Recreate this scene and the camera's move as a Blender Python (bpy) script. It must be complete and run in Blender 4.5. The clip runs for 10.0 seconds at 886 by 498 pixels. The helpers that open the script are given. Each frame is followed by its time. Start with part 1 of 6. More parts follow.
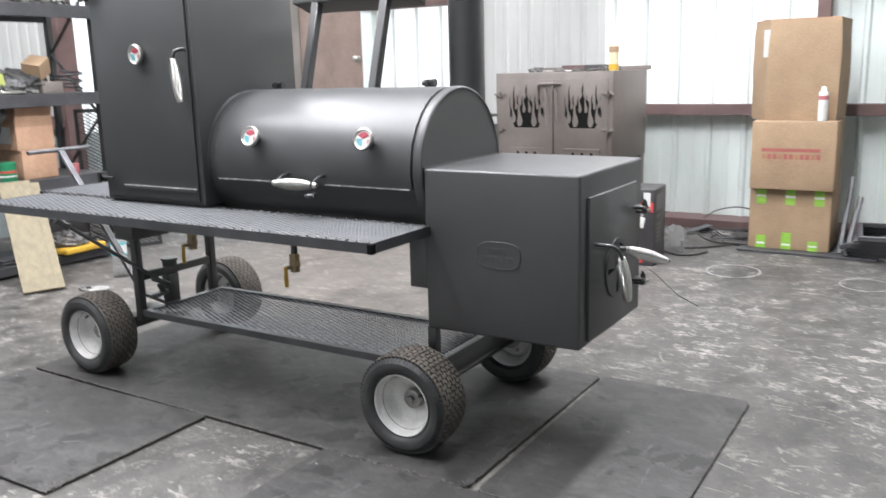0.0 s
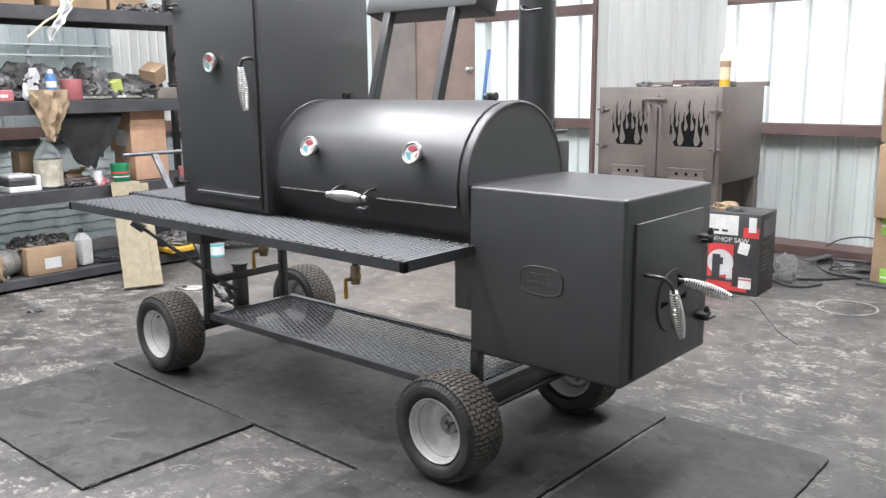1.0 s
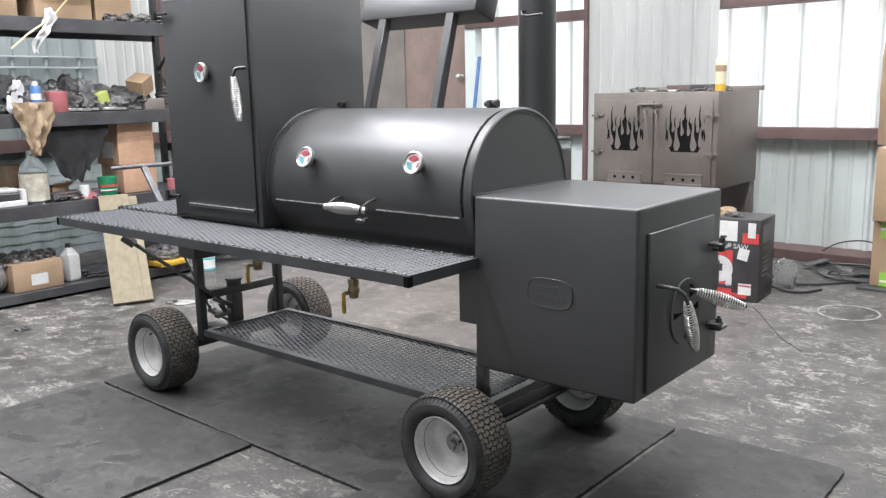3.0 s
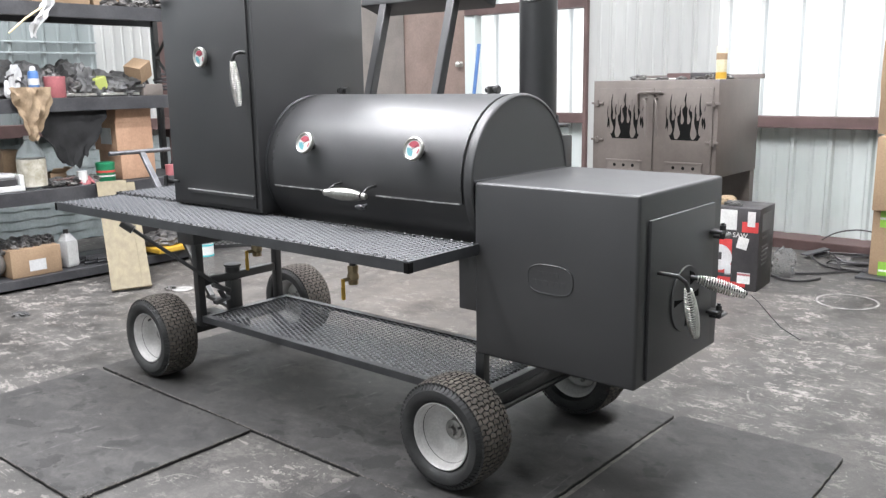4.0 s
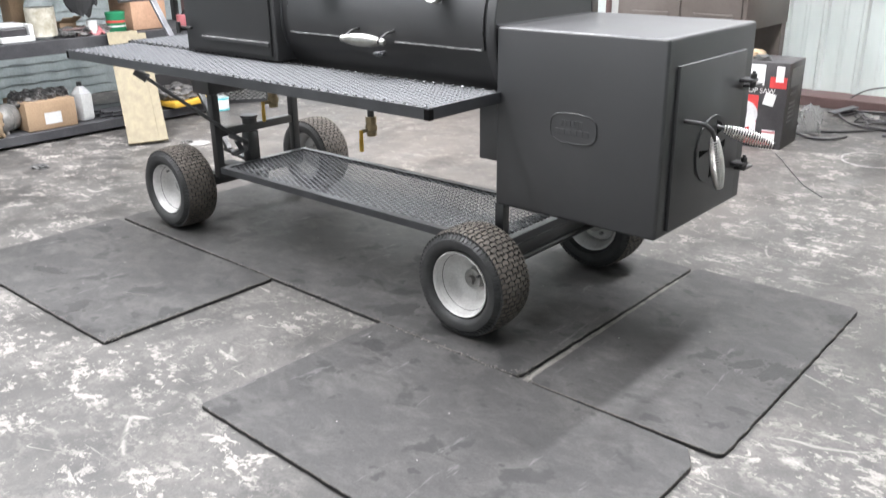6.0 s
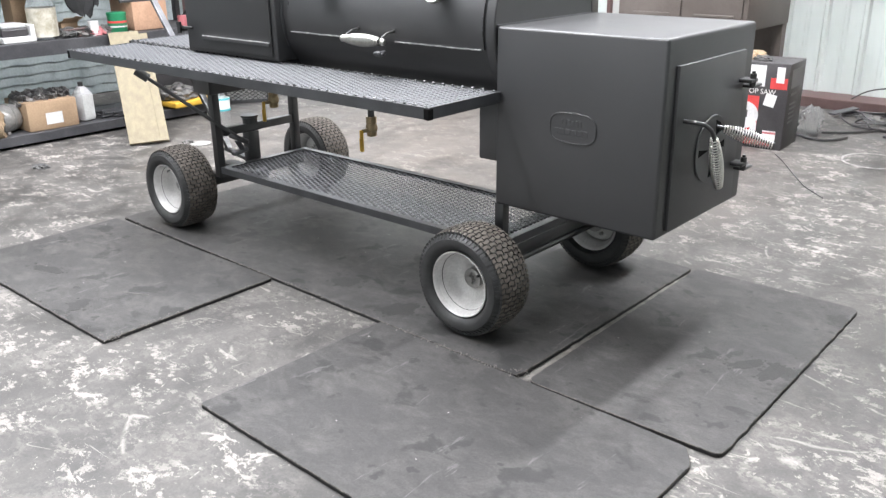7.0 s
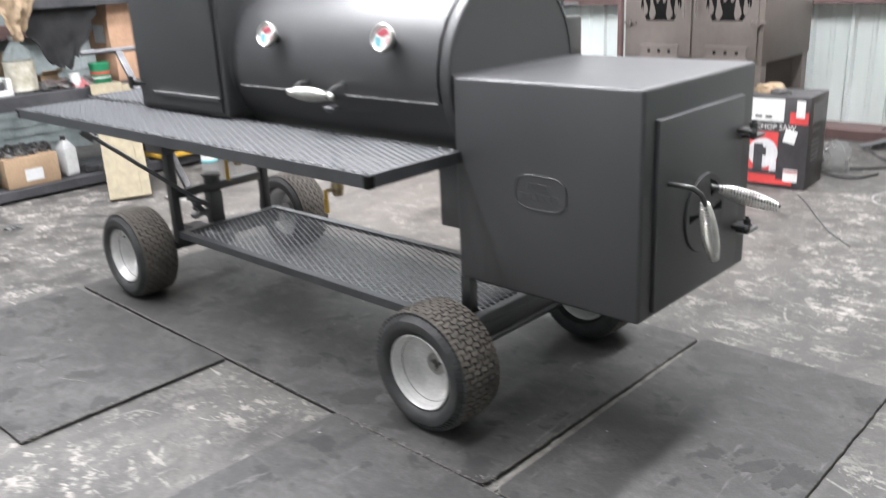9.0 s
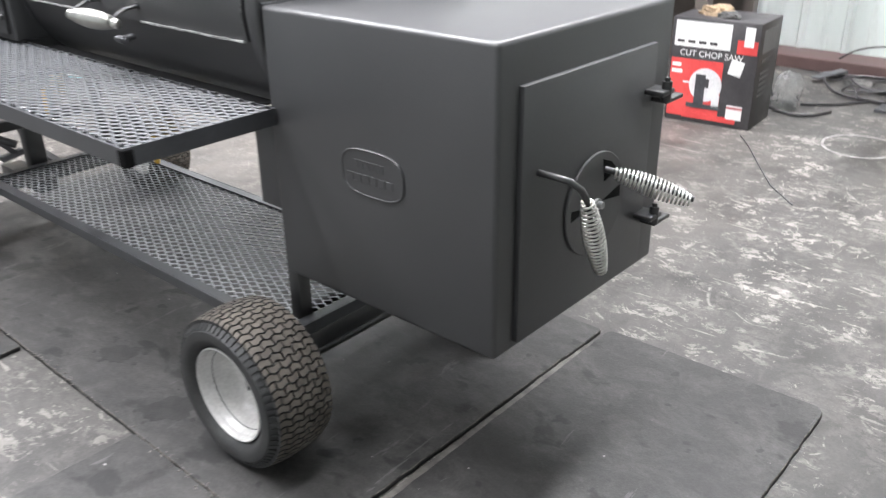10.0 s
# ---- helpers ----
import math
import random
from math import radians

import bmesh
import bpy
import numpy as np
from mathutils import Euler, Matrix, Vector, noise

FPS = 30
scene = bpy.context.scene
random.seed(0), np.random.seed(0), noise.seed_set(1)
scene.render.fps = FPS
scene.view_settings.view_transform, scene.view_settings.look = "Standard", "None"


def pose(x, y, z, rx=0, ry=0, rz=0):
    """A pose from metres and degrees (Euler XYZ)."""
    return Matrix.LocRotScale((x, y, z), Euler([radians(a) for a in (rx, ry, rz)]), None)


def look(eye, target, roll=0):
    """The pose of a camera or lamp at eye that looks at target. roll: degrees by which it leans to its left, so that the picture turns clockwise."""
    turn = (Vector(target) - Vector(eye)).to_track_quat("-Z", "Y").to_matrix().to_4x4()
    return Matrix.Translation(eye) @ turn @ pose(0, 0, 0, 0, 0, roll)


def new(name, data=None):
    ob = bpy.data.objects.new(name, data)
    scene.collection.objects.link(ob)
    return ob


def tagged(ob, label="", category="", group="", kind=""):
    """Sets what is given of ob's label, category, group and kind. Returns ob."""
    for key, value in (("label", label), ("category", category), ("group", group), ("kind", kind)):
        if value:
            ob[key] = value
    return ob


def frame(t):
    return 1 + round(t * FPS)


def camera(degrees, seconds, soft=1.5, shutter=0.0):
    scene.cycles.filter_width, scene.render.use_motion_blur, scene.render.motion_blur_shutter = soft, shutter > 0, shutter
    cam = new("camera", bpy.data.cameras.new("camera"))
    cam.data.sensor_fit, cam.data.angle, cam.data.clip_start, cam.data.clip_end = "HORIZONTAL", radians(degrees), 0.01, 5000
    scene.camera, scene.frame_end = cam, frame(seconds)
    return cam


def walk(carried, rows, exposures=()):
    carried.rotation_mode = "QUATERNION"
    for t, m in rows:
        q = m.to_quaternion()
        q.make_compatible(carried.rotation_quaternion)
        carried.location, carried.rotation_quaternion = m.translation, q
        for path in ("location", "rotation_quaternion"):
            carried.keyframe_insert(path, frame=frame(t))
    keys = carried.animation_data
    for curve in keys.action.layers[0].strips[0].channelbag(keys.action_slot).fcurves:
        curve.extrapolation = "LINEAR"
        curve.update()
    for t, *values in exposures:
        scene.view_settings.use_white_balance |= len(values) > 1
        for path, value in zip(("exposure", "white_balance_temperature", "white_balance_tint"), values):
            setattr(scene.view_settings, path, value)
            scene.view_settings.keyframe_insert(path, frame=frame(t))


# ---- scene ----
cam = camera(55.7, 10.0, soft=1.3, shutter=0.5)
PATH = [
    (0, (1.084, -2.618, 1.434), (0.048, -0.959, 1.018), -1.5),
    (0.5, (1.152, -2.48, 1.444), (-0.026, -0.903, 1.089), -2.6),
    (1, (1.269, -2.309, 1.435), (-0.026, -0.834, 1.049), -0.5),
    (1.5, (1.308, -2.239, 1.441), (0.025, -0.749, 1.073), -1.5),
    (2, (1.244, -2.24, 1.442), (-0.041, -0.745, 1.107), -1.4),
    (2.3, (1.206, -2.277, 1.454), (-0.095, -0.793, 1.134), -2.2),
    (2.5, (1.185, -2.276, 1.447), (-0.1, -0.782, 1.103), -1.6),
    (4, (1.152, -2.275, 1.425), (-0.115, -0.779, 1.03), -0.9),
    (4.5, (1.143, -2.275, 1.406), (-0.132, -0.82, 0.901), -0.3),
    (5, (1.126, -2.277, 1.395), (-0.155, -0.86, 0.804), -0.0),
    (5.5, (1.134, -2.278, 1.385), (-0.128, -0.854, 0.767), -0.4),
    (6, (1.132, -2.276, 1.374), (-0.108, -0.875, 0.666), -0.8),
    (6.2, (1.133, -2.277, 1.37), (-0.101, -0.885, 0.637), -0.8),
    (7.3, (1.14, -2.276, 1.37), (-0.117, -0.868, 0.709), -0.6),
    (7.5, (1.138, -2.279, 1.388), (-0.143, -0.866, 0.788), -0.5),
    (8, (1.086, -2.241, 1.41), (-0.152, -0.748, 0.922), -2.6),
    (8.5, (1.038, -2.098, 1.392), (-0.215, -0.623, 0.887), -4.9),
    (8.8, (1.009, -1.939, 1.391), (-0.259, -0.503, 0.816), -4.0),
    (9, (1.043, -1.804, 1.376), (-0.274, -0.44, 0.742), -2.8),
    (9.1, (1.017, -1.699, 1.374), (-0.265, -0.341, 0.659), -2.9),
    (9.2, (1.002, -1.66, 1.379), (-0.254, -0.3, 0.622), -3.1),
    (9.3, (0.991, -1.593, 1.381), (-0.263, -0.246, 0.598), -3.5),
    (9.4, (0.983, -1.492, 1.376), (-0.289, -0.163, 0.591), -3.8),
    (9.5, (0.972, -1.441, 1.382), (-0.297, -0.107, 0.6), -2.6),
    (9.6, (0.938, -1.375, 1.346), (-0.335, -0.012, 0.622), -0.7),
    (9.8, (0.88, -1.262, 1.356), (-0.331, 0.127, 0.577), 0.4),
    (9.93, (0.853, -1.156, 1.358), (-0.343, 0.217, 0.525), -0.4),
    (10, (0.841, -1.111, 1.358), (-0.349, 0.253, 0.507), -0.7),
]
walk(cam, [(t, look(eye, target, roll)) for t, eye, target, roll in PATH], [(0, 0.13), (1, 0.04), (2.5, -0.04), (4, 0.1), (5.5, 0.45), (6.2, 0.46), (7.5, 0.47), (8.5, 0.42), (9.5, 0.31), (10, 0.45)])

# ---- light ----
world = bpy.data.worlds.new("sky")
scene.world = world
world.use_nodes = True
wn, wl = world.node_tree.nodes, world.node_tree.links
sky = wn.new("ShaderNodeTexSky")
sky.sky_type, sky.sun_disc, sky.sun_elevation, sky.sun_rotation = "NISHITA", False, radians(48), radians(20)
wn["Background"].inputs["Strength"].default_value = 0.15
wl.new(sky.outputs[0], wn["Background"].inputs["Color"])
sun = new("sun", bpy.data.lights.new("sun", "SUN"))
sun.data.energy, sun.data.angle, sun.data.color = 5.0, radians(0.5), (1.0, 0.96, 0.9)
sun.matrix_world = look((2.4, 6.6, 7.9), (0, 0, 0))


def area_lamp(name, x, y, z, wide, deep, watts, target, tint=(0.962, 0.965, 1.012)):
    """Area lamp for daylight through roof or wall sheets, and for added fill."""
    lamp = new(name, bpy.data.lights.new(name, "AREA"))
    lamp.data.shape, lamp.data.size, lamp.data.size_y = "RECTANGLE", wide, deep
    lamp.data.energy, lamp.data.color = watts, tint
    lamp.matrix_world = look((x, y, z), target) if z < 4 else pose(x, y, z)
    return lamp


# Strip at x=-0.03 follows a cast shadow; the others are added fill.
for x, y, wide, long, watts in ((-4.6, -0.6, 1.4, 4.0, 480), (-0.03, 2.2, 0.1, 5.4, 560), (3.0, -1.0, 0.6, 11.0, 10)):
    area_lamp("roof_light_daylight", x, y, 4.93, wide, long, watts, (x, y, 0))
for x, wide in ((-3.95, 1.3), (-1.62, 3.3)):
    area_lamp("wall_sheet_daylight", x, 5.45, 2.85, wide, 3.5, 3.6 * wide * 3.5, (x, 0, 2.85))
# Added fill behind unseen east sheets, to brighten the smoker's right-hand faces.
area_lamp("wall_sheet_daylight", 3.9, 5.45, 2.85, 4.8, 3.5, 35, (3.9, 0, 2.85))
area_lamp("wall_sheet_daylight", -6.95, 3.85, 2.9, 2.4, 4.0, 120, (0, 3.85, 2.9))
area_lamp("roof_light_daylight", -2.45, -1.0, 4.90, 0.3, 3.4, 330, (-2.45, -1.0, 0))
# Added overhead fill for the front mats and firebox front, without known source.
area_lamp("roof_light_daylight", -1.0, -2.7, 4.90, 0.3, 1.8, 90, (-1.0, -2.7, 0))
# Unseen fill from behind the viewpoint for front faces; the wall has no gateway.
area_lamp("gateway_daylight", -1.5, -8.4, 2.9, 7.0, 3.0, 75, (-1.0, 0, 2.4))


# ---- materials ----
def noise_tex(nt, scale, detail=4.0, rough=0.55, coords="Object", stretch=None, distortion=0.0):
    tc = nt.nodes.new("ShaderNodeTexCoord")
    n = nt.nodes.new("ShaderNodeTexNoise")
    n.inputs["Scale"].default_value, n.inputs["Detail"].default_value = scale, detail
    n.inputs["Roughness"].default_value, n.inputs["Distortion"].default_value = rough, distortion
    if stretch:
        mp = nt.nodes.new("ShaderNodeMapping")
        mp.inputs["Scale"].default_value = stretch
        nt.links.new(tc.outputs[coords], mp.inputs["Vector"])
        nt.links.new(mp.outputs[0], n.inputs["Vector"])
    else:
        nt.links.new(tc.outputs[coords], n.inputs["Vector"])
    return n.outputs["Fac"]


def ramp(nt, fac, *stops):
    r = nt.nodes.new("ShaderNodeValToRGB")
    el = r.color_ramp.elements
    while len(el) < len(stops):
        el.new(0.5)
    for e, (at, c) in zip(el, stops):
        e.position = at
        e.color = (*c, 1) if isinstance(c, tuple) else (c, c, c, 1)
    nt.links.new(fac, r.inputs["Fac"])
    return r.outputs["Color"]


def mixed(nt, fac, a, b, blend="MIX"):
    m = nt.nodes.new("ShaderNodeMix")
    m.data_type, m.blend_type = "RGBA", blend
    for sock, v in ((m.inputs["Factor"], fac), (m.inputs["A"], a), (m.inputs["B"], b)):
        if isinstance(v, bpy.types.NodeSocket):
            nt.links.new(v, sock)
        elif isinstance(v, tuple):
            sock.default_value = (*v, 1)
        else:
            sock.default_value = v
    return m.outputs["Result"]


def bump(nt, height, strength, distance=0.01):
    b = nt.nodes.new("ShaderNodeBump")
    b.inputs["Strength"].default_value, b.inputs["Distance"].default_value = strength, distance
    nt.links.new(height, b.inputs["Height"])
    return b.outputs["Normal"]


def blank(name):
    m = bpy.data.materials.new(name)
    m.use_nodes = True
    return m, m.node_tree, m.node_tree.nodes["Principled BSDF"]


def surface(name, dark, light, rough=(0.4, 0.6), metal=0.0, scale=6.0, fine=60.0, bumps=0.15, coords="Object", stretch=None, spread=(0.35, 0.65), vary=0.0, grainy=0.82, shine=0.5):
    """Two-scale mottled material: broad stains between dark and light, and fine grain."""
    m, nt, p = blank(name)
    broad = noise_tex(nt, scale, 5, 0.6, coords, stretch)
    grain = noise_tex(nt, fine, 3, 0.6, coords, stretch)
    colour = ramp(nt, broad, (spread[0], dark), (spread[1], light))
    tone = ramp(nt, grain, (0.3, grainy), (0.7, 1.0))
    colour = mixed(nt, 1.0, colour, tone, "MULTIPLY")
    if vary:
        oi = nt.nodes.new("ShaderNodeObjectInfo")
        shade = ramp(nt, oi.outputs["Random"], (0.0, 1.0 - vary), (1.0, 1.0))
        colour = mixed(nt, 1.0, colour, shade, "MULTIPLY")
    nt.links.new(colour, p.inputs["Base Color"])
    nt.links.new(ramp(nt, broad, (0.3, rough[0]), (0.7, rough[1])), p.inputs["Roughness"])
    p.inputs["Metallic"].default_value = metal
    p.inputs["Specular IOR Level"].default_value = shine
    if bumps:
        nt.links.new(bump(nt, grain, bumps, 0.004), p.inputs["Normal"])
    return m


BLACK = surface("black_satin_paint", (0.022, 0.022, 0.0235), (0.03, 0.03, 0.032), (0.5, 0.58), scale=3, fine=220, bumps=0.09, shine=0.9)
BLACK.node_tree.nodes["Principled BSDF"].inputs["Coat Weight"].default_value = 0.22
BLACK.node_tree.nodes["Principled BSDF"].inputs["Coat Roughness"].default_value = 0.24
BLACK_FRAME = surface("black_frame_paint", (0.012, 0.012, 0.013), (0.024, 0.024, 0.024), (0.3, 0.45), scale=7, fine=150, bumps=0.06, shine=0.8)
# Tray mesh is black; the sheen on its strands is put into this grey.
GRATE = surface("black_grate_sheen", (0.3, 0.307, 0.32), (0.42, 0.428, 0.442), (0.25, 0.33), scale=45, fine=200, bumps=0.05)
# Flat black that paints the dark of openings onto solid surfaces.
DARK_HOLE = surface("opening_shade_black", (0.004, 0.004, 0.004), (0.008, 0.008, 0.008), (0.8, 0.9), bumps=0, shine=0.1)
# Shelf mesh: the same painted sheen, much weaker.
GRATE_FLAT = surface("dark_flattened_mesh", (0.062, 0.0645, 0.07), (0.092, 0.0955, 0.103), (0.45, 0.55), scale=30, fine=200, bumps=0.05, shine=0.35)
# Paler than BLACK_FRAME; on the tray rails it paints in light.
FRAME_GREY = surface("charcoal_grey", (0.04, 0.041, 0.044), (0.062, 0.064, 0.068), (0.3, 0.42), scale=7, fine=150, bumps=0.06)
OIL = surface("dried_oil_on_rubber", (0.014, 0.0136, 0.0132), (0.032, 0.031, 0.03), (0.52, 0.7), scale=22, fine=160, bumps=0.2, spread=(0.4, 0.6), shine=0.42)
FRAYED = surface("frayed_rubber_edge", (0.02, 0.019, 0.018), (0.15, 0.138, 0.122), (0.8, 0.95), scale=34, fine=190, bumps=0.3)
RUBBER_EDGE = surface("dark_rubber_edge", (0.008, 0.008, 0.008), (0.02, 0.02, 0.02), (0.6, 0.75), scale=12, fine=120, bumps=0.1)
WELD = surface("bare_weld", (0.035, 0.035, 0.037), (0.2, 0.2, 0.205), (0.2, 0.35), 0.5, scale=60, fine=200, bumps=0.05)
# Bare steel, lightened further for the highlight along the lid's lower edge.
WEAR = surface("worn_edge_steel", (0.22, 0.22, 0.22), (0.6, 0.6, 0.59), (0.35, 0.5), 0.3, scale=30, fine=200, bumps=0.1)
GREY_STEEL = surface("grey_mill_steel", (0.12, 0.12, 0.127), (0.19, 0.19, 0.2), (0.35, 0.5), 0.6, scale=20, fine=150, bumps=0.05)
HUB_STEEL = surface("dull_hub_steel", (0.24, 0.235, 0.225), (0.36, 0.35, 0.335), (0.3, 0.45), 0.4, scale=30, fine=150, bumps=0.05)
CHROME = surface("bright_spring_steel", (0.6, 0.585, 0.55), (0.72, 0.71, 0.67), (0.28, 0.4), 1.0, scale=40, fine=300, bumps=0.03)
RIM = surface("silver_rim_paint", (0.56, 0.545, 0.53), (0.7, 0.685, 0.665), (0.16, 0.26), 0.0, scale=9, fine=120, bumps=0.04)
RUBBER = surface("tyre_rubber", (0.024, 0.024, 0.025), (0.048, 0.048, 0.047), (0.55, 0.7), scale=14, fine=160, bumps=0.15)
TREAD = surface("dusty_tread", (0.075, 0.065, 0.055), (0.13, 0.113, 0.096), (0.75, 0.9), scale=16, fine=120, bumps=0.2)
BRASS = surface("brass", (0.27, 0.205, 0.115), (0.38, 0.29, 0.17), (0.3, 0.45), 0.5, scale=40, fine=200, bumps=0.05)
YELLOW = surface("yellow_grip", (0.52, 0.3, 0.03), (0.66, 0.4, 0.05), (0.4, 0.5), scale=20, fine=150, bumps=0.05)
STOVE = surface("bare_brown_steel", (0.115, 0.098, 0.088), (0.175, 0.152, 0.138), (0.42, 0.58), 0.2, scale=2.2, fine=60, bumps=0.04, grainy=0.92)
PRIMER = surface("red_oxide_primer", (0.085, 0.052, 0.048), (0.13, 0.08, 0.075), (0.5, 0.65), scale=4, fine=60, bumps=0.08, grainy=0.9)
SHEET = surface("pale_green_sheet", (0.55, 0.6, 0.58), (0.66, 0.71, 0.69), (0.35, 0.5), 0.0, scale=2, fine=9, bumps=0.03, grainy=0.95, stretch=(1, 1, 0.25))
GREY_SHEET = surface("grey_sheet", (0.36, 0.365, 0.352), (0.45, 0.455, 0.44), (0.4, 0.5), 0.1, scale=2, fine=9, bumps=0.03, grainy=0.95, stretch=(1, 1, 0.2))
CARDBOARD = surface("brown_cardboard", (0.29, 0.195, 0.12), (0.38, 0.265, 0.167), (0.75, 0.9), scale=3, fine=90, bumps=0.06)
CARD_DARK = surface("shaded_cardboard", (0.3, 0.14, 0.08), (0.38, 0.19, 0.11), (0.75, 0.9), scale=3, fine=90, bumps=0.06)
PLANK = surface("pale_yellow_board", (0.145, 0.12, 0.072), (0.21, 0.176, 0.11), (0.6, 0.75), scale=4, fine=50, bumps=0.08, stretch=(6, 6, 0.6))
SHELF_STEEL = surface("dark_grey_shelf_steel", (0.045, 0.045, 0.05), (0.075, 0.075, 0.08), (0.4, 0.55), 0.2, scale=5, fine=80, bumps=0.06)
WHITE = surface("white_plastic", (0.6, 0.6, 0.59), (0.7, 0.7, 0.69), (0.35, 0.45), scale=8, fine=80, bumps=0.03)
LABEL = surface("white_paper_label", (0.6, 0.6, 0.58), (0.7, 0.7, 0.68), (0.6, 0.7), scale=12, fine=90, bumps=0.02)
GAUGE_RED = surface("dial_crimson", (0.36, 0.05, 0.075), (0.45, 0.08, 0.11), (0.3, 0.4), scale=20, fine=150, bumps=0)
GAUGE_TEAL = surface("dial_teal", (0.1, 0.3, 0.34), (0.16, 0.38, 0.42), (0.3, 0.4), scale=20, fine=150, bumps=0)
INK = surface("dull_red_ink", (0.3, 0.085, 0.07), (0.36, 0.11, 0.09), (0.6, 0.7), scale=8, fine=80, bumps=0.02)
RED = surface("red_print", (0.5, 0.045, 0.045), (0.6, 0.065, 0.06), (0.4, 0.5), scale=8, fine=80, bumps=0.02)
ORANGE_CARD = surface("orange_brown_cardboard", (0.4, 0.235, 0.15), (0.52, 0.325, 0.215), (0.75, 0.9), scale=5, fine=60, bumps=0.06)
CAN_PRINT = surface("faded_can_print", (0.66, 0.58, 0.38), (0.76, 0.68, 0.48), (0.4, 0.5), scale=30, fine=120, bumps=0.02)
GREY_FILM = surface("grey_plastic_film", (0.05, 0.05, 0.052), (0.17, 0.168, 0.166), (0.35, 0.55), scale=12, fine=60, bumps=0.3)
BLACK_CARD = surface("black_printed_card", (0.034, 0.032, 0.034), (0.054, 0.051, 0.053), (0.35, 0.5), scale=6, fine=80, bumps=0.03)
GREY_DISC = surface("pale_grey_print", (0.5, 0.5, 0.5), (0.6, 0.6, 0.6), (0.5, 0.6), scale=9, fine=90, bumps=0.02)
FAINT = surface("faint_grey_print", (0.11, 0.11, 0.112), (0.16, 0.16, 0.162), (0.4, 0.5), scale=9, fine=90, bumps=0.02)
GREEN = surface("green_tape", (0.22, 0.45, 0.05), (0.3, 0.55, 0.08), (0.4, 0.5), scale=8, fine=80, bumps=0.02)
GREEN_TUB = surface("dark_green_plastic", (0.01, 0.16, 0.07), (0.02, 0.22, 0.1), (0.35, 0.45), scale=9, fine=90, bumps=0.02)
BLUE = surface("blue_plastic", (0.06, 0.15, 0.36), (0.09, 0.2, 0.44), (0.35, 0.45), scale=9, fine=90, bumps=0.02)
CYAN = surface("turquoise_print", (0.05, 0.38, 0.42), (0.1, 0.48, 0.52), (0.4, 0.5), scale=9, fine=90, bumps=0.02)
PINK = surface("pink_red_plastic", (0.38, 0.12, 0.13), (0.45, 0.15, 0.16), (0.45, 0.55), scale=9, fine=90, bumps=0.02)
JACKET = surface("black_work_cloth", (0.008, 0.008, 0.0085), (0.022, 0.022, 0.023), (0.8, 0.95), scale=12, fine=120, bumps=0.4)
JUG_LABEL = surface("yellowed_film_label", (0.36, 0.33, 0.25), (0.64, 0.61, 0.53), (0.35, 0.5), scale=16, fine=90, bumps=0.05)
RUG = surface("dark_rag_cloth", (0.035, 0.035, 0.036), (0.1, 0.098, 0.095), (0.8, 0.95), scale=14, fine=120, bumps=0.4)
PAPER = surface("crumpled_brown_paper", (0.2, 0.14, 0.085), (0.36, 0.265, 0.17), (0.7, 0.85), scale=16, fine=120, bumps=0.4)
LIME = surface("lime_plastic", (0.36, 0.41, 0.1), (0.44, 0.48, 0.14), (0.4, 0.5), scale=9, fine=90, bumps=0.02)
DOOR_BROWN = surface("brown_door_paint", (0.2, 0.14, 0.115), (0.26, 0.19, 0.16), (0.45, 0.6), scale=3, fine=60, bumps=0.04)
DOOR_TAN = surface("tan_board", (0.16, 0.138, 0.122), (0.22, 0.19, 0.17), (0.5, 0.65), scale=3, fine=60, bumps=0.05)
OCHRE = surface("ochre_board", (0.62, 0.5, 0.28), (0.7, 0.58, 0.35), (0.5, 0.65), scale=3, fine=60, bumps=0.05)
DUST = surface("grey_floor_dust", (0.085, 0.08, 0.074), (0.2, 0.188, 0.172), (0.85, 0.95), scale=14, fine=150, bumps=0.2)
CHALK = surface("chalk_ring", (0.17, 0.165, 0.158), (0.36, 0.35, 0.335), (0.85, 0.95), scale=20, fine=150, bumps=0.1)
DEBRIS = surface("dark_metal_scrap", (0.04, 0.04, 0.042), (0.2, 0.19, 0.18), (0.35, 0.6), 0.3, scale=18, fine=90, bumps=0.2)
# West wall sheet: a darker base tone than SHEET on the other walls.
WEST_SHEET = surface("darker_green_sheet", (0.155, 0.18, 0.18), (0.24, 0.268, 0.268), (0.4, 0.55), 0.0, scale=2, fine=9, bumps=0.03, grainy=0.95, stretch=(1, 1, 0.25))
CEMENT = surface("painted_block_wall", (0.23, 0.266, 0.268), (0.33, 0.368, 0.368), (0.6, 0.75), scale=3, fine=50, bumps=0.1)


def make_translucent(name, low, high):
    m, nt, p = blank(name)
    grain = noise_tex(nt, 3, 4, 0.6, "Object", (1, 1, 0.2))
    tone = ramp(nt, grain, (0.3, low), (0.7, high))
    tr, df = nt.nodes.new("ShaderNodeBsdfTranslucent"), nt.nodes.new("ShaderNodeBsdfDiffuse")
    mx = nt.nodes.new("ShaderNodeMixShader")
    for s in (tr, df):
        nt.links.new(tone, s.inputs["Color"])
    mx.inputs[0].default_value = 0.2
    nt.links.new(tr.outputs[0], mx.inputs[1])
    nt.links.new(df.outputs[0], mx.inputs[2])
    nt.links.new(mx.outputs[0], nt.nodes["Material Output"].inputs["Surface"])
    nt.nodes.remove(p)
    return m


def make_clear():
    m, nt, p = blank("clear_plastic")
    p.inputs["Base Color"].default_value = (0.95, 0.96, 0.96, 1)
    p.inputs["Transmission Weight"].default_value, p.inputs["Roughness"].default_value = 0.93, 0.08
    p.inputs["IOR"].default_value = 1.07
    return m


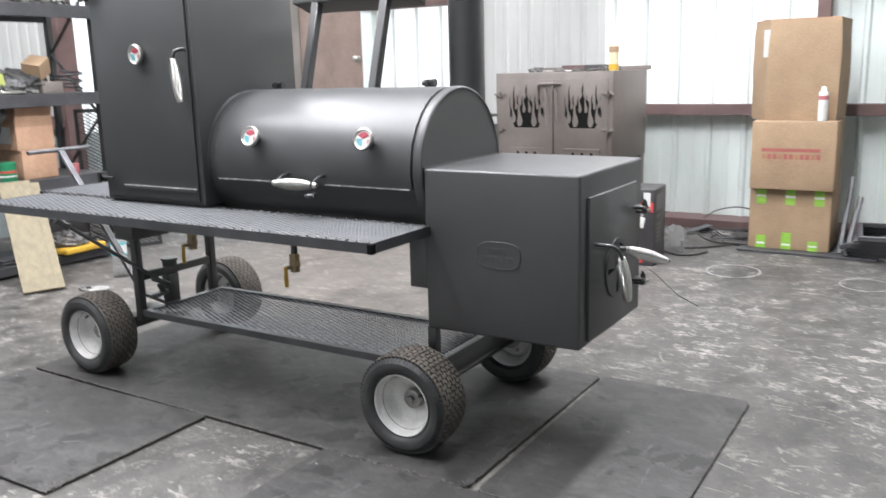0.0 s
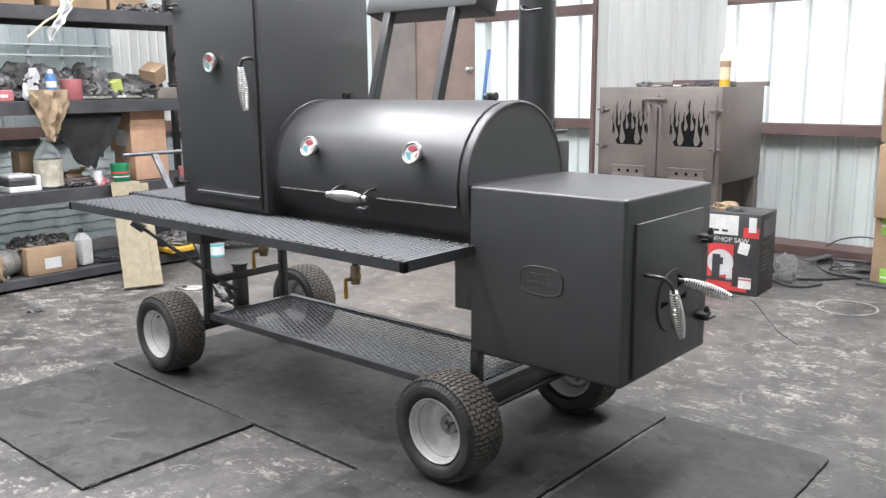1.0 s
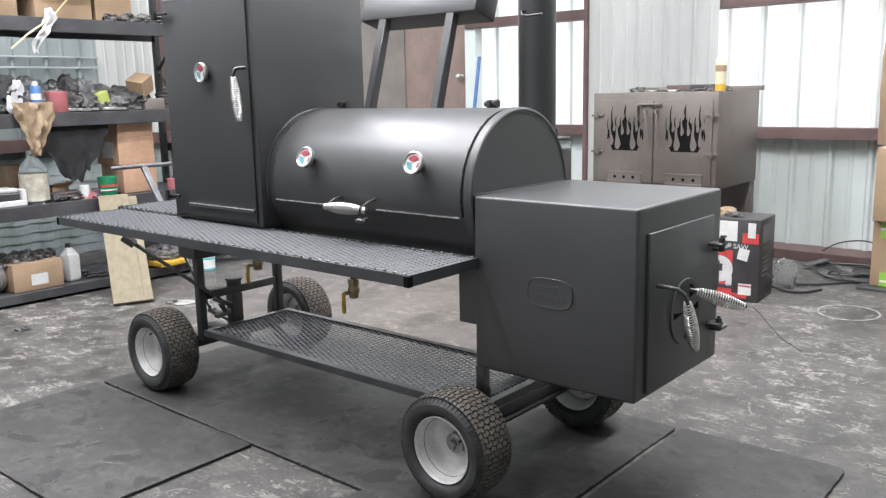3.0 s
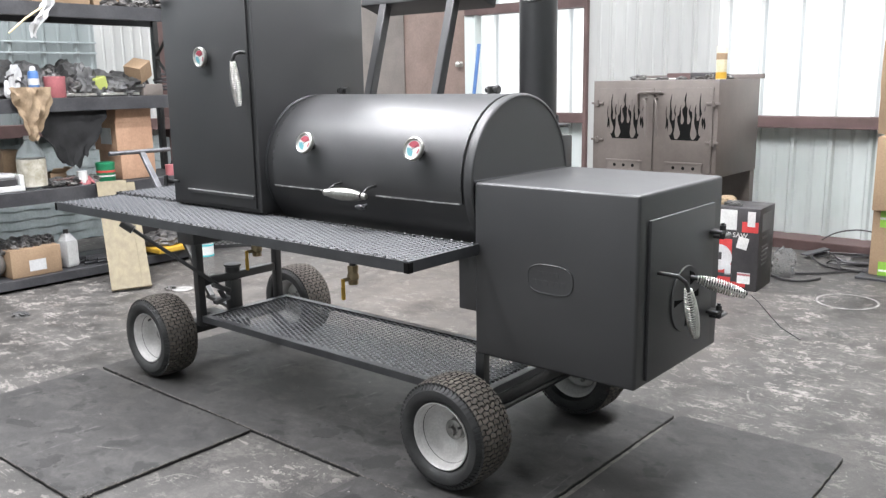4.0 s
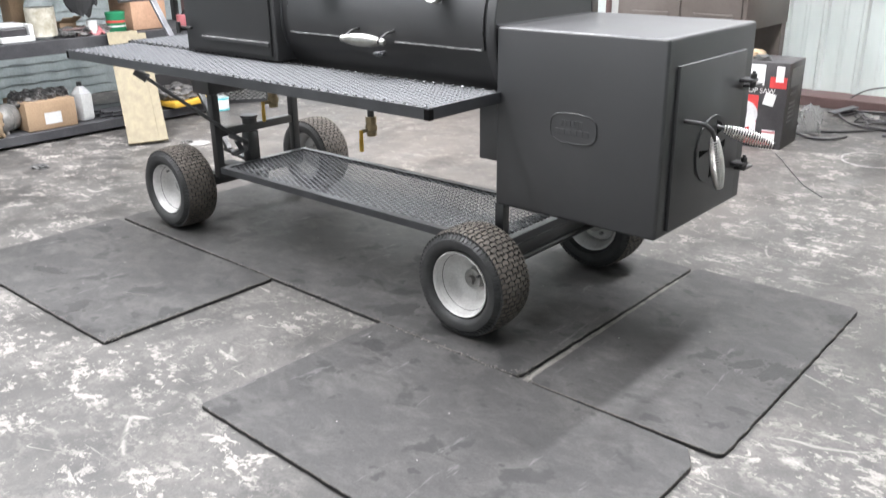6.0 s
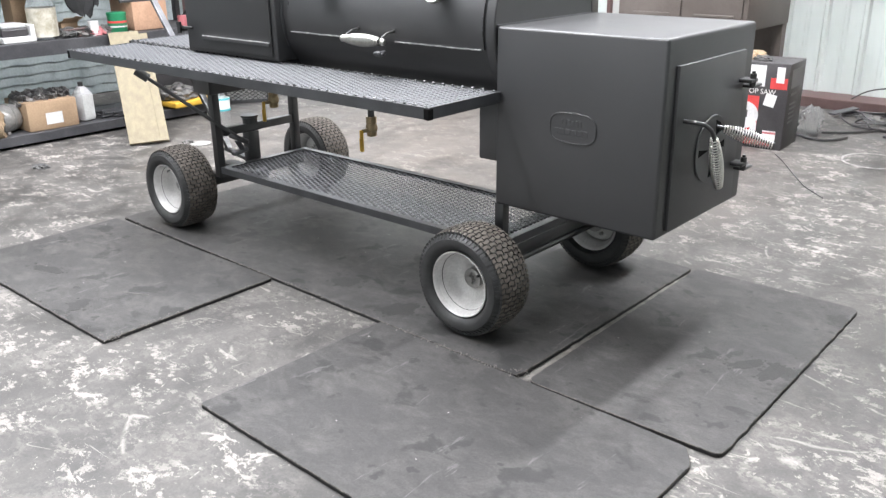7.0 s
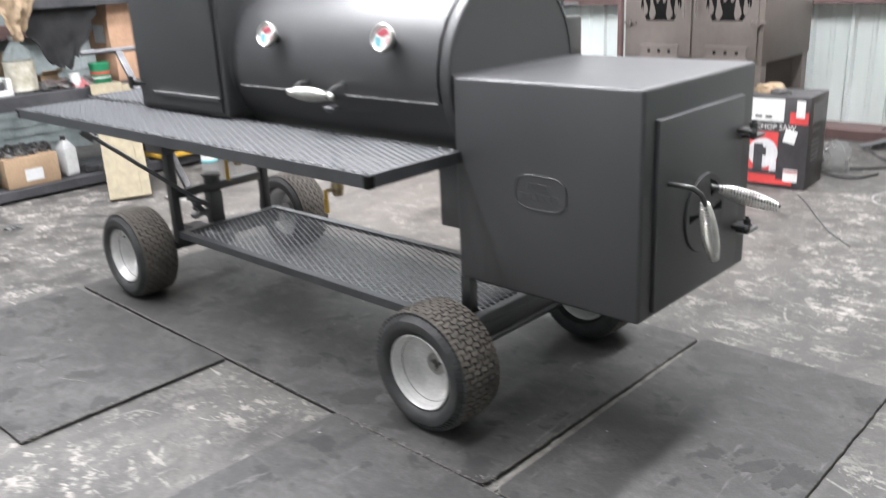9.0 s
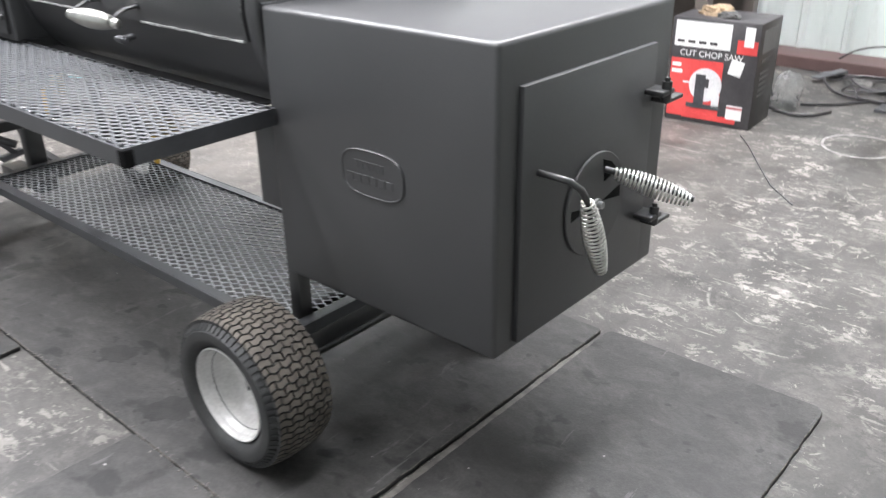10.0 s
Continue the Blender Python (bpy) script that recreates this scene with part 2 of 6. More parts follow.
def make_floor():
    """Worn dark-sealed concrete with pale scrapes, flakes and drag lines in clusters."""
    m, nt, p = blank("scuffed_concrete")
    big = noise_tex(nt, 0.6, 3, 0.5)
    mid = noise_tex(nt, 3.2, 7, 0.68, distortion=0.6)
    grain = noise_tex(nt, 120, 4, 0.65)
    base = ramp(nt, mid, (0.3, (0.04, 0.038, 0.0358)), (0.55, (0.075, 0.0708, 0.066)), (0.8, (0.11, 0.103, 0.0955)))
    cluster = ramp(nt, noise_tex(nt, 1.9, 4, 0.6, distortion=0.5), (0.4, 0.0), (0.56, 1.0))
    where = ramp(nt, big, (0.38, 0.6), (0.58, 1.0))
    cluster = mixed(nt, 1.0, cluster, where, "MULTIPLY")
    # softer grey wear under the scrapes
    soft = mixed(nt, 1.0, ramp(nt, noise_tex(nt, 5.0, 6, 0.66, stretch=(1.3, 1.0, 1), distortion=0.7), (0.46, 0.0), (0.66, 0.5)), where, "MULTIPLY")
    broken = ramp(nt, noise_tex(nt, 26, 8, 0.74, stretch=(1.0, 1.5, 1), distortion=0.25), (0.46, 0.05), (0.5, 1.0))
    colour = mixed(nt, mixed(nt, 1.0, soft, broken, "MULTIPLY"), base, (0.215, 0.2, 0.184))
    # hand-sized scrapes with hard, broken borders
    scrape = ramp(nt, noise_tex(nt, 7.5, 10, 0.7, stretch=(1.0, 1.4, 1), distortion=0.35), (0.535, 0.0), (0.565, 1.0))
    worn = mixed(nt, 1.0, mixed(nt, 1.0, scrape, broken, "MULTIPLY"), cluster, "MULTIPLY")
    colour = mixed(nt, worn, colour, (0.3, 0.28, 0.256))
    # finger-sized flakes, bright and sharp, thickest where the scrapes are
    near = ramp(nt, cluster, (0.0, 0.45), (0.6, 1.0))
    for scale, stretch, cut, mask in ((9.0, (1.0, 1.7, 1), 0.62, where), (16.0, (1.5, 1.0, 1), 0.625, near), (34.0, (1.0, 1.3, 1), 0.64, near)):
        flake = ramp(nt, noise_tex(nt, scale, 7, 0.7, stretch=stretch, distortion=0.9), (cut, 0.0), (cut + 0.03, 0.8))
        colour = mixed(nt, mixed(nt, 1.0, flake, mask, "MULTIPLY"), colour, (0.33, 0.307, 0.278))
    # curved drag lines: thin contours of a slow field, present only in stretches
    for scale, seedy, keep in ((1.7, 3.0, 0.54), (2.6, 6.5, 0.56)):
        field = noise_tex(nt, scale, 1.5, 0.4, stretch=(1.0, 1.3, seedy), distortion=0.4)
        line = ramp(nt, field, (0.49, 0.0), (0.495, 0.6), (0.498, 0.6), (0.503, 0.0))
        some = ramp(nt, noise_tex(nt, 3.4 + scale, 5, 0.7, distortion=0.3), (keep, 0.0), (keep + 0.04, 1.0))
        colour = mixed(nt, mixed(nt, 1.0, line, some, "MULTIPLY"), colour, (0.38, 0.36, 0.33))
    line = ramp(nt, noise_tex(nt, 2.6, 4, 0.65, stretch=(1.0, 11.0, 1), distortion=0.8), (0.67, 0.0), (0.69, 0.5))
    colour = mixed(nt, line, colour, (0.36, 0.34, 0.31))
    # a warmer, paler tint over the floor behind the smoker, with a ragged border
    tc, away = nt.nodes.new("ShaderNodeTexCoord"), nt.nodes.new("ShaderNodeVectorMath")
    away.operation = "DISTANCE"
    away.inputs[1].default_value = (-2.6, 2.3, 0)
    nt.links.new(tc.outputs["Object"], away.inputs[0])
    reach = nt.nodes.new("ShaderNodeMath")
    reach.operation = "MULTIPLY_ADD"
    reach.inputs[1].default_value, reach.inputs[2].default_value = 0.3, -0.15
    nt.links.new(away.outputs["Value"], reach.inputs[0])
    ragged = mixed(nt, 0.35, reach.outputs[0], noise_tex(nt, 1.1, 5, 0.6))
    warm_tint = mixed(nt, 1.0, ramp(nt, ragged, (0.25, 0.62), (0.55, 0.0)), ramp(nt, noise_tex(nt, 6.0, 6, 0.65), (0.35, 0.55), (0.6, 1.0)), "MULTIPLY")
    colour = mixed(nt, warm_tint, colour, (0.175, 0.15, 0.13))
    dirt = ramp(nt, noise_tex(nt, 1.7, 5, 0.7, distortion=0.4), (0.36, 0.6), (0.5, 1.0))
    colour = mixed(nt, 1.0, colour, dirt, "MULTIPLY")
    colour = mixed(nt, 1.0, colour, ramp(nt, grain, (0.3, 0.7), (0.7, 1.0)), "MULTIPLY")
    nt.links.new(colour, p.inputs["Base Color"])
    nt.links.new(ramp(nt, mid, (0.35, 0.46), (0.7, 0.72)), p.inputs["Roughness"])
    nt.links.new(bump(nt, grain, 0.15, 0.004), p.inputs["Normal"])
    return m


def make_mat():
    """Black rubber stall mat, dusty, with oil stains and scuffs."""
    m, nt, p = blank("rubber_mat")
    broad = noise_tex(nt, 1.3, 5, 0.6)
    grain = noise_tex(nt, 160, 3, 0.6)
    colour = ramp(nt, broad, (0.3, (0.0255, 0.0246, 0.024)), (0.7, (0.044, 0.042, 0.0405)))
    smear = noise_tex(nt, 5.5, 8, 0.72, stretch=(1.0, 1.6, 1), distortion=0.6)
    colour = mixed(nt, ramp(nt, smear, (0.46, 0.0), (0.66, 0.55)), colour, (0.088, 0.084, 0.079))
    spot = noise_tex(nt, 4.6, 4, 0.55, stretch=(1.0, 1.5, 1), distortion=0.3)
    colour = mixed(nt, ramp(nt, spot, (0.585, 0.0), (0.635, 0.8)), colour, (0.01, 0.0098, 0.0095))
    mottle = noise_tex(nt, 24, 9, 0.72, stretch=(1.0, 1.4, 1), distortion=0.5)
    colour = mixed(nt, 1.0, colour, ramp(nt, mottle, (0.36, 0.74), (0.62, 1.08)), "MULTIPLY")
    small = noise_tex(nt, 13, 3, 0.5)
    colour = mixed(nt, ramp(nt, small, (0.655, 0.0), (0.685, 0.75)), colour, (0.011, 0.011, 0.011))
    line = noise_tex(nt, 2.2, 5, 0.7, stretch=(8.0, 1.2, 1), distortion=0.5)
    colour = mixed(nt, ramp(nt, line, (0.64, 0.0), (0.68, 0.35)), colour, (0.17, 0.165, 0.16))
    fleck = noise_tex(nt, 34, 2, 0.4)
    colour = mixed(nt, ramp(nt, fleck, (0.79, 0.0), (0.82, 0.8)), colour, (0.36, 0.345, 0.33))
    colour = mixed(nt, 1.0, colour, ramp(nt, grain, (0.3, 0.72), (0.7, 1.0)), "MULTIPLY")
    nt.links.new(colour, p.inputs["Base Color"])
    nt.links.new(ramp(nt, broad, (0.3, 0.5), (0.7, 0.7)), p.inputs["Roughness"])
    nt.links.new(bump(nt, grain, 0.25, 0.003), p.inputs["Normal"])
    return m


TRANSLUCENT = make_translucent("translucent_wall_sheet", (0.8, 0.82, 0.82), (0.9, 0.9, 0.89))
# Ribs of the translucent sheets, a step darker than the flat pans.
DARK_RIB = make_translucent("darker_sheet_rib", (0.68, 0.7, 0.7), (0.8, 0.81, 0.8))
CLEAR, CONCRETE, MAT = make_clear(), make_floor(), make_mat()


# ---- shape helpers ----
WHERE = {}


def thing(name, base, label, category, group="", kind=""):
    """An empty at the base of a thing; its parts hang from it."""
    ob = new(name)
    ob.location = base
    ob.empty_display_size = 0.1
    WHERE[ob] = Vector(base)
    return tagged(ob, label, category, group, kind)


def mesh_of(name, bm, mats, smooth=None):
    for f in bm.faces:
        f.smooth = smooth is not None
    me = bpy.data.meshes.new(name)
    bm.to_mesh(me)
    bm.free()
    for m in mats if isinstance(mats, (list, tuple)) else [mats]:
        me.materials.append(m)
    if smooth is not None:
        me.set_sharp_from_angle(angle=radians(smooth))
    return me


def part(name, bm, material, parent=None, label="", smooth=None):
    """One mesh under a thing or a part; bm is in world metres."""
    base = WHERE[parent] if parent else Vector()
    bmesh.ops.translate(bm, verts=bm.verts, vec=-base)
    ob = new(name, mesh_of(name, bm, material, smooth))
    ob.parent = parent
    WHERE[ob] = base
    return tagged(ob, label)


def solo(name, bm, material, label, category, group="", kind="", smooth=None, base=None):
    """A top-level thing of one mesh."""
    base = Vector(base) if base is not None else Vector()
    bmesh.ops.translate(bm, verts=bm.verts, vec=-base)
    ob = new(name, mesh_of(name, bm, material, smooth))
    ob.location = base
    WHERE[ob] = base
    return tagged(ob, label, category, group, kind)


def shape():
    return bmesh.new()


def box(bm, lo, hi, bevel=0.0, mat=0, m=None, segments=2):
    made = bmesh.ops.create_cube(bm, size=1.0)["verts"]
    lo, hi = Vector(lo), Vector(hi)
    size, mid = hi - lo, (hi + lo) / 2
    for v in made:
        v.co = Vector((v.co.x * size.x, v.co.y * size.y, v.co.z * size.z)) + mid
    faces = list({f for v in made for f in v.link_faces})
    if bevel:
        edges = list({e for v in made for e in v.link_edges})
        out = bmesh.ops.bevel(bm, geom=edges, offset=bevel, segments=segments, profile=0.5, affect="EDGES")
        made = list({v for f in out["faces"] for v in f.verts})
        faces = list({f for v in made for f in v.link_faces})
        made = list({v for f in faces for v in f.verts})
    for f in faces:
        f.material_index = mat
    if m is not None:
        bmesh.ops.transform(bm, matrix=m, verts=made)
    return made


def rod(bm, a, b, r, n=12, r2=None, mat=0):
    a, b = Vector(a), Vector(b)
    turn = (b - a).to_track_quat("Z", "Y").to_matrix().to_4x4()
    out = bmesh.ops.create_cone(bm, cap_ends=True, segments=n, radius1=r, radius2=r if r2 is None else r2, depth=(b - a).length, matrix=Matrix.Translation((a + b) / 2) @ turn)
    for f in {f for v in out["verts"] for f in v.link_faces}:
        f.material_index = mat
    return out["verts"]


def beam(bm, a, b, w, h, bevel=0.003, mat=0, twist=0.0):
    """A square bar from a to b."""
    a, b = Vector(a), Vector(b)
    turn = (b - a).to_track_quat("Z", "Y").to_matrix().to_4x4() @ Matrix.Rotation(radians(twist), 4, "Z")
    return box(bm, (-w / 2, -h / 2, 0), (w / 2, h / 2, (b - a).length), bevel, mat, Matrix.Translation(a) @ turn, 1)


def pipe(bm, pts, r, n=8, mat=0, closed=False):
    """A round bar along a line of points."""
    pts = [Vector(p) for p in pts]
    rings, up = [], None
    for i, p in enumerate(pts):
        d = (pts[(i + 1) % len(pts)] if closed or i < len(pts) - 1 else p) - (pts[i - 1] if closed or i else p)
        d.normalize()
        if up is None:
            up = d.orthogonal().normalized()
        up = (up - d * up.dot(d)).normalized()
        side = d.cross(up)
        rad = r[i] if isinstance(r, (list, tuple)) else r
        rings.append([bm.verts.new(p + rad * (math.cos(2 * math.pi * k / n) * up + math.sin(2 * math.pi * k / n) * side)) for k in range(n)])
    pairs = list(zip(rings, rings[1:])) + ([(rings[-1], rings[0])] if closed else [])
    for ra, rb in pairs:
        for k in range(n):
            f = bm.faces.new((ra[k], ra[(k + 1) % n], rb[(k + 1) % n], rb[k]))
            f.material_index = mat
    if not closed:
        for ring in (list(reversed(rings[0])), rings[-1]):
            bm.faces.new(ring).material_index = mat


def lathe(bm, profile, n=32, m=None, mat=0, mats=None):
    """Turn (radius, height) points round z, then place by m."""
    rings = []
    for r, z in profile:
        if r < 1e-6:
            rings.append([bm.verts.new((0, 0, z))])
        else:
            rings.append([bm.verts.new((r * math.cos(2 * math.pi * k / n), r * math.sin(2 * math.pi * k / n), z)) for k in range(n)])
    for i, (ra, rb) in enumerate(zip(rings, rings[1:])):
        for k in range(n):
            q = [ra[k % len(ra)], ra[(k + 1) % len(ra)], rb[(k + 1) % len(rb)], rb[k % len(rb)]]
            q = list(dict.fromkeys(q))
            if len(q) > 2:
                bm.faces.new(q).material_index = mats[i] if mats else mat
    verts = [v for ring in rings for v in ring]
    if m is not None:
        bmesh.ops.transform(bm, matrix=m, verts=verts)
    return verts


def slab(bm, outline, z0, z1, m=None, mat=0):
    """A plate with the given outline in x and y."""
    top = [bm.verts.new((x, y, z1)) for x, y in outline]
    low = [bm.verts.new((x, y, z0)) for x, y in outline]
    n = len(outline)
    faces = [bm.faces.new(top), bm.faces.new(list(reversed(low)))]
    faces += [bm.faces.new((low[i], low[(i + 1) % n], top[(i + 1) % n], top[i])) for i in range(n)]
    for f in faces:
        f.material_index = mat
    if m is not None:
        bmesh.ops.transform(bm, matrix=m, verts=top + low)
    return top + low


def spring_grip(bm, a, b, r0, r1, turns=18, wire=0.0028):
    """A barrel-shaped coil of wire from a to b, as on stove handles."""
    a, b = Vector(a), Vector(b)
    d = (b - a).normalized()
    u = d.orthogonal().normalized()
    v = d.cross(u)
    pts = []
    steps = turns * 12
    for i in range(steps + 1):
        s = i / steps
        rad = r0 + (r1 - r0) * math.sin(math.pi * s) ** 0.8
        w = 2 * math.pi * turns * s
        pts.append(a + (b - a) * s + rad * (math.cos(w) * u + math.sin(w) * v))
    pipe(bm, pts, wire, 6)


def expanded_metal(bm, x0, x1, y0, y1, z, long=0.046, short=0.02, bar=0.0058, thick=0.0028, rise=0.0035, tilt=28):
    """Diamond mesh: flattened, tilted zigzag strands that meet their neighbours."""
    rows = max(2, round((y1 - y0) / (short / 2)))
    cols = max(2, round((x1 - x0) / (long / 2)))
    dx, dy = (x1 - x0) / cols, (y1 - y0) / rows
    c, s = math.cos(radians(tilt)), math.sin(radians(tilt))
    corner = [(u * bar / 2 * c - w * thick / 2 * s, u * bar / 2 * s + w * thick / 2 * c) for u, w in ((-1, -1), (1, -1), (1, 1), (-1, 1))]
    for j in range(rows):
        last = None
        for i in range(cols + 1):
            y = y0 + (j + ((i + j) % 2)) * dy
            x = x0 + i * dx
            lift = rise * (1 if (i + j) % 2 else -1)
            ring = [bm.verts.new((x, y + oy, z + oz + lift)) for oy, oz in corner]
            if last:
                for k in range(4):
                    bm.faces.new((last[k], last[(k + 1) % 4], ring[(k + 1) % 4], ring[k]))
            last = ring


ALONG_Y = Matrix.Rotation(radians(90), 4, "X")      # local z to world -y
ALONG_X = Matrix.Rotation(radians(90), 4, "Y")      # local z to world x


# ---- structure ----
WALL_Y, WALL_X = 5.12, -6.6


def ribbed(bm, u0, u1, z0, z1, rib=0.305, depth=0.028, thick=0.003, mat=0, m=None):
    """Metal wall sheet: flat pans with trapezoid ribs, extruded upwards. u runs along the sheet, ribs stand towards -y."""
    pts, u = [(u0, 0.0)], u0
    while u < u1:
        for du, d in ((rib * 0.36, 0), (rib * 0.40, -0.006), (rib * 0.46, -0.006), (rib * 0.50, 0), (rib * 0.82, 0), (rib * 0.88, -depth), (rib * 0.96, -depth), (rib * 1.02, 0)):
            if u + du < u1:
                pts.append((u + du, d))
        u += rib
    pts.append((u1, 0.0))
    rows = [[bm.verts.new((x, y + off, z)) for x, y in pts] for off, z in ((0, z0), (0, z1), (thick, z1), (thick, z0))]
    for a, b in zip(rows, rows[1:] + rows[:1]):
        for i in range(len(pts) - 1):
            bm.faces.new((a[i], a[i + 1], b[i + 1], b[i])).material_index = mat + (1 if min(pts[i][1], pts[i + 1][1]) < -0.02 else 0)
    verts = [v for r in rows for v in r]
    if m is not None:
        bmesh.ops.transform(bm, matrix=m, verts=verts)


bm = shape()
box(bm, (-9, -9, -0.2), (7, 5.4, 0))
solo("floor", bm, CONCRETE, "worn dark grey concrete shop floor with pale scuffs", "floor", kind="structure")

wall = thing("wall_north", (0, WALL_Y, 0), "pale ribbed metal wall with translucent daylight sheets", "wall", kind="structure")
bm = shape()
ribbed(bm, -4.6, -3.3, 0.085, 1.05, m=Matrix.Translation((0, WALL_Y, 0)))
part("wall_sheet", bm, SHEET, wall)
bm = shape()
ribbed(bm, -4.6, -3.3, 1.05, 4.6, m=Matrix.Translation((0, WALL_Y, 0)))
part("wall_sheet", bm, [TRANSLUCENT, DARK_RIB], wall, "white translucent daylight sheet")
bm = shape()
ribbed(bm, -3.3, 0.06, 0.085, 1.05, m=Matrix.Translation((0, WALL_Y, 0)))
part("wall_sheet", bm, SHEET, wall)
bm = shape()
ribbed(bm, -3.3, 0.06, 1.05, 4.6, m=Matrix.Translation((0, WALL_Y, 0)))
part("wall_sheet", bm, [TRANSLUCENT, DARK_RIB], wall, "white translucent daylight sheet")
bm = shape()
ribbed(bm, 0.06, 1.5, 0.085, 5.0, m=Matrix.Translation((0, WALL_Y, 0)))
ribbed(bm, 1.5, 7.0, 0.085, 1.05, m=Matrix.Translation((0, WALL_Y, 0)))
part("wall_sheet", bm, SHEET, wall)
# Unseen translucent bay, put here only to let the added east fill through.
bm = shape()
ribbed(bm, 1.5, 7.0, 1.05, 5.0, m=Matrix.Translation((0, WALL_Y, 0)))
part("wall_sheet", bm, [TRANSLUCENT, DARK_RIB], wall, "white translucent daylight sheet")
bm = shape()
ribbed(bm, -9.0, -6.3, 0.085, 5.0, m=Matrix.Translation((0, WALL_Y, 0)))
ribbed(bm, -6.3, 0.06, 4.6, 5.0, m=Matrix.Translation((0, WALL_Y, 0)))
ribbed(bm, -6.3, -4.6, 2.6, 4.6, m=Matrix.Translation((0, WALL_Y, 0)))
part("wall_sheet", bm, SHEET, wall)
bm = shape()
box(bm, (-9, WALL_Y - 0.30, 0), (7, WALL_Y + 0.05, 0.083), 0.006)
part("base_channel", bm, PRIMER, wall, "rusty red steel base channel")
bm = shape()
ribbed(bm, -3.075, -1.805, 0.085, 4.6, rib=0.27, depth=0.02, m=Matrix.Translation((0, WALL_Y - 0.2, 0)))
part("grey_panel", bm, GREY_SHEET, wall, "grey ribbed metal panel")
bm = shape()
box(bm, (-3.115, WALL_Y - 0.24, 0.085), (-3.08, WALL_Y - 0.18, 4.6), 0.003)
part("panel_trim", bm, PRIMER, wall, "brown-red steel edge trim")
bm = shape()
box(bm, (-6.3, WALL_Y - 0.1, 0.0), (-5.56, WALL_Y - 0.05, 2.62), 0.004)
part("board_panel", bm, DOOR_TAN, wall, "tan board panel")
bm = shape()
box(bm, (-5.885, WALL_Y - 0.14, 2.46), (-5.40, WALL_Y - 0.112, 2.75), 0.004)
part("ochre_board", bm, OCHRE, wall, "pale ochre board")
bm = shape()
box(bm, (-5.55, WALL_Y - 0.11, 0.0), (-4.65, WALL_Y - 0.05, 2.62), 0.005)
dr = part("door", bm, DOOR_BROWN, wall, "brown painted door, shut")
bm = shape()
lathe(bm, [(0, 0), (0.03, 0), (0.03, 0.006), (0.012, 0.01), (0.012, 0.04), (0.028, 0.05), (0.03, 0.07), (0.02, 0.08), (0, 0.082)], 16, Matrix.Translation((-4.715, WALL_Y - 0.11, 1.59)) @ ALONG_Y)
part("door_knob", bm, CHROME, dr, smooth=40)
bm = shape()
box(bm, (-5.57, WALL_Y - 0.125, 0), (-5.545, WALL_Y - 0.111, 2.62), 0.002)
part("door_edge", bm, DOOR_TAN, dr)
bm = shape()
box(bm, (-4.645, WALL_Y - 0.14, 0), (-4.50, WALL_Y - 0.02, 4.6), 0.006)
part("door_post", bm, SHEET, wall, "pale painted door post")
for z in (1.0, 2.1, 3.3):
    bm = shape()
    for lo, hi in (((-4.62, WALL_Y - 0.17, z + 0.075), (7, WALL_Y - 0.03, z + 0.085)), ((-4.62, WALL_Y - 0.17, z + 0.0), (7, WALL_Y - 0.16, z + 0.075)), ((-4.62, WALL_Y - 0.17, z - 0.01), (7, WALL_Y - 0.03, z + 0.0))):
        box(bm, lo, hi, 0.002)
    part("girt", bm, PRIMER, wall, "brown-red steel girt")
bm = shape()
box(bm, (0.0, WALL_Y - 0.3, 0), (0.1, WALL_Y - 0.175, 5.0), 0.004)
part("column", bm, PRIMER, wall, "brown-red steel column")

wall_w = thing("wall_west", (WALL_X, 0, 0), "pale ribbed metal wall behind the shelving", "wall", kind="structure")
TURN_W = Matrix.Translation((WALL_X, 0, 0)) @ Matrix.Rotation(radians(90), 4, "Z")
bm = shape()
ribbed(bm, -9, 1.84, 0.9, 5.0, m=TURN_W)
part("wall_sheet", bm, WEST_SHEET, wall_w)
bm = shape()
ribbed(bm, 1.84, 2.6, 0.9, 5.0, rib=0.2, depth=0.018, m=TURN_W)
part("wall_sheet", bm, GREY_SHEET, wall_w, "pale clean metal sheet")
bm = shape()
ribbed(bm, 2.6, 5.1, 0.9, 5.0, m=TURN_W)
part("wall_sheet", bm, [TRANSLUCENT, DARK_RIB], wall_w, "white translucent daylight sheet")
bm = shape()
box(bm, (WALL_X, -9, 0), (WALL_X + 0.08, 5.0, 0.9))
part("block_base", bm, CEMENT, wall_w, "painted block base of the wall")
bm = shape()
box(bm, (WALL_X + 0.01, 2.5, 0), (WALL_X + 0.2, 2.68, 5.0), 0.005)
part("column", bm, PRIMER, wall_w, "brown-red steel column")
bm = shape()
box(bm, (WALL_X + 0.034, -9, 0.985), (WALL_X + 0.17, 2.49, 1.095), 0.004)
part("girt", bm, PRIMER, wall_w, "dark brown-red steel girt")
for z in (1.72, 1.815):
    bm = shape()
    box(bm, (WALL_X + 0.032, -2.0, z - 0.008), (WALL_X + 0.05, 1.83, z + 0.008), 0.004)
    part("wall_batten", bm, CEMENT, wall_w, "thin pale horizontal batten")
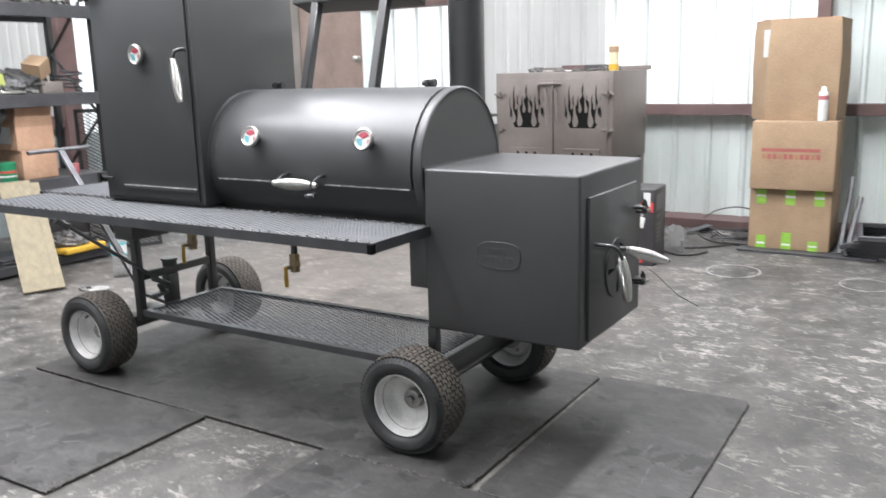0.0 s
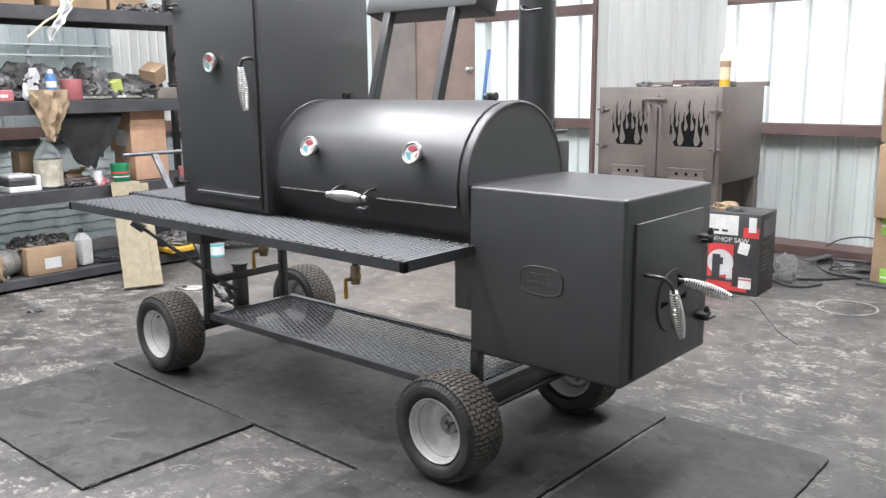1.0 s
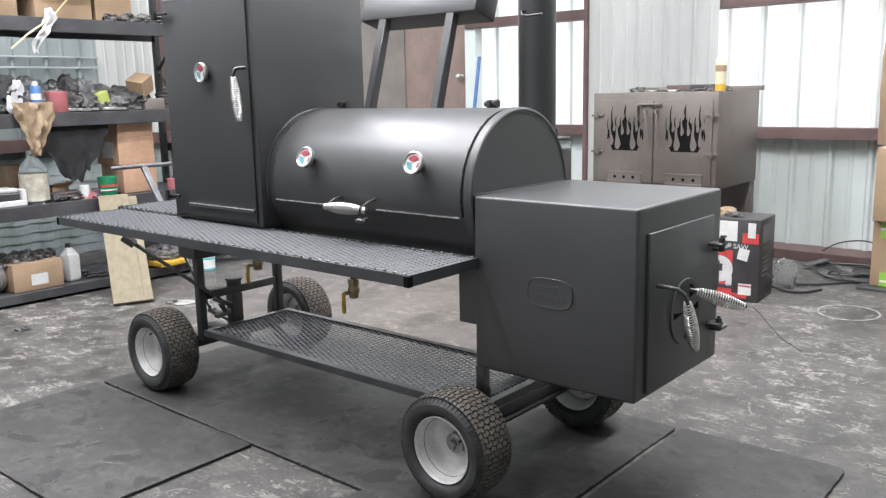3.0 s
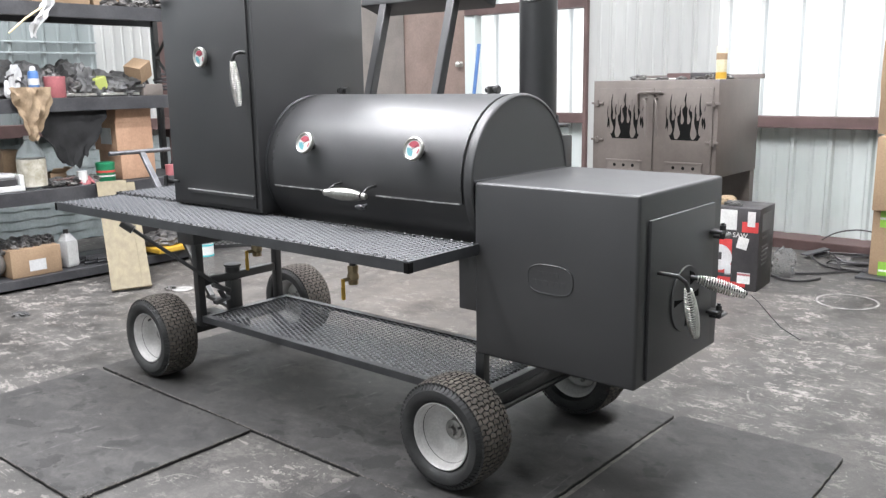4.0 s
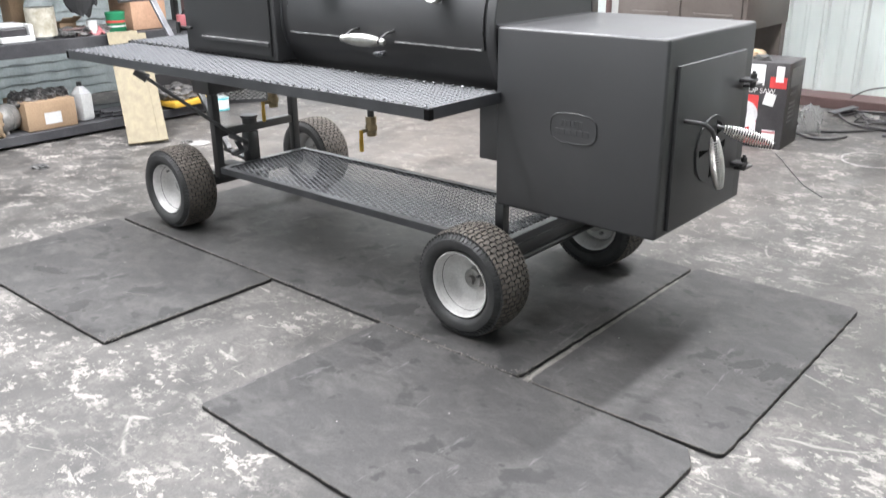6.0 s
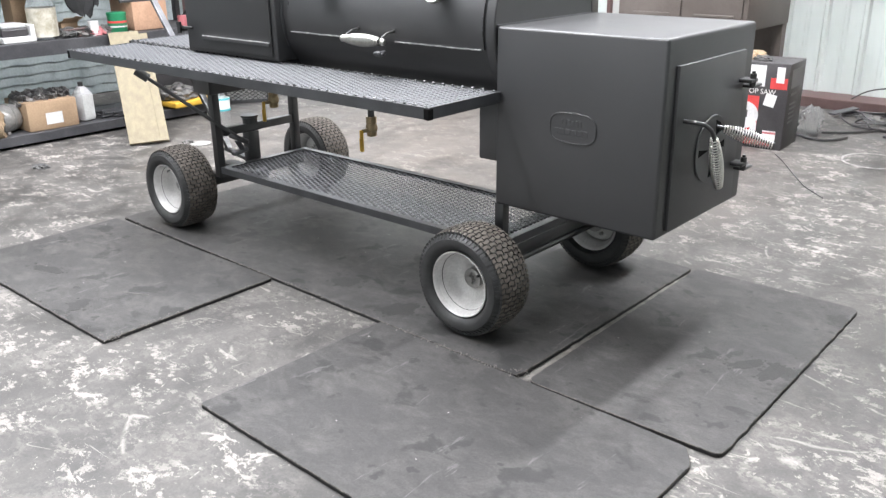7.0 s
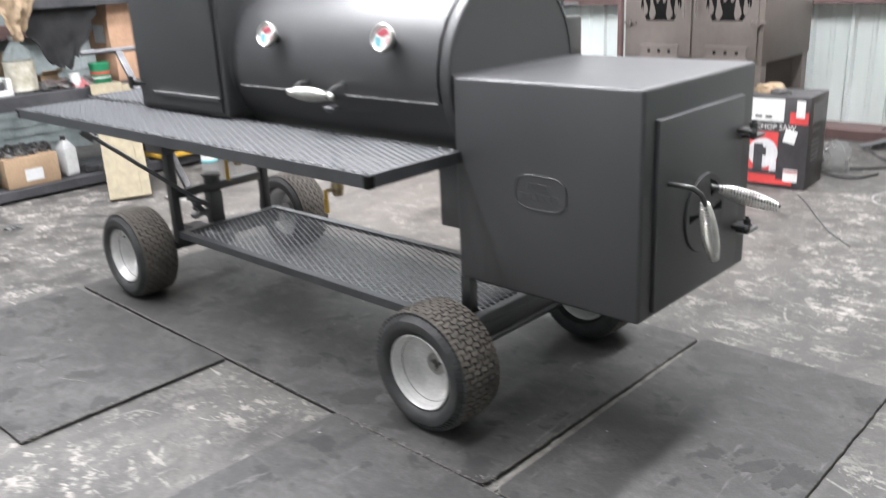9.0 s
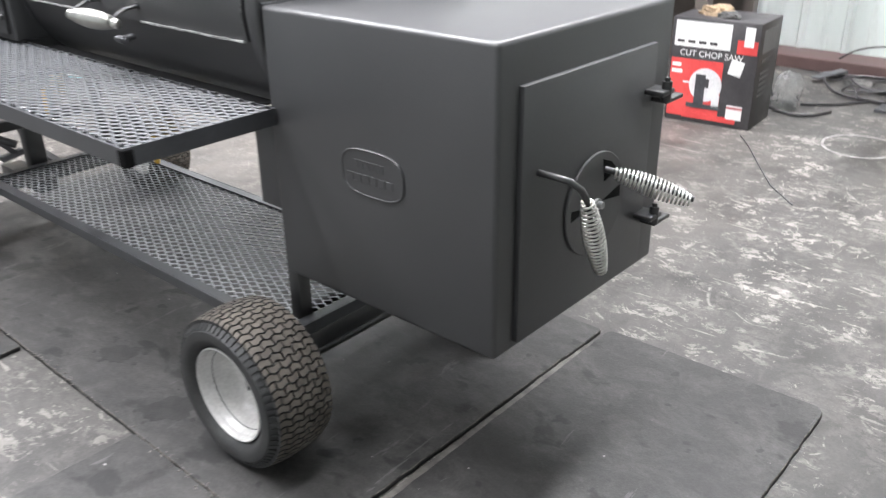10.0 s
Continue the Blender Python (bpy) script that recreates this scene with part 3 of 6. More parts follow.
# low wall faced with stepped, waved sheet: each course overlaps the one below
for course in range(11):
    bm = shape()
    z0, z1 = 0.005 + 0.083 * course, 0.005 + 0.083 * (course + 1) + 0.004
    rows = []
    for k in range(0, 201):
        y = -1.9 + 0.0215 * k
        wave = 0.5 + 0.5 * math.tanh(2.2 * math.cos(2 * math.pi * y / 0.26))
        x = WALL_X + 0.082 + 0.02 * wave
        zz = 0.011 * wave - 0.006
        rows.append([bm.verts.new(p) for p in ((x, y, z1 + zz), (x + 0.007, y, z0 + zz + 0.003), (x + 0.0055, y, z0 + zz), (x - 0.004, y, z0 + zz), (x - 0.004, y, z1 + zz))])
    for a, b in zip(rows, rows[1:]):
        for q in range(5):
            bm.faces.new((a[q], a[(q + 1) % 5], b[(q + 1) % 5], b[q]))
    bm.faces.new(rows[0])
    bm.faces.new(rows[-1][::-1])
    bmesh.ops.recalc_face_normals(bm, faces=bm.faces)
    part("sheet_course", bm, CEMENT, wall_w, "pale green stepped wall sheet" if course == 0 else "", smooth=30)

bm = shape()
ribbed(bm, -9, 7, 0, 5.0, m=Matrix.Translation((0, -9, 0)) @ Matrix.Rotation(radians(180), 4, "Z"))
solo("wall_south", bm, SHEET, "unseen pale ribbed metal wall closing the south side", "wall", kind="structure")
bm = shape()
ribbed(bm, -9, 5.2, 0, 5.0, m=Matrix.Translation((7, 0, 0)) @ Matrix.Rotation(radians(-90), 4, "Z"))
solo("wall_east", bm, SHEET, "pale ribbed metal wall of the workshop", "wall", kind="structure")
bm = shape()
box(bm, (-9, -9, 5.0), (7, 5.4, 5.1))
solo("ceiling", bm, SHEET, "pale sheet metal ceiling of the workshop", "ceiling", kind="structure")

# ---- rubber mats on the floor ----
def rubber_mat(x0, x1, y0, y1, turn=0.0, z=0.0, r=0.012, chip=None):
    """A stall mat with slightly nibbled edges and rounded corners; chip = (x, y, wide, deep) broken off a corner."""
    bm = shape()
    pts = []
    for cx, cy, a0 in ((x1 - r, y1 - r, 0), (x0 + r, y1 - r, 90), (x0 + r, y0 + r, 180), (x1 - r, y0 + r, 270)):
        pts += [(cx + r * math.cos(radians(a0 + k * 22.5)), cy + r * math.sin(radians(a0 + k * 22.5))) for k in range(5)]
    fine = []
    for (ax, ay), (bx, by) in zip(pts, pts[1:] + pts[:1]):
        n = max(1, round(math.hypot(bx - ax, by - ay) / 0.022))
        fine += [(ax + (bx - ax) * k / n, ay + (by - ay) * k / n) for k in range(n)]
    worn = []
    for x, y in fine:
        q = Vector((x, y, 0.3))
        x += 0.0022 * noise.noise(q * 23) + 0.0016 * noise.noise(q * 61)
        y += 0.0022 * noise.noise(q * 23 + Vector((7, 3, 1))) + 0.0016 * noise.noise(q * 61 + Vector((2, 9, 4)))
        if chip:
            u = abs(x - chip[0]) / chip[2] + abs(y - chip[1]) / chip[3]
            if u < 1:
                x += (1 - u) * 0.5 * chip[2] * (1 if chip[0] < (x0 + x1) / 2 else -1) + 0.006 * noise.noise(q * 90)
                y += (1 - u) * 0.5 * chip[3] * (1 if chip[1] < (y0 + y1) / 2 else -1)
        worn.append((x, y))
    mid = Vector(((x0 + x1) / 2, (y0 + y1) / 2, 0))
    turn_m = Matrix.Translation(mid) @ Matrix.Rotation(radians(turn), 4, "Z") @ Matrix.Translation(-mid)
    slab(bm, worn, z + 0.001, z + 0.0145, turn_m)
    bm.normal_update()
    rim = [e for e in bm.edges if all(abs(v.co.z - z - 0.0145) < 1e-5 for v in e.verts)]
    cut = bmesh.ops.bevel(bm, geom=rim, offset=0.0022, segments=1, affect="EDGES")["faces"]
    bm.normal_update()
    # Sides take a darker rubber than the top.
    for f in bm.faces:
        f.material_index = 0 if f.normal.z > 0.9 else 1
    for f in cut:
        if f.normal.z <= 0.9:
            f.material_index = 2
    return solo("rubber_mat", bm, [MAT, RUBBER_EDGE, FRAYED], "black rubber stall mat, dusty and stained, flat on the concrete", "mat", "rubber mats under the smoker", base=(mid.x, mid.y, 0), smooth=25)


rubber_mat(-2.83, -0.278, -0.2995, 0.93, -0.75, chip=(-0.278, -0.2995, 0.022, 0.022))
rubber_mat(-0.25, 0.405, -0.314, 0.93, 0.3, r=0.03)
rubber_mat(-0.93, 0.36, -1.095, -0.32, -0.9, chip=(0.36, -0.32, 0.05, 0.075))
rubber_mat(-2.85, -1.575, -1.07, -0.309, 0.5)

random.seed(77)
bm = shape()
edge = [(-0.272 + random.uniform(-0.004, 0.002), -0.33 + 0.05 * k) for k in range(24)]
slab(bm, edge + [(-0.252 + random.uniform(-0.002, 0.004), y) for _, y in reversed(edge)], 0.0005, 0.004)
solo("dust_strip", bm, DUST, "pale dust and grit lying in the gap between mats", "dust", base=(-0.26, 0.2, 0))
# shavings and crumbs along the mats' edges: from, to, how many, how far they stray
for a, b, n, stray in (((-1.6, -1.04), (-1.575, -1.02), 40, 0.03), ((-1.58, -0.4), (-1.58, -1.05), 60, 0.006), ((-2.8, -0.29), (-1.6, -0.3), 70, 0.006), ((-0.92, -0.309), (-0.29, -0.318), 70, 0.008),
                       ((-0.29, -0.3), (-0.29, -0.28), 24, 0.022), ((-1.55, -0.294), (-0.95, -0.303), 40, 0.007), ((-2.8, -1.07), (-1.6, -1.05), 40, 0.008)):
    bm = shape()
    for k in range(n):
        u = random.random()
        x = a[0] + (b[0] - a[0]) * u + random.gauss(0, stray)
        y = a[1] + (b[1] - a[1]) * u + random.gauss(0, stray)
        h = random.uniform(0.0012, 0.003)
        slab(bm, [(-h * 1.6, -h * 0.5), (h * random.uniform(0.8, 2.4), -h * 0.4), (h, h * 0.7), (-h, h * 0.5)], 0, h * 0.8, pose(x, y, 0.0146, 0, 0, random.uniform(0, 360)))
    solo("rubber_crumbs", bm, DUST, "pale crumbs and grit along the frayed edge of a mat", "crumbs", kind="stuff", base=(a[0], a[1], 0.0145))
for x, y, w, d, turn, seed in ((-1.306, -0.133, 0.06, 0.045, 20, 1), (-0.943, -0.19, 0.055, 0.07, -30, 2), (-2.426, -0.875, 0.085, 0.03, 15, 4), (-1.95, -0.965, 0.045, 0.05, 40, 6),
                               (0.34, 0.25, 0.03, 0.085, -10, 7), (0.25, 0.24, 0.03, 0.06, -35, 8)):
    bm = shape()
    ring = []
    for k in range(30):
        a = 2 * math.pi * k / 30
        q = 1 + 0.45 * noise.noise(Vector((1.6 * math.cos(a), 1.6 * math.sin(a), seed))) + 0.25 * noise.noise(Vector((4 * math.cos(a), 4 * math.sin(a), seed)))
        ring.append((w * q * math.cos(a), d * q * math.sin(a)))
    slab(bm, ring, 0, 0.0004, pose(x, y, 0.0146, 0, 0, turn))
    for k in range(6):
        a, r, o = 2.4 * k + seed, 0.004 + 0.0025 * (k % 3), 1.25 + 0.12 * (k % 4)
        slab(bm, [(w * o * math.cos(a) + r * math.cos(b), d * o * math.sin(a) + r * math.sin(b)) for b in (0, 0.9, 1.8, 2.7, 3.6, 4.5, 5.4)], 0, 0.0004, pose(x, y, 0.0146, 0, 0, turn))
    solo("oil_stain", bm, OIL, "dark dried oil stain soaked into a rubber mat", "stain", "oil stains on the mats", base=(x, y, 0.0146))
bm = shape()
pipe(bm, [(-1.925, -0.79, 0.0158), (-1.87, -0.767, 0.016), (-1.82, -0.742, 0.0158)], 0.0014, 5)
solo("pale_splinter", bm, CHALK, "thin pale splinter lying on a rubber mat", "litter", base=(-1.87, -0.767, 0.0145))

# ---- the smoker ----
smoker = thing("barbecue_smoker", (-1.4, 0.3, 0.016), "large matt black offset barbecue smoker on four turf tyres", "smoker")
AX_Y, AX_Z, AX_R = 0.302, 1.063, 0.302


def round_plate(bm, cx, cy, rx, ry, power, depth, m, n=40, mat=0):
    pts = []
    for k in range(n):
        a = 2 * math.pi * k / n
        c, s = math.cos(a), math.sin(a)
        pts.append((cx + rx * math.copysign(abs(c) ** power, c), cy + ry * math.copysign(abs(s) ** power, s)))
    return slab(bm, pts, 0, depth, m, mat)


def gauge(parent, centre, outward, r=0.04):
    """Round dial thermometer with a chrome bezel and a coloured face."""
    turn = Vector(outward).to_track_quat("Z", "Y").to_matrix().to_4x4()
    m = Matrix.Translation(centre) @ turn
    bm = shape()
    lathe(bm, [(0.008, -0.06), (0.008, -0.012), (r * 0.8, -0.012), (r * 0.96, -0.008), (r, 0.0), (r * 0.97, 0.007), (r * 0.88, 0.0095), (r * 0.8, 0.007), (r * 0.79, 0.002), (0, 0.002)], 32, m)
    g = part("thermometer", bm, CHROME, parent, "round chrome dial thermometer", 40)
    bm = shape()
    lathe(bm, [(0, 0.0022), (0.78 * r, 0.0022), (0.78 * r, 0.003), (0, 0.003)], 32, m)
    part("dial_face", bm, LABEL, g)
    for name, a0, a1, r0, mat in (("dial_arc", 22, 150, 0.12, GAUGE_RED), ("dial_arc", 172, 270, 0.2, GAUGE_TEAL), ("dial_arc", -40, 0, 0.5, GAUGE_RED)):
        bm = shape()
        ang = [radians(a0 + (a1 - a0) * k / 10) for k in range(11)]
        pts = [(0.64 * r * math.cos(a), 0.64 * r * math.sin(a)) for a in ang] + [(r0 * r * math.cos(a), r0 * r * math.sin(a)) for a in reversed(ang)]
        slab(bm, pts, 0.0031, 0.0037, m)
        part(name, bm, mat, g)
    bm = shape()
    box(bm, (-0.001, -0.008, 0.004), (0.001, r * 0.6, 0.0048), 0, 0, m @ Matrix.Rotation(radians(-50), 4, "Z"))
    part("needle", bm, BLACK_CARD, g)
    bm = shape()
    rod(bm, m @ Vector((0, 0, -0.06)), m @ Vector((0, 0, -0.02)), 0.016)
    part("stem", bm, BLACK_FRAME, g)
    return g


# firebox
bm = shape()
box(bm, (-0.63, 0.0, 0.458), (0.0, 0.63, 1.078), 0.011, segments=4)
firebox = part("firebox", bm, BLACK, smoker, "square matt black steel firebox", 40)
bm = shape()
m_front = Matrix.Translation((0, 0.001, 0)) @ ALONG_Y
round_plate(bm, -0.315, 0.774, 0.09, 0.052, 0.66, 0.003, m_front)
badge = part("badge", bm, BLACK, firebox, "raised oval maker's plate painted over", 30)
bm = shape()
ring = []
for k in range(48):
    a = 2 * math.pi * k / 48
    c, s = math.cos(a), math.sin(a)
    ring.append((-0.315 + 0.087 * math.copysign(abs(c) ** 0.66, c), -0.0018, 0.774 + 0.049 * math.copysign(abs(s) ** 0.66, s)))
pipe(bm, ring, 0.0022, 6, closed=True)
part("badge_rim", bm, BLACK, firebox, smooth=60)
for cx, w, z in ((-0.32, 0.085, 0.791), (-0.317, 0.135, 0.761)):
    for k in range(6):
        bm = shape()
        x0 = cx - w / 2 + k * w / 6
        box(bm, (x0, -0.0032, z - 0.009), (x0 + w / 6 * 0.72, -0.0015, z + 0.009), 0.0008)
        part("badge_bar", bm, BLACK, firebox)

bm = shape()
random.seed(43)
pts = [(-0.6315 + random.uniform(-0.0005, 0.0005), 0.006 + 0.006 * k, 1.0782 + random.uniform(-0.0004, 0.0004)) for k in range(99)]
pipe(bm, pts, [0.0032 + random.uniform(-0.0004, 0.0004) for _ in pts], 6)
part("weld_bead", bm, FRAME_GREY, firebox, "rough weld bead between firebox and chamber", 50)

# firebox door
bm = shape()
box(bm, (-0.003, 0.06, 0.478), (0.0115, 0.545, 0.994), 0.002)
door = part("door", bm, BLACK, firebox, "flat black firebox door", 40)
bm = shape()
lathe(bm, [(0, 0), (0.112, 0), (0.112, 0.004), (0.1105, 0.0055), (0, 0.0055)], 48, Matrix.Translation((0.013, 0.318, 0.697)) @ ALONG_X)
part("damper_disc", bm, BLACK, firebox, "round air damper plate on the door", 30)
for a, wide in ((2, 7), (92, 8), (148, 22), (270, 7)):
    bm = shape()
    pts = [((0.022 if wide < 20 else 0.05) * math.cos(radians(a)), (0.022 if wide < 20 else 0.05) * math.sin(radians(a)))] + [(0.095 * math.cos(radians(a - wide + wide * k)), 0.095 * math.sin(radians(a - wide + wide * k))) for k in range(3)]
    slab(bm, pts, 0.0056, 0.0066, Matrix.Translation((0.013, 0.318, 0.697)) @ ALONG_X)
    part("air_slot", bm, DARK_HOLE, firebox)
bm = shape()
lathe(bm, [(0.013, 0.0056), (0.013, 0.012), (0.008, 0.012), (0.008, 0.022), (0, 0.022)], 12, Matrix.Translation((0.013, 0.318, 0.697)) @ ALONG_X)
part("damper_bolt", bm, WEAR, firebox, smooth=40)
bm = shape()
pipe(bm, [(0.012, 0.112, 0.822), (0.05, 0.112, 0.822), (0.078, 0.118, 0.818), (0.092, 0.135, 0.80), (0.096, 0.15, 0.775)], 0.007, 10)
rod(bm, (0.096, 0.15, 0.776), (0.098, 0.215, 0.612), 0.005)
part("latch_rod", bm, BLACK_FRAME, firebox, "bent black door latch rod", 50)
bm = shape()
spring_grip(bm, (0.096, 0.15, 0.774), (0.098, 0.218, 0.604), 0.010, 0.02, 20, 0.0025)
part("spring_grip", bm, CHROME, firebox, "bright coiled spring grip", 60)
bm = shape()
rod(bm, (0.016, 0.345, 0.766), (0.05, 0.352, 0.762), 0.007)
rod(bm, (0.06, 0.362, 0.758), (0.185, 0.418, 0.718), 0.006)
part("damper_rod", bm, BLACK_FRAME, firebox, smooth=50)
bm = shape()
spring_grip(bm, (0.04, 0.348, 0.763), (0.182, 0.415, 0.714), 0.009, 0.0215, 20, 0.0025)
part("spring_grip", bm, CHROME, firebox, "bright coiled spring grip", 60)
for z in (0.895, 0.608):
    bm = shape()
    box(bm, (0.004, 0.50, z - 0.006), (0.055, 0.555, z + 0.006), 0.003)
    rod(bm, (0.045, 0.535, z - 0.02), (0.045, 0.535, z + 0.022), 0.011)
    rod(bm, (0.045, 0.535, z + 0.02), (0.045, 0.535, z + 0.03), 0.006)
    box(bm, (0.0, 0.535, z - 0.028), (0.05, 0.61, z - 0.018), 0.003)
    part("door_hinge", bm, BLACK_FRAME, firebox, "black pin hinge", 50)

# cooking chamber
bm = shape()
m_ch = Matrix.Translation((-1.772, AX_Y, AX_Z)) @ ALONG_X
L = 1.772 - 0.632
lathe(bm, [(0, 0), (AX_R - 0.002, 0), (AX_R - 0.002, L - 0.044), (AX_R + 0.001, L - 0.042), (AX_R + 0.0075, L - 0.037), (AX_R + 0.0095, L - 0.03), (AX_R + 0.0095, L - 0.012), (AX_R + 0.007, L - 0.004), (AX_R + 0.002, L - 0.0005), (AX_R - 0.004, L - 0.001), (AX_R - 0.006, L - 0.004), (0, L - 0.004)], 96, m_ch)
chamber = part("cooking_chamber", bm, BLACK, smoker, "round matt black cooking chamber with a rolled end ring", 30)
LID_R = AX_R + 0.0065


def on_barrel(x, degrees, r):
    """A point of the barrel's skin; the angle runs from the back over the top to the front."""
    return Vector((x, AX_Y + r * math.cos(radians(degrees)), AX_Z + r * math.sin(radians(degrees))))


bm = shape()
n = 60
arc = [193 + (52 - 193) * k / n for k in range(n + 1)]
ca, cb = [], []
for sec, x in ((ca, -1.715), (cb, -0.683)):
    sec += [bm.verts.new(on_barrel(x, a, LID_R)) for a in arc] + [bm.verts.new(on_barrel(x, a, AX_R - 0.001)) for a in reversed(arc)]
k2 = len(ca)
for i in range(k2):
    bm.faces.new((ca[i], ca[(i + 1) % k2], cb[(i + 1) % k2], cb[i]))
for sec in (ca, cb):
    for i in range(n):
        bm.faces.new((sec[i], sec[i + 1], sec[k2 - 2 - i], sec[k2 - 1 - i]))
bmesh.ops.recalc_face_normals(bm, faces=bm.faces)
lid = part("lid", bm, BLACK, chamber, "curved black chamber lid, closed", 30)
random.seed(41)
bm = shape()
pts = [on_barrel(-1.7655 + random.uniform(-0.0008, 0.0008), 206 - 1.1 * k, AX_R + 0.001 + random.uniform(-0.0006, 0.0006)) for k in range(128)]
pipe(bm, pts, [0.0048 + random.uniform(-0.0007, 0.0007) for _ in pts], 6)
part("weld_bead", bm, FRAME_GREY, chamber, "rough weld bead round the chamber's end", 50)
for x, a0, a1, gap in ((-1.7135, 182, 104, 0.35), (-0.6855, 186, 118, 0.55)):
    bm = shape()
    a = a0
    while a > a1:
        step = random.uniform(1.0, 3.5)
        if random.random() > gap:
            pipe(bm, [on_barrel(x + random.uniform(-0.0006, 0.0006), a - step * q / 3, LID_R + 0.0002) for q in range(4)], random.uniform(0.0008, 0.0014), 4)
        a -= step
    tagged(part("chipped_edge", bm, WELD, chamber, "paint chipped from the lid's edge"), kind="stuff")
# Worn, bare lid edge; the light its lip catches is painted in too.
for x0, x1 in ((-1.709, -1.335), (-1.105, -0.695)):
    bm = shape()
    x = x0
    while x < x1:
        w = min(random.uniform(0.012, 0.03), x1 - x)
        z = 0.9935 + random.uniform(-0.0006, 0.0006)
        box(bm, (x, -0.0045, z - random.uniform(0.0012, 0.0024)), (x + w + 0.001, 0.004, z + random.uniform(0.0012, 0.0024)))
        x += w
    part("worn_edge", bm, WEAR, chamber, "bare lower edge of the lid with its highlight painted in")
for x in (-1.470, -0.878):
    gauge(chamber, (x, -0.032, 1.184), (0.06, -math.cos(radians(20)), math.sin(radians(20))), 0.0445)
bm = shape()
for x in (-1.297, -1.108):
    pipe(bm, [(x, 0.004, 1.032), (x, -0.04, 1.028), (x, -0.068, 1.014), (x, -0.076, 1.0)], 0.0045, 8)
    rod(bm, (x, 0.004, 1.032), (x, -0.008, 1.031), 0.009, 10)
rod(bm, (-1.30, -0.075, 1.0), (-1.11, -0.075, 1.0), 0.007)
part("lid_handle", bm, BLACK_FRAME, chamber, "black lid handle bracket", 50)
bm = shape()
spring_grip(bm, (-1.296, -0.075, 1.0), (-1.112, -0.075, 1.0), 0.012, 0.0215, 26, 0.0031)
part("spring_grip", bm, CHROME, chamber, "bright coiled spring grip", 60)
for x in (-1.309, -1.097):
    bm = shape()
    lathe(bm, [(0.0, -0.013), (0.009, -0.011), (0.0135, -0.004), (0.0135, 0.004), (0.009, 0.011), (0.0, 0.013)], 16, Matrix.Translation((x, -0.075, 1.0)) @ ALONG_X)
    part("end_nut", bm, CHROME, chamber, "bright nut at the grip's end", 40)
bm = shape()
rod(bm, (-1.165, 0.004, 0.95), (-1.165, -0.03, 0.947), 0.008, 10)
rod(bm, (-1.19, -0.03, 0.947), (-1.14, -0.03, 0.947), 0.0065, 8)
rod(bm, (-1.178, -0.03, 0.947), (-1.152, -0.03, 0.947), 0.0105, 6)
part("latch_knob", bm, GREY_STEEL, chamber, "small bare steel knob under the lid handle", 40)
for x in (-1.693, -0.848):
    bm = shape()
    box(bm, (x - 0.026, 0.37, 1.345), (x + 0.026, 0.44, 1.362), 0.003)
    box(bm, (x - 0.008, 0.375, 1.36), (x + 0.008, 0.425, 1.40), 0.004)
    rod(bm, (x - 0.03, 0.40, 1.385), (x + 0.026, 0.40, 1.385), 0.0115, 12)
    rod(bm, (x + 0.018, 0.40, 1.385), (x + 0.032, 0.40, 1.385), 0.017, 6)
    part("lid_hinge", bm, BLACK_FRAME, chamber, "black bolted lid hinge", 50)

# counterweight
for x in (-1.53, -1.14):
    bm = shape()
    beam(bm, (x, 0.40, 1.335), (x, 0.53, 1.775), 0.042, 0.042, 0.004)
    part("counterweight_post", bm, BLACK, smoker, "black square tube", 40)
bm = shape()
tilt = Matrix.Translation((-1.335, 0.583, 1.786)) @ Matrix.Rotation(radians(-18), 4, "X")
box(bm, (-0.33, -0.07, -0.052), (0.33, 0.07, 0.052), 0.006, 0, tilt)
part("counterweight_bar", bm, BLACK, smoker, "long black box-section counterweight", 40)

# smoke stack
bm = shape()
SX, SY = -0.862, 0.74
lathe(bm, [(0.0, 1.13), (0.078, 1.13), (0.079, 1.135), (0.079, 2.75), (0.073, 2.75), (0.073, 2.6), (0.0, 2.6)], 40, Matrix.Translation((SX, SY, 0)))
stack = part("chimney_pipe", bm, BLACK, smoker, "tall round black smoke stack", 40)
bm = shape()
box(bm, (-1.02, 0.56, 1.0), (-0.75, 0.84, 1.19), 0.008)
box(bm, (-0.79, 0.70, 1.225), (-0.735, 0.80, 1.238), 0.003)
rod(bm, (-0.752, 0.72, 1.23), (-0.752, 0.72, 1.275), 0.006)
part("stack_collector", bm, BLACK, smoker, smooth=40)
bm = shape()
pipe(bm, [(SX - 0.01, SY - 0.066, 1.755), (SX - 0.01, SY - 0.105, 1.752), (SX + 0.0, SY - 0.112, 1.735), (SX + 0.03, SY - 0.115, 1.73), (SX + 0.10, SY - 0.112, 1.733)], 0.005, 8)
part("cap_pull", bm, BLACK_FRAME, stack, "bent wire pull of the stack cap", 50)

# upright cabinet
CX0, CX1, CY0, CY1, CZ0, CZ1 = -2.438, -1.768, -0.035, 0.61, 0.868, 1.876
bm = shape()
box(bm, (CX0, CY0, CZ0), (CX1, CY1, CZ1), 0.007, segments=3)
cabinet = part("cabinet", bm, BLACK, smoker, "tall square black upright smoking cabinet", 40)
bm = shape()
box(bm, (-2.41, CY0 - 0.010, 0.888), (-1.795, CY0 - 0.002, 1.855), 0.002)
part("cabinet_door", bm, BLACK, cabinet, "flat black cabinet door, shut", 40)
bm = shape()
box(bm, (-2.29, CY0 - 0.020, 0.930), (-1.80, CY0 - 0.0105, 0.943), 0.001)
part("door_strip", bm, BLACK, cabinet)
bm = shape()
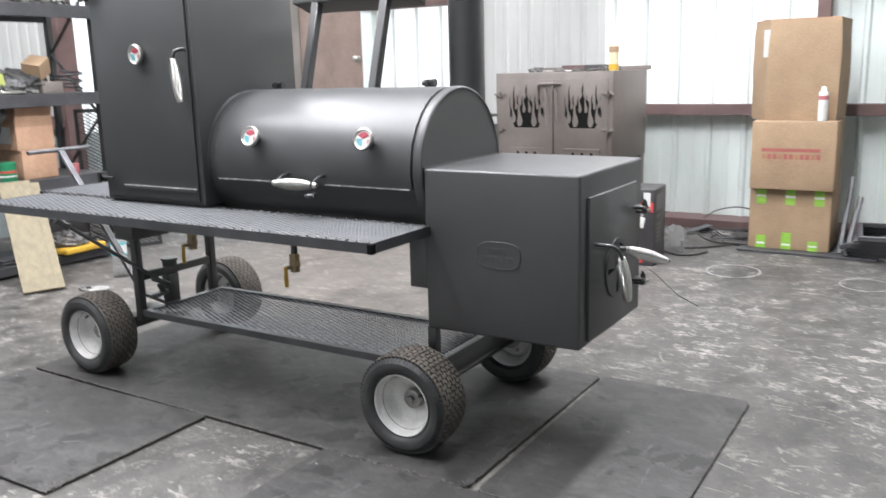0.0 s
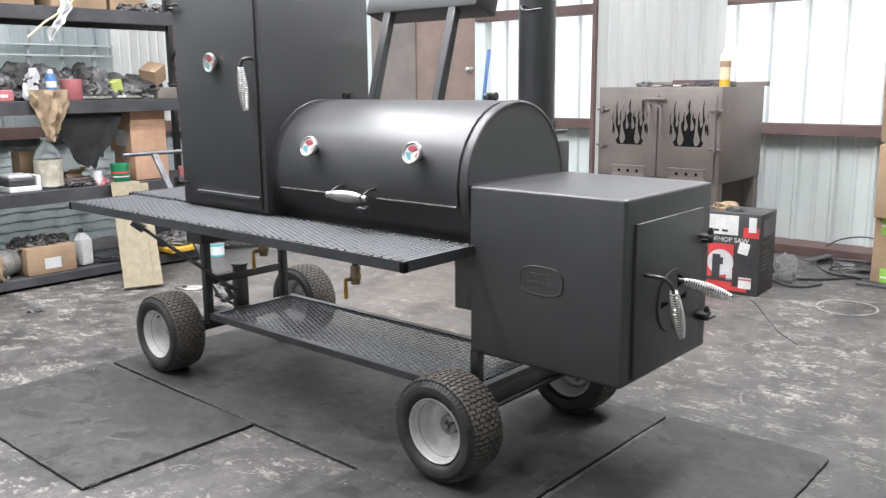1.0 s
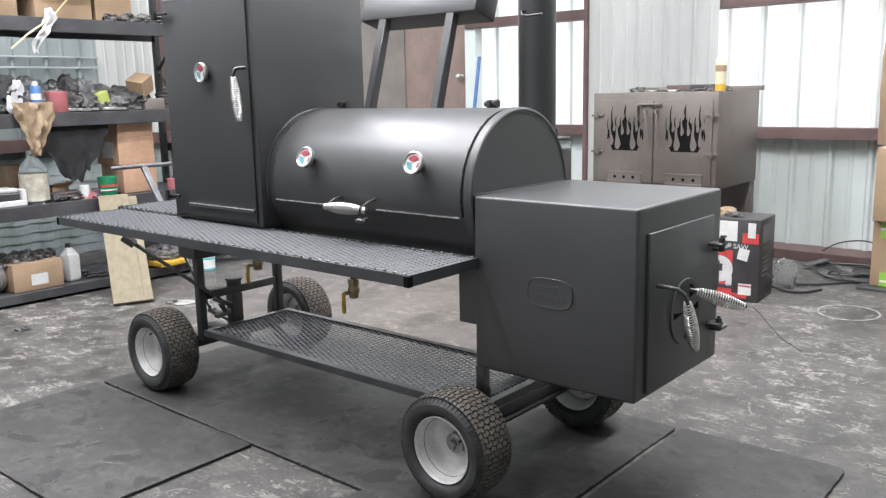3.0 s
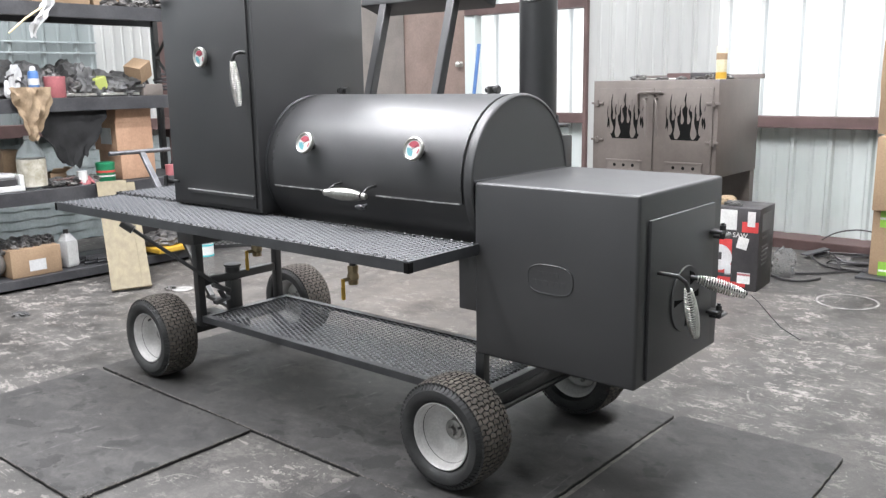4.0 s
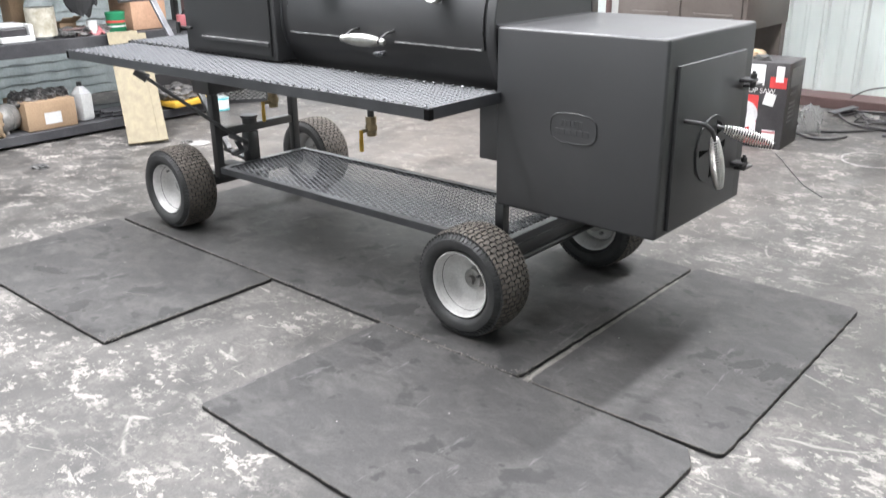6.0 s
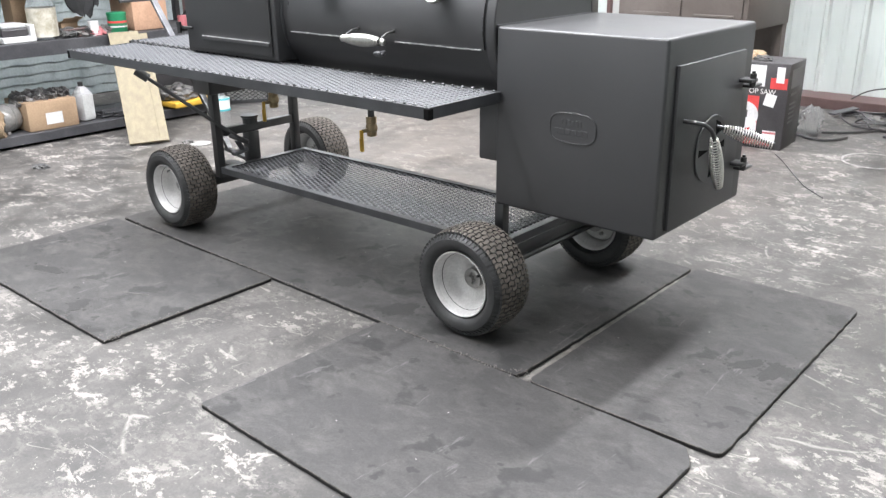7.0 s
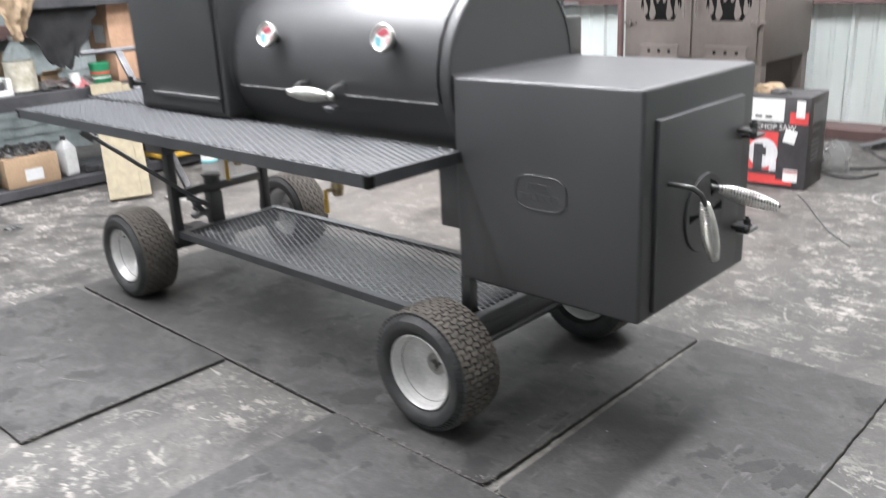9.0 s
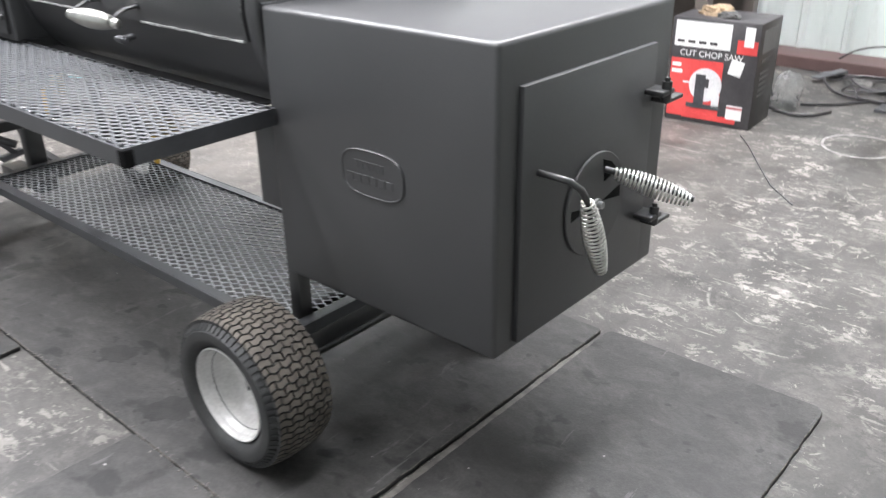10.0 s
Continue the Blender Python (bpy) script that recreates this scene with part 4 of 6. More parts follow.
box(bm, (-2.29, CY0 - 0.020, 0.9435), (-1.80, CY0 - 0.0115, 0.946), 0.0005)
part("worn_edge", bm, WEAR, cabinet)
gauge(cabinet, (-2.098, CY0 - 0.035, 1.54), (0, -1, 0), 0.0445)
bm = shape()
pipe(bm, [(-1.80, CY0 - 0.02, 1.55), (-1.80, CY0 - 0.042, 1.552), (-1.815, CY0 - 0.06, 1.545), (-1.823, CY0 - 0.066, 1.52)], 0.008, 8)
rod(bm, (-1.823, CY0 - 0.066, 1.525), (-1.807, CY0 - 0.06, 1.335), 0.006)
part("cabinet_handle", bm, BLACK_FRAME, cabinet, smooth=50)
bm = shape()
spring_grip(bm, (-1.823, CY0 - 0.066, 1.515), (-1.807, CY0 - 0.06, 1.33), 0.010, 0.020, 24, 0.0029)
part("spring_grip", bm, CHROME, cabinet, "bright coiled spring grip", 60)
for z in (1.81, 0.975):
    bm = shape()
    box(bm, (-2.443, CY0 - 0.035, z - 0.006), (-2.35, CY0 - 0.021, z + 0.006), 0.002)
    rod(bm, (-2.438, CY0 - 0.04, z - 0.025), (-2.438, CY0 - 0.04, z + 0.025), 0.011)
    box(bm, (-2.453, CY0 - 0.04, z - 0.02), (-2.437, CY0 + 0.04, z - 0.008), 0.002)
    part("cabinet_hinge", bm, BLACK_FRAME, cabinet, smooth=50)
for x, y in ((-2.12, 0.05), (-1.86, 0.35)):
    bm = shape()
    box(bm, (x - 0.03, y - 0.03, CZ1 - 0.001), (x + 0.03, y + 0.03, CZ1 + 0.006), 0.002)
    rod(bm, (x, y, CZ1 + 0.004), (x, y, CZ1 + 0.035), 0.026)
    lathe(bm, [(0.0, 0.03), (0.03, 0.03), (0.033, 0.04), (0.028, 0.055), (0.0, 0.062)], 20, Matrix.Translation((x, y, CZ1)))
    rod(bm, (x + 0.02, y, CZ1 + 0.03), (x + 0.02, y, CZ1 + 0.075), 0.006)
    part("cabinet_vent", bm, BLACK_FRAME, cabinet, smooth=50)
bm = shape()
box(bm, (-2.36, 0.0, 0.745), (-1.80, 0.56, CZ0 + 0.002), 0.006)
part("drip_box", bm, BLACK, cabinet, smooth=40)

# shelves
def shelf(name, x0, x1, y0, y1, z, label):
    bm = shape()
    h, w = 0.039, 0.03
    box(bm, (x0, y0, z - h), (x1, y0 + 0.004, z), 0.001)
    box(bm, (x0, y1 - 0.004, z - h), (x1, y1, z), 0.001)
    box(bm, (x0, y0 + 0.0045, z - h), (x0 + 0.004, y1 - 0.0045, z), 0.001)
    box(bm, (x1 - 0.004, y0 + 0.0045, z - h), (x1, y1 - 0.0045, z), 0.001)
    for lo, hi in (((x0 + 0.004, y0 + 0.004, z - 0.012), (x1 - 0.004, y0 + w, z - 0.008)), ((x0 + 0.004, y1 - w, z - 0.012), (x1 - 0.004, y1 - 0.004, z - 0.008)), ((x0 + 0.004, y0 + w, z - 0.012), (x0 + w, y1 - w, z - 0.008)), ((x1 - w, y0 + w, z - 0.012), (x1 - 0.004, y1 - w, z - 0.008))):
        box(bm, lo, hi)
    sh = part(name, bm, FRAME_GREY, smoker, label)
    # Black blocks paint in the shade at the frame's open angle ends.
    for cx in (x0, x1):
        bm = shape()
        box(bm, (cx - 0.0015 if cx == x0 else cx - 0.022, y0 - 0.0015, z - h - 0.0015), (cx + 0.022 if cx == x0 else cx + 0.0015, y0 + 0.022, z - 0.004), 0.003)
        part("corner_cap", bm, DARK_HOLE, sh, "black block for the shade in the angle's open end")
    bm = shape()
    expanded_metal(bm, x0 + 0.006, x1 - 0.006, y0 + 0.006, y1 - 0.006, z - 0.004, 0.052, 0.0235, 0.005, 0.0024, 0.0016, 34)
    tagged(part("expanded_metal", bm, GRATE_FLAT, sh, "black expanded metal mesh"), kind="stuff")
    bm = shape()
    n = round((x1 - x0) / 0.046)
    for k in range(n):
        for y in (y0 + 0.01, y1 - 0.01):
            x = x0 + (k + 0.5) * (x1 - x0) / n
            box(bm, (x - 0.006, y - 0.004, z - 0.002), (x + 0.006, y + 0.004, z + 0.0045), 0.0015, segments=1)
    tagged(part("weld_dot", bm, WELD, sh, "row of shiny weld spots along the frame"), kind="stuff")
    return sh


shelf("front_shelf", -2.985, -0.609, -0.366, 0.0, 0.862, "long black expanded-metal front shelf")
# Added plate that keeps the gap between shelf and barrel black.
bm = shape()
box(bm, (-1.765, 0.002, 0.836), (-0.715, 0.085, 0.842), 0.001)
box(bm, (-1.765, 0.002, 0.80), (-0.715, 0.008, 0.8355), 0.001)
part("shelf_mount", bm, BLACK_FRAME, smoker, "black plate added to close the gap behind the shelf")
shelf("side_shelf", -3.06, -2.445, 0.004, 0.57, 0.866, "short black expanded-metal side shelf")

# chassis with tray
TX0, TX1, TY0, TY1, TZ = -2.235, -0.56, -0.07, 0.452, 0.337
bm = shape()
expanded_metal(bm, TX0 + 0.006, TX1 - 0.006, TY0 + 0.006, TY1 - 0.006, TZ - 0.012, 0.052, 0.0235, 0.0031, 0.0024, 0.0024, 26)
tray = tagged(part("tray", bm, GRATE, smoker, "black expanded-metal wood tray with its sheen painted pale grey"), kind="stuff")
# Rails take the paler grey so their lit faces are in the colour.
FL = 0.034
for lo, hi, flo, fhi in (((TX0, TY0, TZ - 0.03), (TX1, TY0 + 0.005, TZ), (TX0 + 0.006, TY0 + 0.005, TZ - 0.005), (TX1 - 0.006, TY0 + FL, TZ)),
                         ((TX0, TY1 - 0.005, TZ - 0.03), (TX1, TY1, TZ), (TX0 + 0.006, TY1 - FL, TZ - 0.005), (TX1 - 0.006, TY1 - 0.005, TZ)),
                         ((TX0, TY0 + 0.006, TZ - 0.03), (TX0 + 0.005, TY1 - 0.006, TZ), (TX0 + 0.005, TY0 + FL, TZ - 0.005), (TX0 + FL, TY1 - FL, TZ)),
                         ((TX1 - 0.005, TY0 + 0.006, TZ - 0.03), (TX1, TY1 - 0.006, TZ), (TX1 - FL, TY0 + FL, TZ - 0.005), (TX1 - 0.005, TY1 - FL, TZ))):
    bm = shape()
    box(bm, lo, hi, 0.001)
    box(bm, flo, fhi, 0.001)
    part("tray_rail", bm, FRAME_GREY, tray, "angle-iron rail painted lighter for the light on it")

for x, y, z0, z1 in ((-2.248, -0.06, 0.285, 0.82), (-2.262, 0.415, 0.285, 0.82), (-0.62, 0.03, 0.23, 0.46), (-0.62, 0.57, 0.23, 0.46)):
    bm = shape()
    box(bm, (x - 0.019, y - 0.019, z0), (x + 0.019, y + 0.019, z1), 0.004)
    part("post", bm, BLACK_FRAME, smoker, smooth=40)
bm = shape()
box(bm, (-2.278, -0.037, 0.475), (-2.245, 0.392, 0.513), 0.003)
part("cross_bar", bm, BLACK_FRAME, smoker, smooth=40)
bm = shape()
box(bm, (-2.32, -0.115, 0.69), (-2.19, 0.10, 0.822), 0.005)
part("post_head", bm, BLACK_FRAME, smoker, "black box bracket on top of the front post", 40)
for x in (-0.705, -0.60):
    bm = shape()
    box(bm, (x - 0.025, -0.0, 0.245), (x + 0.025, 0.6, 0.295), 0.003)
    part("axle_tube", bm, BLACK_FRAME, smoker, smooth=40)
bm = shape()
box(bm, (-2.53, -0.05, 0.18), (-2.46, 0.62, 0.24), 0.004)
box(bm, (-2.5, 0.10, 0.235), (-2.19, 0.18, 0.285), 0.004)
part("steering_axle", bm, BLACK_FRAME, smoker, smooth=40)
bm = shape()
box(bm, (-2.292, 0.112, 0.25), (-2.238, 0.174, 0.474), 0.004)
lathe(bm, [(0.0, 0.513), (0.036, 0.513), (0.036, 0.54), (0.043, 0.543), (0.043, 0.552), (0, 0.552)], 24, Matrix.Translation((-2.262, 0.143, 0)))
part("king_pin", bm, BLACK_FRAME, smoker, "black steering post with a round cap", 40)
bm = shape()
pipe(bm, [(-0.613, -0.1, 0.213), (-0.613, 0.68, 0.213)], 0.016, 12)
part("axle", bm, BLACK_FRAME, smoker, smooth=50)
bm = shape()
box(bm, (-0.715, 0.015, 0.61), (-0.634, 0.58, 0.835), 0.004)
part("heat_box", bm, BLACK, smoker, "black box between firebox and chamber", 40)

# tow handle
bm = shape()
beam(bm, (-2.985, 0.3, 0.665), (-3.28, 0.3, 1.045), 0.035, 0.02, 0.003)
tow = part("tow_handle", bm, GREY_STEEL, smoker, "grey-black T-shaped tow handle", 40)
bm = shape()
rod(bm, (-3.28, 0.1, 1.05), (-3.28, 0.48, 1.05), 0.012)
part("tow_grip", bm, GREY_STEEL, tow, smooth=50)
bm = shape()
beam(bm, (-2.69, 0.3, 0.285), (-2.98, 0.3, 0.659), 0.036, 0.021, 0.003)
beam(bm, (-2.72, 0.3, 0.285), (-2.46, 0.3, 0.25), 0.036, 0.021, 0.003)
part("drawbar", bm, BLACK_FRAME, tow, "black lower half of the tow bar", 40)
bm = shape()
rod(bm, (-2.42, -0.30, 0.785), (-2.165, 0.01, 0.47), 0.009)
rod(bm, (-2.44, -0.32, 0.805), (-2.405, -0.285, 0.768), 0.021)
beam(bm, (-2.19, -0.03, 0.492), (-2.145, 0.04, 0.452), 0.03, 0.02)
part("brace_rod", bm, BLACK_FRAME, smoker, "black diagonal brace rod", 50)
bm = shape()
beam(bm, (-2.175, 0.0, 0.46), (-2.225, 0.06, 0.40), 0.03, 0.006)
beam(bm, (-2.235, 0.01, 0.385), (-2.235, 0.09, 0.40), 0.035, 0.02)
part("steering_link", bm, GREY_STEEL, smoker, "bare grey steel link plate", 40)

# drain valves
for x, y, z in ((-1.568, 0.30, 0.606), (-2.215, 0.26, 0.665)):
    bm = shape()
    rod(bm, (x, y, z - 0.005), (x, y, 0.775), 0.0155)
    part("drain_pipe", bm, BLACK_FRAME, smoker, smooth=50)
    bm = shape()
    rod(bm, (x, y, z - 0.03), (x, y, z), 0.0245, 8)
    lathe(bm, [(0, -0.08), (0.02, -0.07), (0.027, -0.062), (0.027, -0.044), (0.021, -0.029), (0, -0.029)], 16, Matrix.Translation((x, y, z)))
    rod(bm, (x, y, z - 0.088), (x, y, z - 0.068), 0.0225, 8)
    rod(bm, (x - 0.005, y - 0.052, z - 0.06), (x, y, z - 0.06), 0.009, 8)
    valve = part("drain_valve", bm, BRASS, smoker, "brass ball valve with a yellow lever", 40)
    bm = shape()
    box(bm, (x - 0.018, y - 0.06, z - 0.14), (x + 0.002, y - 0.052, z - 0.055), 0.003)
    box(bm, (x - 0.017, y - 0.064, z - 0.152), (x + 0.001, y - 0.05, z - 0.09), 0.004)
    part("valve_lever", bm, YELLOW, valve, "yellow lever")

# wheels
TYRE_R, TYRE_W, RIM_R = 0.2005, 0.18, 0.122


def wheel_meshes():
    bm = shape()
    h = TYRE_W / 2
    carcass = lathe(bm, [(0.105, h - 0.045), (RIM_R - 0.001, h - 0.03), (RIM_R + 0.004, h - 0.014), (0.136, h - 0.001), (0.150, h + 0.005), (0.168, h + 0.002), (0.181, h - 0.014), (0.1895, h * 0.5), (0.1915, 0),
               (0.1895, -h * 0.5), (0.181, -h + 0.014), (0.168, -h - 0.002), (0.150, -h - 0.005), (0.133, -h + 0.002), (RIM_R + 0.006, -h + 0.018), (RIM_R - 0.001, -h + 0.034), (0.105, -h + 0.045)], 72)
    last = carcass[7 * 72]
    around, across = 66, 5
    lane = (TYRE_W - 0.026) / across
    wave = (0.0, 0.0, 0.24, 0.24)          # height of the zigzag at each quarter of a block
    step = 2 * math.pi / around
    for i in range(around):
        q = 2 if i % 2 else 0
        cuts = [0] + list(range(q if q else 4, across * 4, 4)) + [across * 4]
        for c0, c1 in zip(cuts, cuts[1:]):
            edge = []
            for c in range(c0, c1 + 1):
                u = c + (0.24 if c == c0 and c0 else 0) - (0.24 if c == c1 and c1 < across * 4 else 0)
                edge.append((u / 4, wave[c % 4]))
            low, top = [], []
            for u, v in edge + [(u, v + 0.74) for u, v in reversed(edge)]:
                a = step * (i + v)
                z = -TYRE_W / 2 + 0.013 + u * lane
                fall = 0.013 * abs(z / (TYRE_W / 2)) ** 2.6
                low.append(bm.verts.new((0.182 * math.cos(a), 0.182 * math.sin(a), z)))
                top.append(bm.verts.new(((TYRE_R - fall) * math.cos(a), (TYRE_R - fall) * math.sin(a), z)))
            bm.faces.new((low[0], low[-1], last))
            last = low[0]
            k = len(edge)
            for q2 in range(k - 1):
                bm.faces.new((top[q2], top[q2 + 1], top[2 * k - 2 - q2], top[2 * k - 1 - q2])).material_index = 1
            for q2 in range(2 * k):
                bm.faces.new((low[q2], low[(q2 + 1) % (2 * k)], top[(q2 + 1) % (2 * k)], top[q2]))
    # shoulder lugs
    for s in (-1, 1):
        for i in range(around):
            a0 = 2 * math.pi * (i + 0.25) / around
            a1 = a0 + 0.55 * 2 * math.pi / around
            z = s * (TYRE_W / 2 - 0.018)
            pts = [(0.1885, z, a0), (0.1885, z, a1), (0.172, s * (TYRE_W / 2 + 0.0015), a1), (0.172, s * (TYRE_W / 2 + 0.0015), a0)]
            inn = [(0.18, z - s * 0.02, a0), (0.18, z - s * 0.02, a1), (0.166, z, a1), (0.166, z, a0)]
            vo = [bm.verts.new((r * math.cos(a), r * math.sin(a), zz)) for r, zz, a in pts]
            vi = [bm.verts.new((r * math.cos(a), r * math.sin(a), zz)) for r, zz, a in inn]
            bm.faces.new(vo)
            bm.faces.new((vi[2], vi[3], carcass[(5 if s > 0 else 11) * 72 + round((a0 + a1) / 2 / (2 * math.pi) * 72) % 72]))
            for q in range(4):
                bm.faces.new((vo[q], vo[(q + 1) % 4], vi[(q + 1) % 4], vi[q]))
    bmesh.ops.recalc_face_normals(bm, faces=bm.faces)
    tyre = mesh_of("tyre", bm, [RUBBER, TREAD], 35)
    bm = shape()
    h = TYRE_W / 2
    lathe(bm, [(0.105, -h + 0.045), (0.112, -h + 0.025), (RIM_R, -h + 0.023), (RIM_R, -h + 0.031), (0.1, -h + 0.045), (0.094, -0.02), (0.1, h - 0.07), (0.11, h - 0.03), (RIM_R, h - 0.015), (RIM_R, h - 0.01), (0.119, h - 0.0085), (0.1155, h - 0.012),
               (0.113, h - 0.024), (0.1105, h - 0.04), (0.105, h - 0.054), (0.101, h - 0.068), (0.097, 0.01), (0.09, -0.004), (0.078, -0.01), (0.06, -0.012), (0.048, -0.022), (0.034, -0.03), (0.032, 0.0), (0.026, 0.004), (0.014, 0.004), (0.014, -0.02), (0.0, -0.02)], 56)
    bmesh.ops.recalc_face_normals(bm, faces=bm.faces)
    rim = mesh_of("rim", bm, RIM, 62)
    bm = shape()
    lathe(bm, [(0.0, -0.045), (0.044, -0.045), (0.044, -0.027), (0.0365, -0.026), (0.0365, 0.004), (0.03, 0.008), (0.018, 0.008), (0.018, 0.004), (0.0, 0.004)], 24)
    rod(bm, (0, 0, 0.0), (0, 0, 0.02), 0.0125, 6)
    pipe(bm, [(0.0, -0.02, 0.014), (0.0, 0.018, 0.016), (0.01, 0.022, 0.012)], 0.0025, 6)
    for a in (20, 110, 200, 290):
        c, s = 0.06 * math.cos(radians(a)), 0.06 * math.sin(radians(a))
        rod(bm, (c, s, -0.034), (c, s, -0.02), 0.008, 6)
    bmesh.ops.recalc_face_normals(bm, faces=bm.faces)
    hub = mesh_of("hub", bm, HUB_STEEL, 40)
    bm = shape()
    rod(bm, (0.096, 0.02, 0.035), (0.085, 0.018, 0.07), 0.005, 8)
    return tyre, rim, hub, mesh_of("valve_stem", bm, BLACK_FRAME, 40)


TYRE_ME, RIM_ME, HUB_ME, STEM_ME = wheel_meshes()
for x, y, face, spin in ((-0.624, -0.131, 1, 20), (-2.498, -0.131, 1, 75), (-0.625, 0.725, -1, 130), (-2.484, 0.73, -1, 10)):
    place = Matrix.Translation((x, y, 0.0145 + TYRE_R - 0.003)) @ Matrix.Rotation(radians(90 * face), 4, "X") @ Matrix.Rotation(radians(spin), 4, "Z")
    w = new("wheel", RIM_ME)
    w.parent = smoker
    w.matrix_local = Matrix.Translation(-WHERE[smoker]) @ place
    tagged(w, "silver-painted deep steel wheel rim")
    for nm, me, lb in (("tyre", TYRE_ME, "black turf tyre with dusty brown tread"), ("hub", HUB_ME, ""), ("valve_stem", STEM_ME, "")):
        o = new(nm, me)
        o.parent = w
        tagged(o, lb)


# ---- wood stove cabinet on legs ----
def stove_cabinet():
    x0, x1, y0, y1, z0, z1 = -2.15, -1.17, 3.43, 4.2, 0.715, 1.40
    t = thing("steel_stove", ((x0 + x1) / 2, (y0 + y1) / 2, 0), "bare brown steel stove cabinet with two flame-cut doors", "stove")
    bm = shape()
    box(bm, (x0, y0, z0), (x1, y1, z1), 0.006)
    part("body", bm, STOVE, t, smooth=40)
    bm = shape()
    box(bm, (x0 + 0.02, y1 - 0.03, z1), (x1 + 0.03, y1 + 0.02, z1 + 0.035), 0.004)
    part("back_rail", bm, STOVE, t)
    mid = (x0 + x1) / 2 + 0.02
    for s in (0, 1):
        a, b = (x0 + 0.05, mid - 0.012) if s == 0 else (mid + 0.002, x1 - 0.035)
        bm = shape()
        box(bm, (a, y0 - 0.012, z0 + 0.03), (b, y0 - 0.001, z1 - 0.055), 0.002)
        d = part("stove_door", bm, STOVE, t, "brown steel door with flame cut-outs", 40)
        cx = -1.876 if s == 0 else -1.404
        base = z0 + 0.262
        on_door = Matrix.Translation((0, y0, 0)) @ ALONG_Y

        def tongue(dx, low, top, w, lean, name, mat, lift):
            """A flame-shaped plate: round at the foot, waved towards a thin tip."""
            left, right = [], []
            for k in range(13):
                s = k / 12
                mid_x = cx + dx + lean * s * s + 0.004 * math.sin(7 * s + 3 * dx)
                half = w * (math.sin(math.pi * min(1, s * 1.6 + 0.12)) if s < 0.25 else (1 - s) / 0.75 * 0.85 + 0.1 * math.sin(9 * s)) * 0.5
                half = max(half, 0.0012)
                left.append((mid_x - half, base + low + (top - low) * s))
                right.append((mid_x + half, base + low + (top - low) * s))
            bm = shape()
            slab(bm, left + right[::-1], 0.0125, 0.0135 + lift, on_door)
            return part(name, bm, mat, d)

        bm = shape()
        slab(bm, [(cx - 0.1, base), (cx + 0.1, base), (cx + 0.128, base + 0.05), (cx + 0.14, base + 0.14), (cx + 0.115, base + 0.18), (cx + 0.06, base + 0.19), (cx, base + 0.24), (cx - 0.06, base + 0.19), (cx - 0.115, base + 0.18), (cx - 0.14, base + 0.14), (cx - 0.128, base + 0.05)], 0.0125, 0.0137, on_door)
        part("flame_cut", bm, DARK_HOLE, d)
        for dx, low, top, w, lean in ((0.0, 0.15, 0.335, 0.036, 0.0), (-0.037, 0.15, 0.245, 0.016, 0.003), (0.037, 0.15, 0.245, 0.016, -0.003), (-0.078, 0.13, 0.25, 0.022, 0.004), (0.078, 0.13, 0.25, 0.022, -0.004), (-0.112, 0.12, 0.325, 0.024, 0.006), (0.112, 0.12, 0.33, 0.024, -0.006), (-0.142, 0.08, 0.24, 0.014, 0.0), (0.142, 0.08, 0.24, 0.014, 0.0)):
            tongue(dx, low, top, w, lean, "flame_cut", DARK_HOLE, 0.0)
        for side in (-1, 1):
            for dx, low, top, w, lean in ((0.062, 0.008, 0.2, 0.05, 0.002), (0.114, 0.035, 0.2, 0.036, 0.012), (0.024, 0.115, 0.25, 0.026, 0.0), (0.092, 0.14, 0.265, 0.024, 0.0), (0.134, 0.16, 0.29, 0.02, 0.0), (0.013, 0.235, 0.32, 0.012, 0.0), (0.056, 0.17, 0.29, 0.018, 0.0)):
                tongue(side * dx, low, top, w, side * lean, "flame_tongue", STOVE, 0.0012)
        bm = shape()
        for dz in (0.02, 0.09):
            box(bm, (cx - 0.145, y0 - 0.022, z0 + dz), (cx + 0.145, y0 - 0.0125, z0 + dz + 0.016), 0.002)
        box(bm, (cx - 0.135, y0 - 0.018, z0 + 0.034), (cx + 0.135, y0 - 0.0125, z0 + 0.092), 0.002)
        part("draft_slide", bm, STOVE, d)
        for dx in (-0.075, 0, 0.075):
            bm = shape()
            rod(bm, (cx + dx, y0 - 0.0195, z0 + 0.064), (cx + dx, y0 - 0.0182, z0 + 0.064), 0.012, 14)
            part("draft_hole", bm, DARK_HOLE, d)
        hx = a - 0.005 if s == 0 else b + 0.005
        for z in (z0 + 0.25, z0 + 0.52):
            bm = shape()
            box(bm, (hx - 0.05, y0 - 0.024, z - 0.008), (hx + 0.05, y0 - 0.0125, z + 0.008), 0.002)
            rod(bm, (hx, y0 - 0.024, z - 0.02), (hx, y0 - 0.024, z + 0.02), 0.011)
            part("hinge", bm, STOVE, d, smooth=40)
        bm = shape()
        px = mid - 0.05 if s == 0 else mid + 0.03
        pipe(bm, [(px - 0.015, y0 - 0.013, z1 - 0.13), (px - 0.015, y0 - 0.05, z1 - 0.132), (px + 0.0, y0 - 0.055, z1 - 0.15), (px + 0.005, y0 - 0.05, z1 - 0.4)], 0.008, 8)
        part("pull", bm, STOVE, d, smooth=50)
    bm = shape()
    pipe(bm, [(mid - 0.13, y0 - 0.02, z1 - 0.2), (mid - 0.13, y0 - 0.03, z1 - 0.10), (mid - 0.11, y0 - 0.032, z1 - 0.085), (mid + 0.06, y0 - 0.032, z1 - 0.085)], 0.009, 8)
    part("latch_bar", bm, STOVE, t, smooth=50)
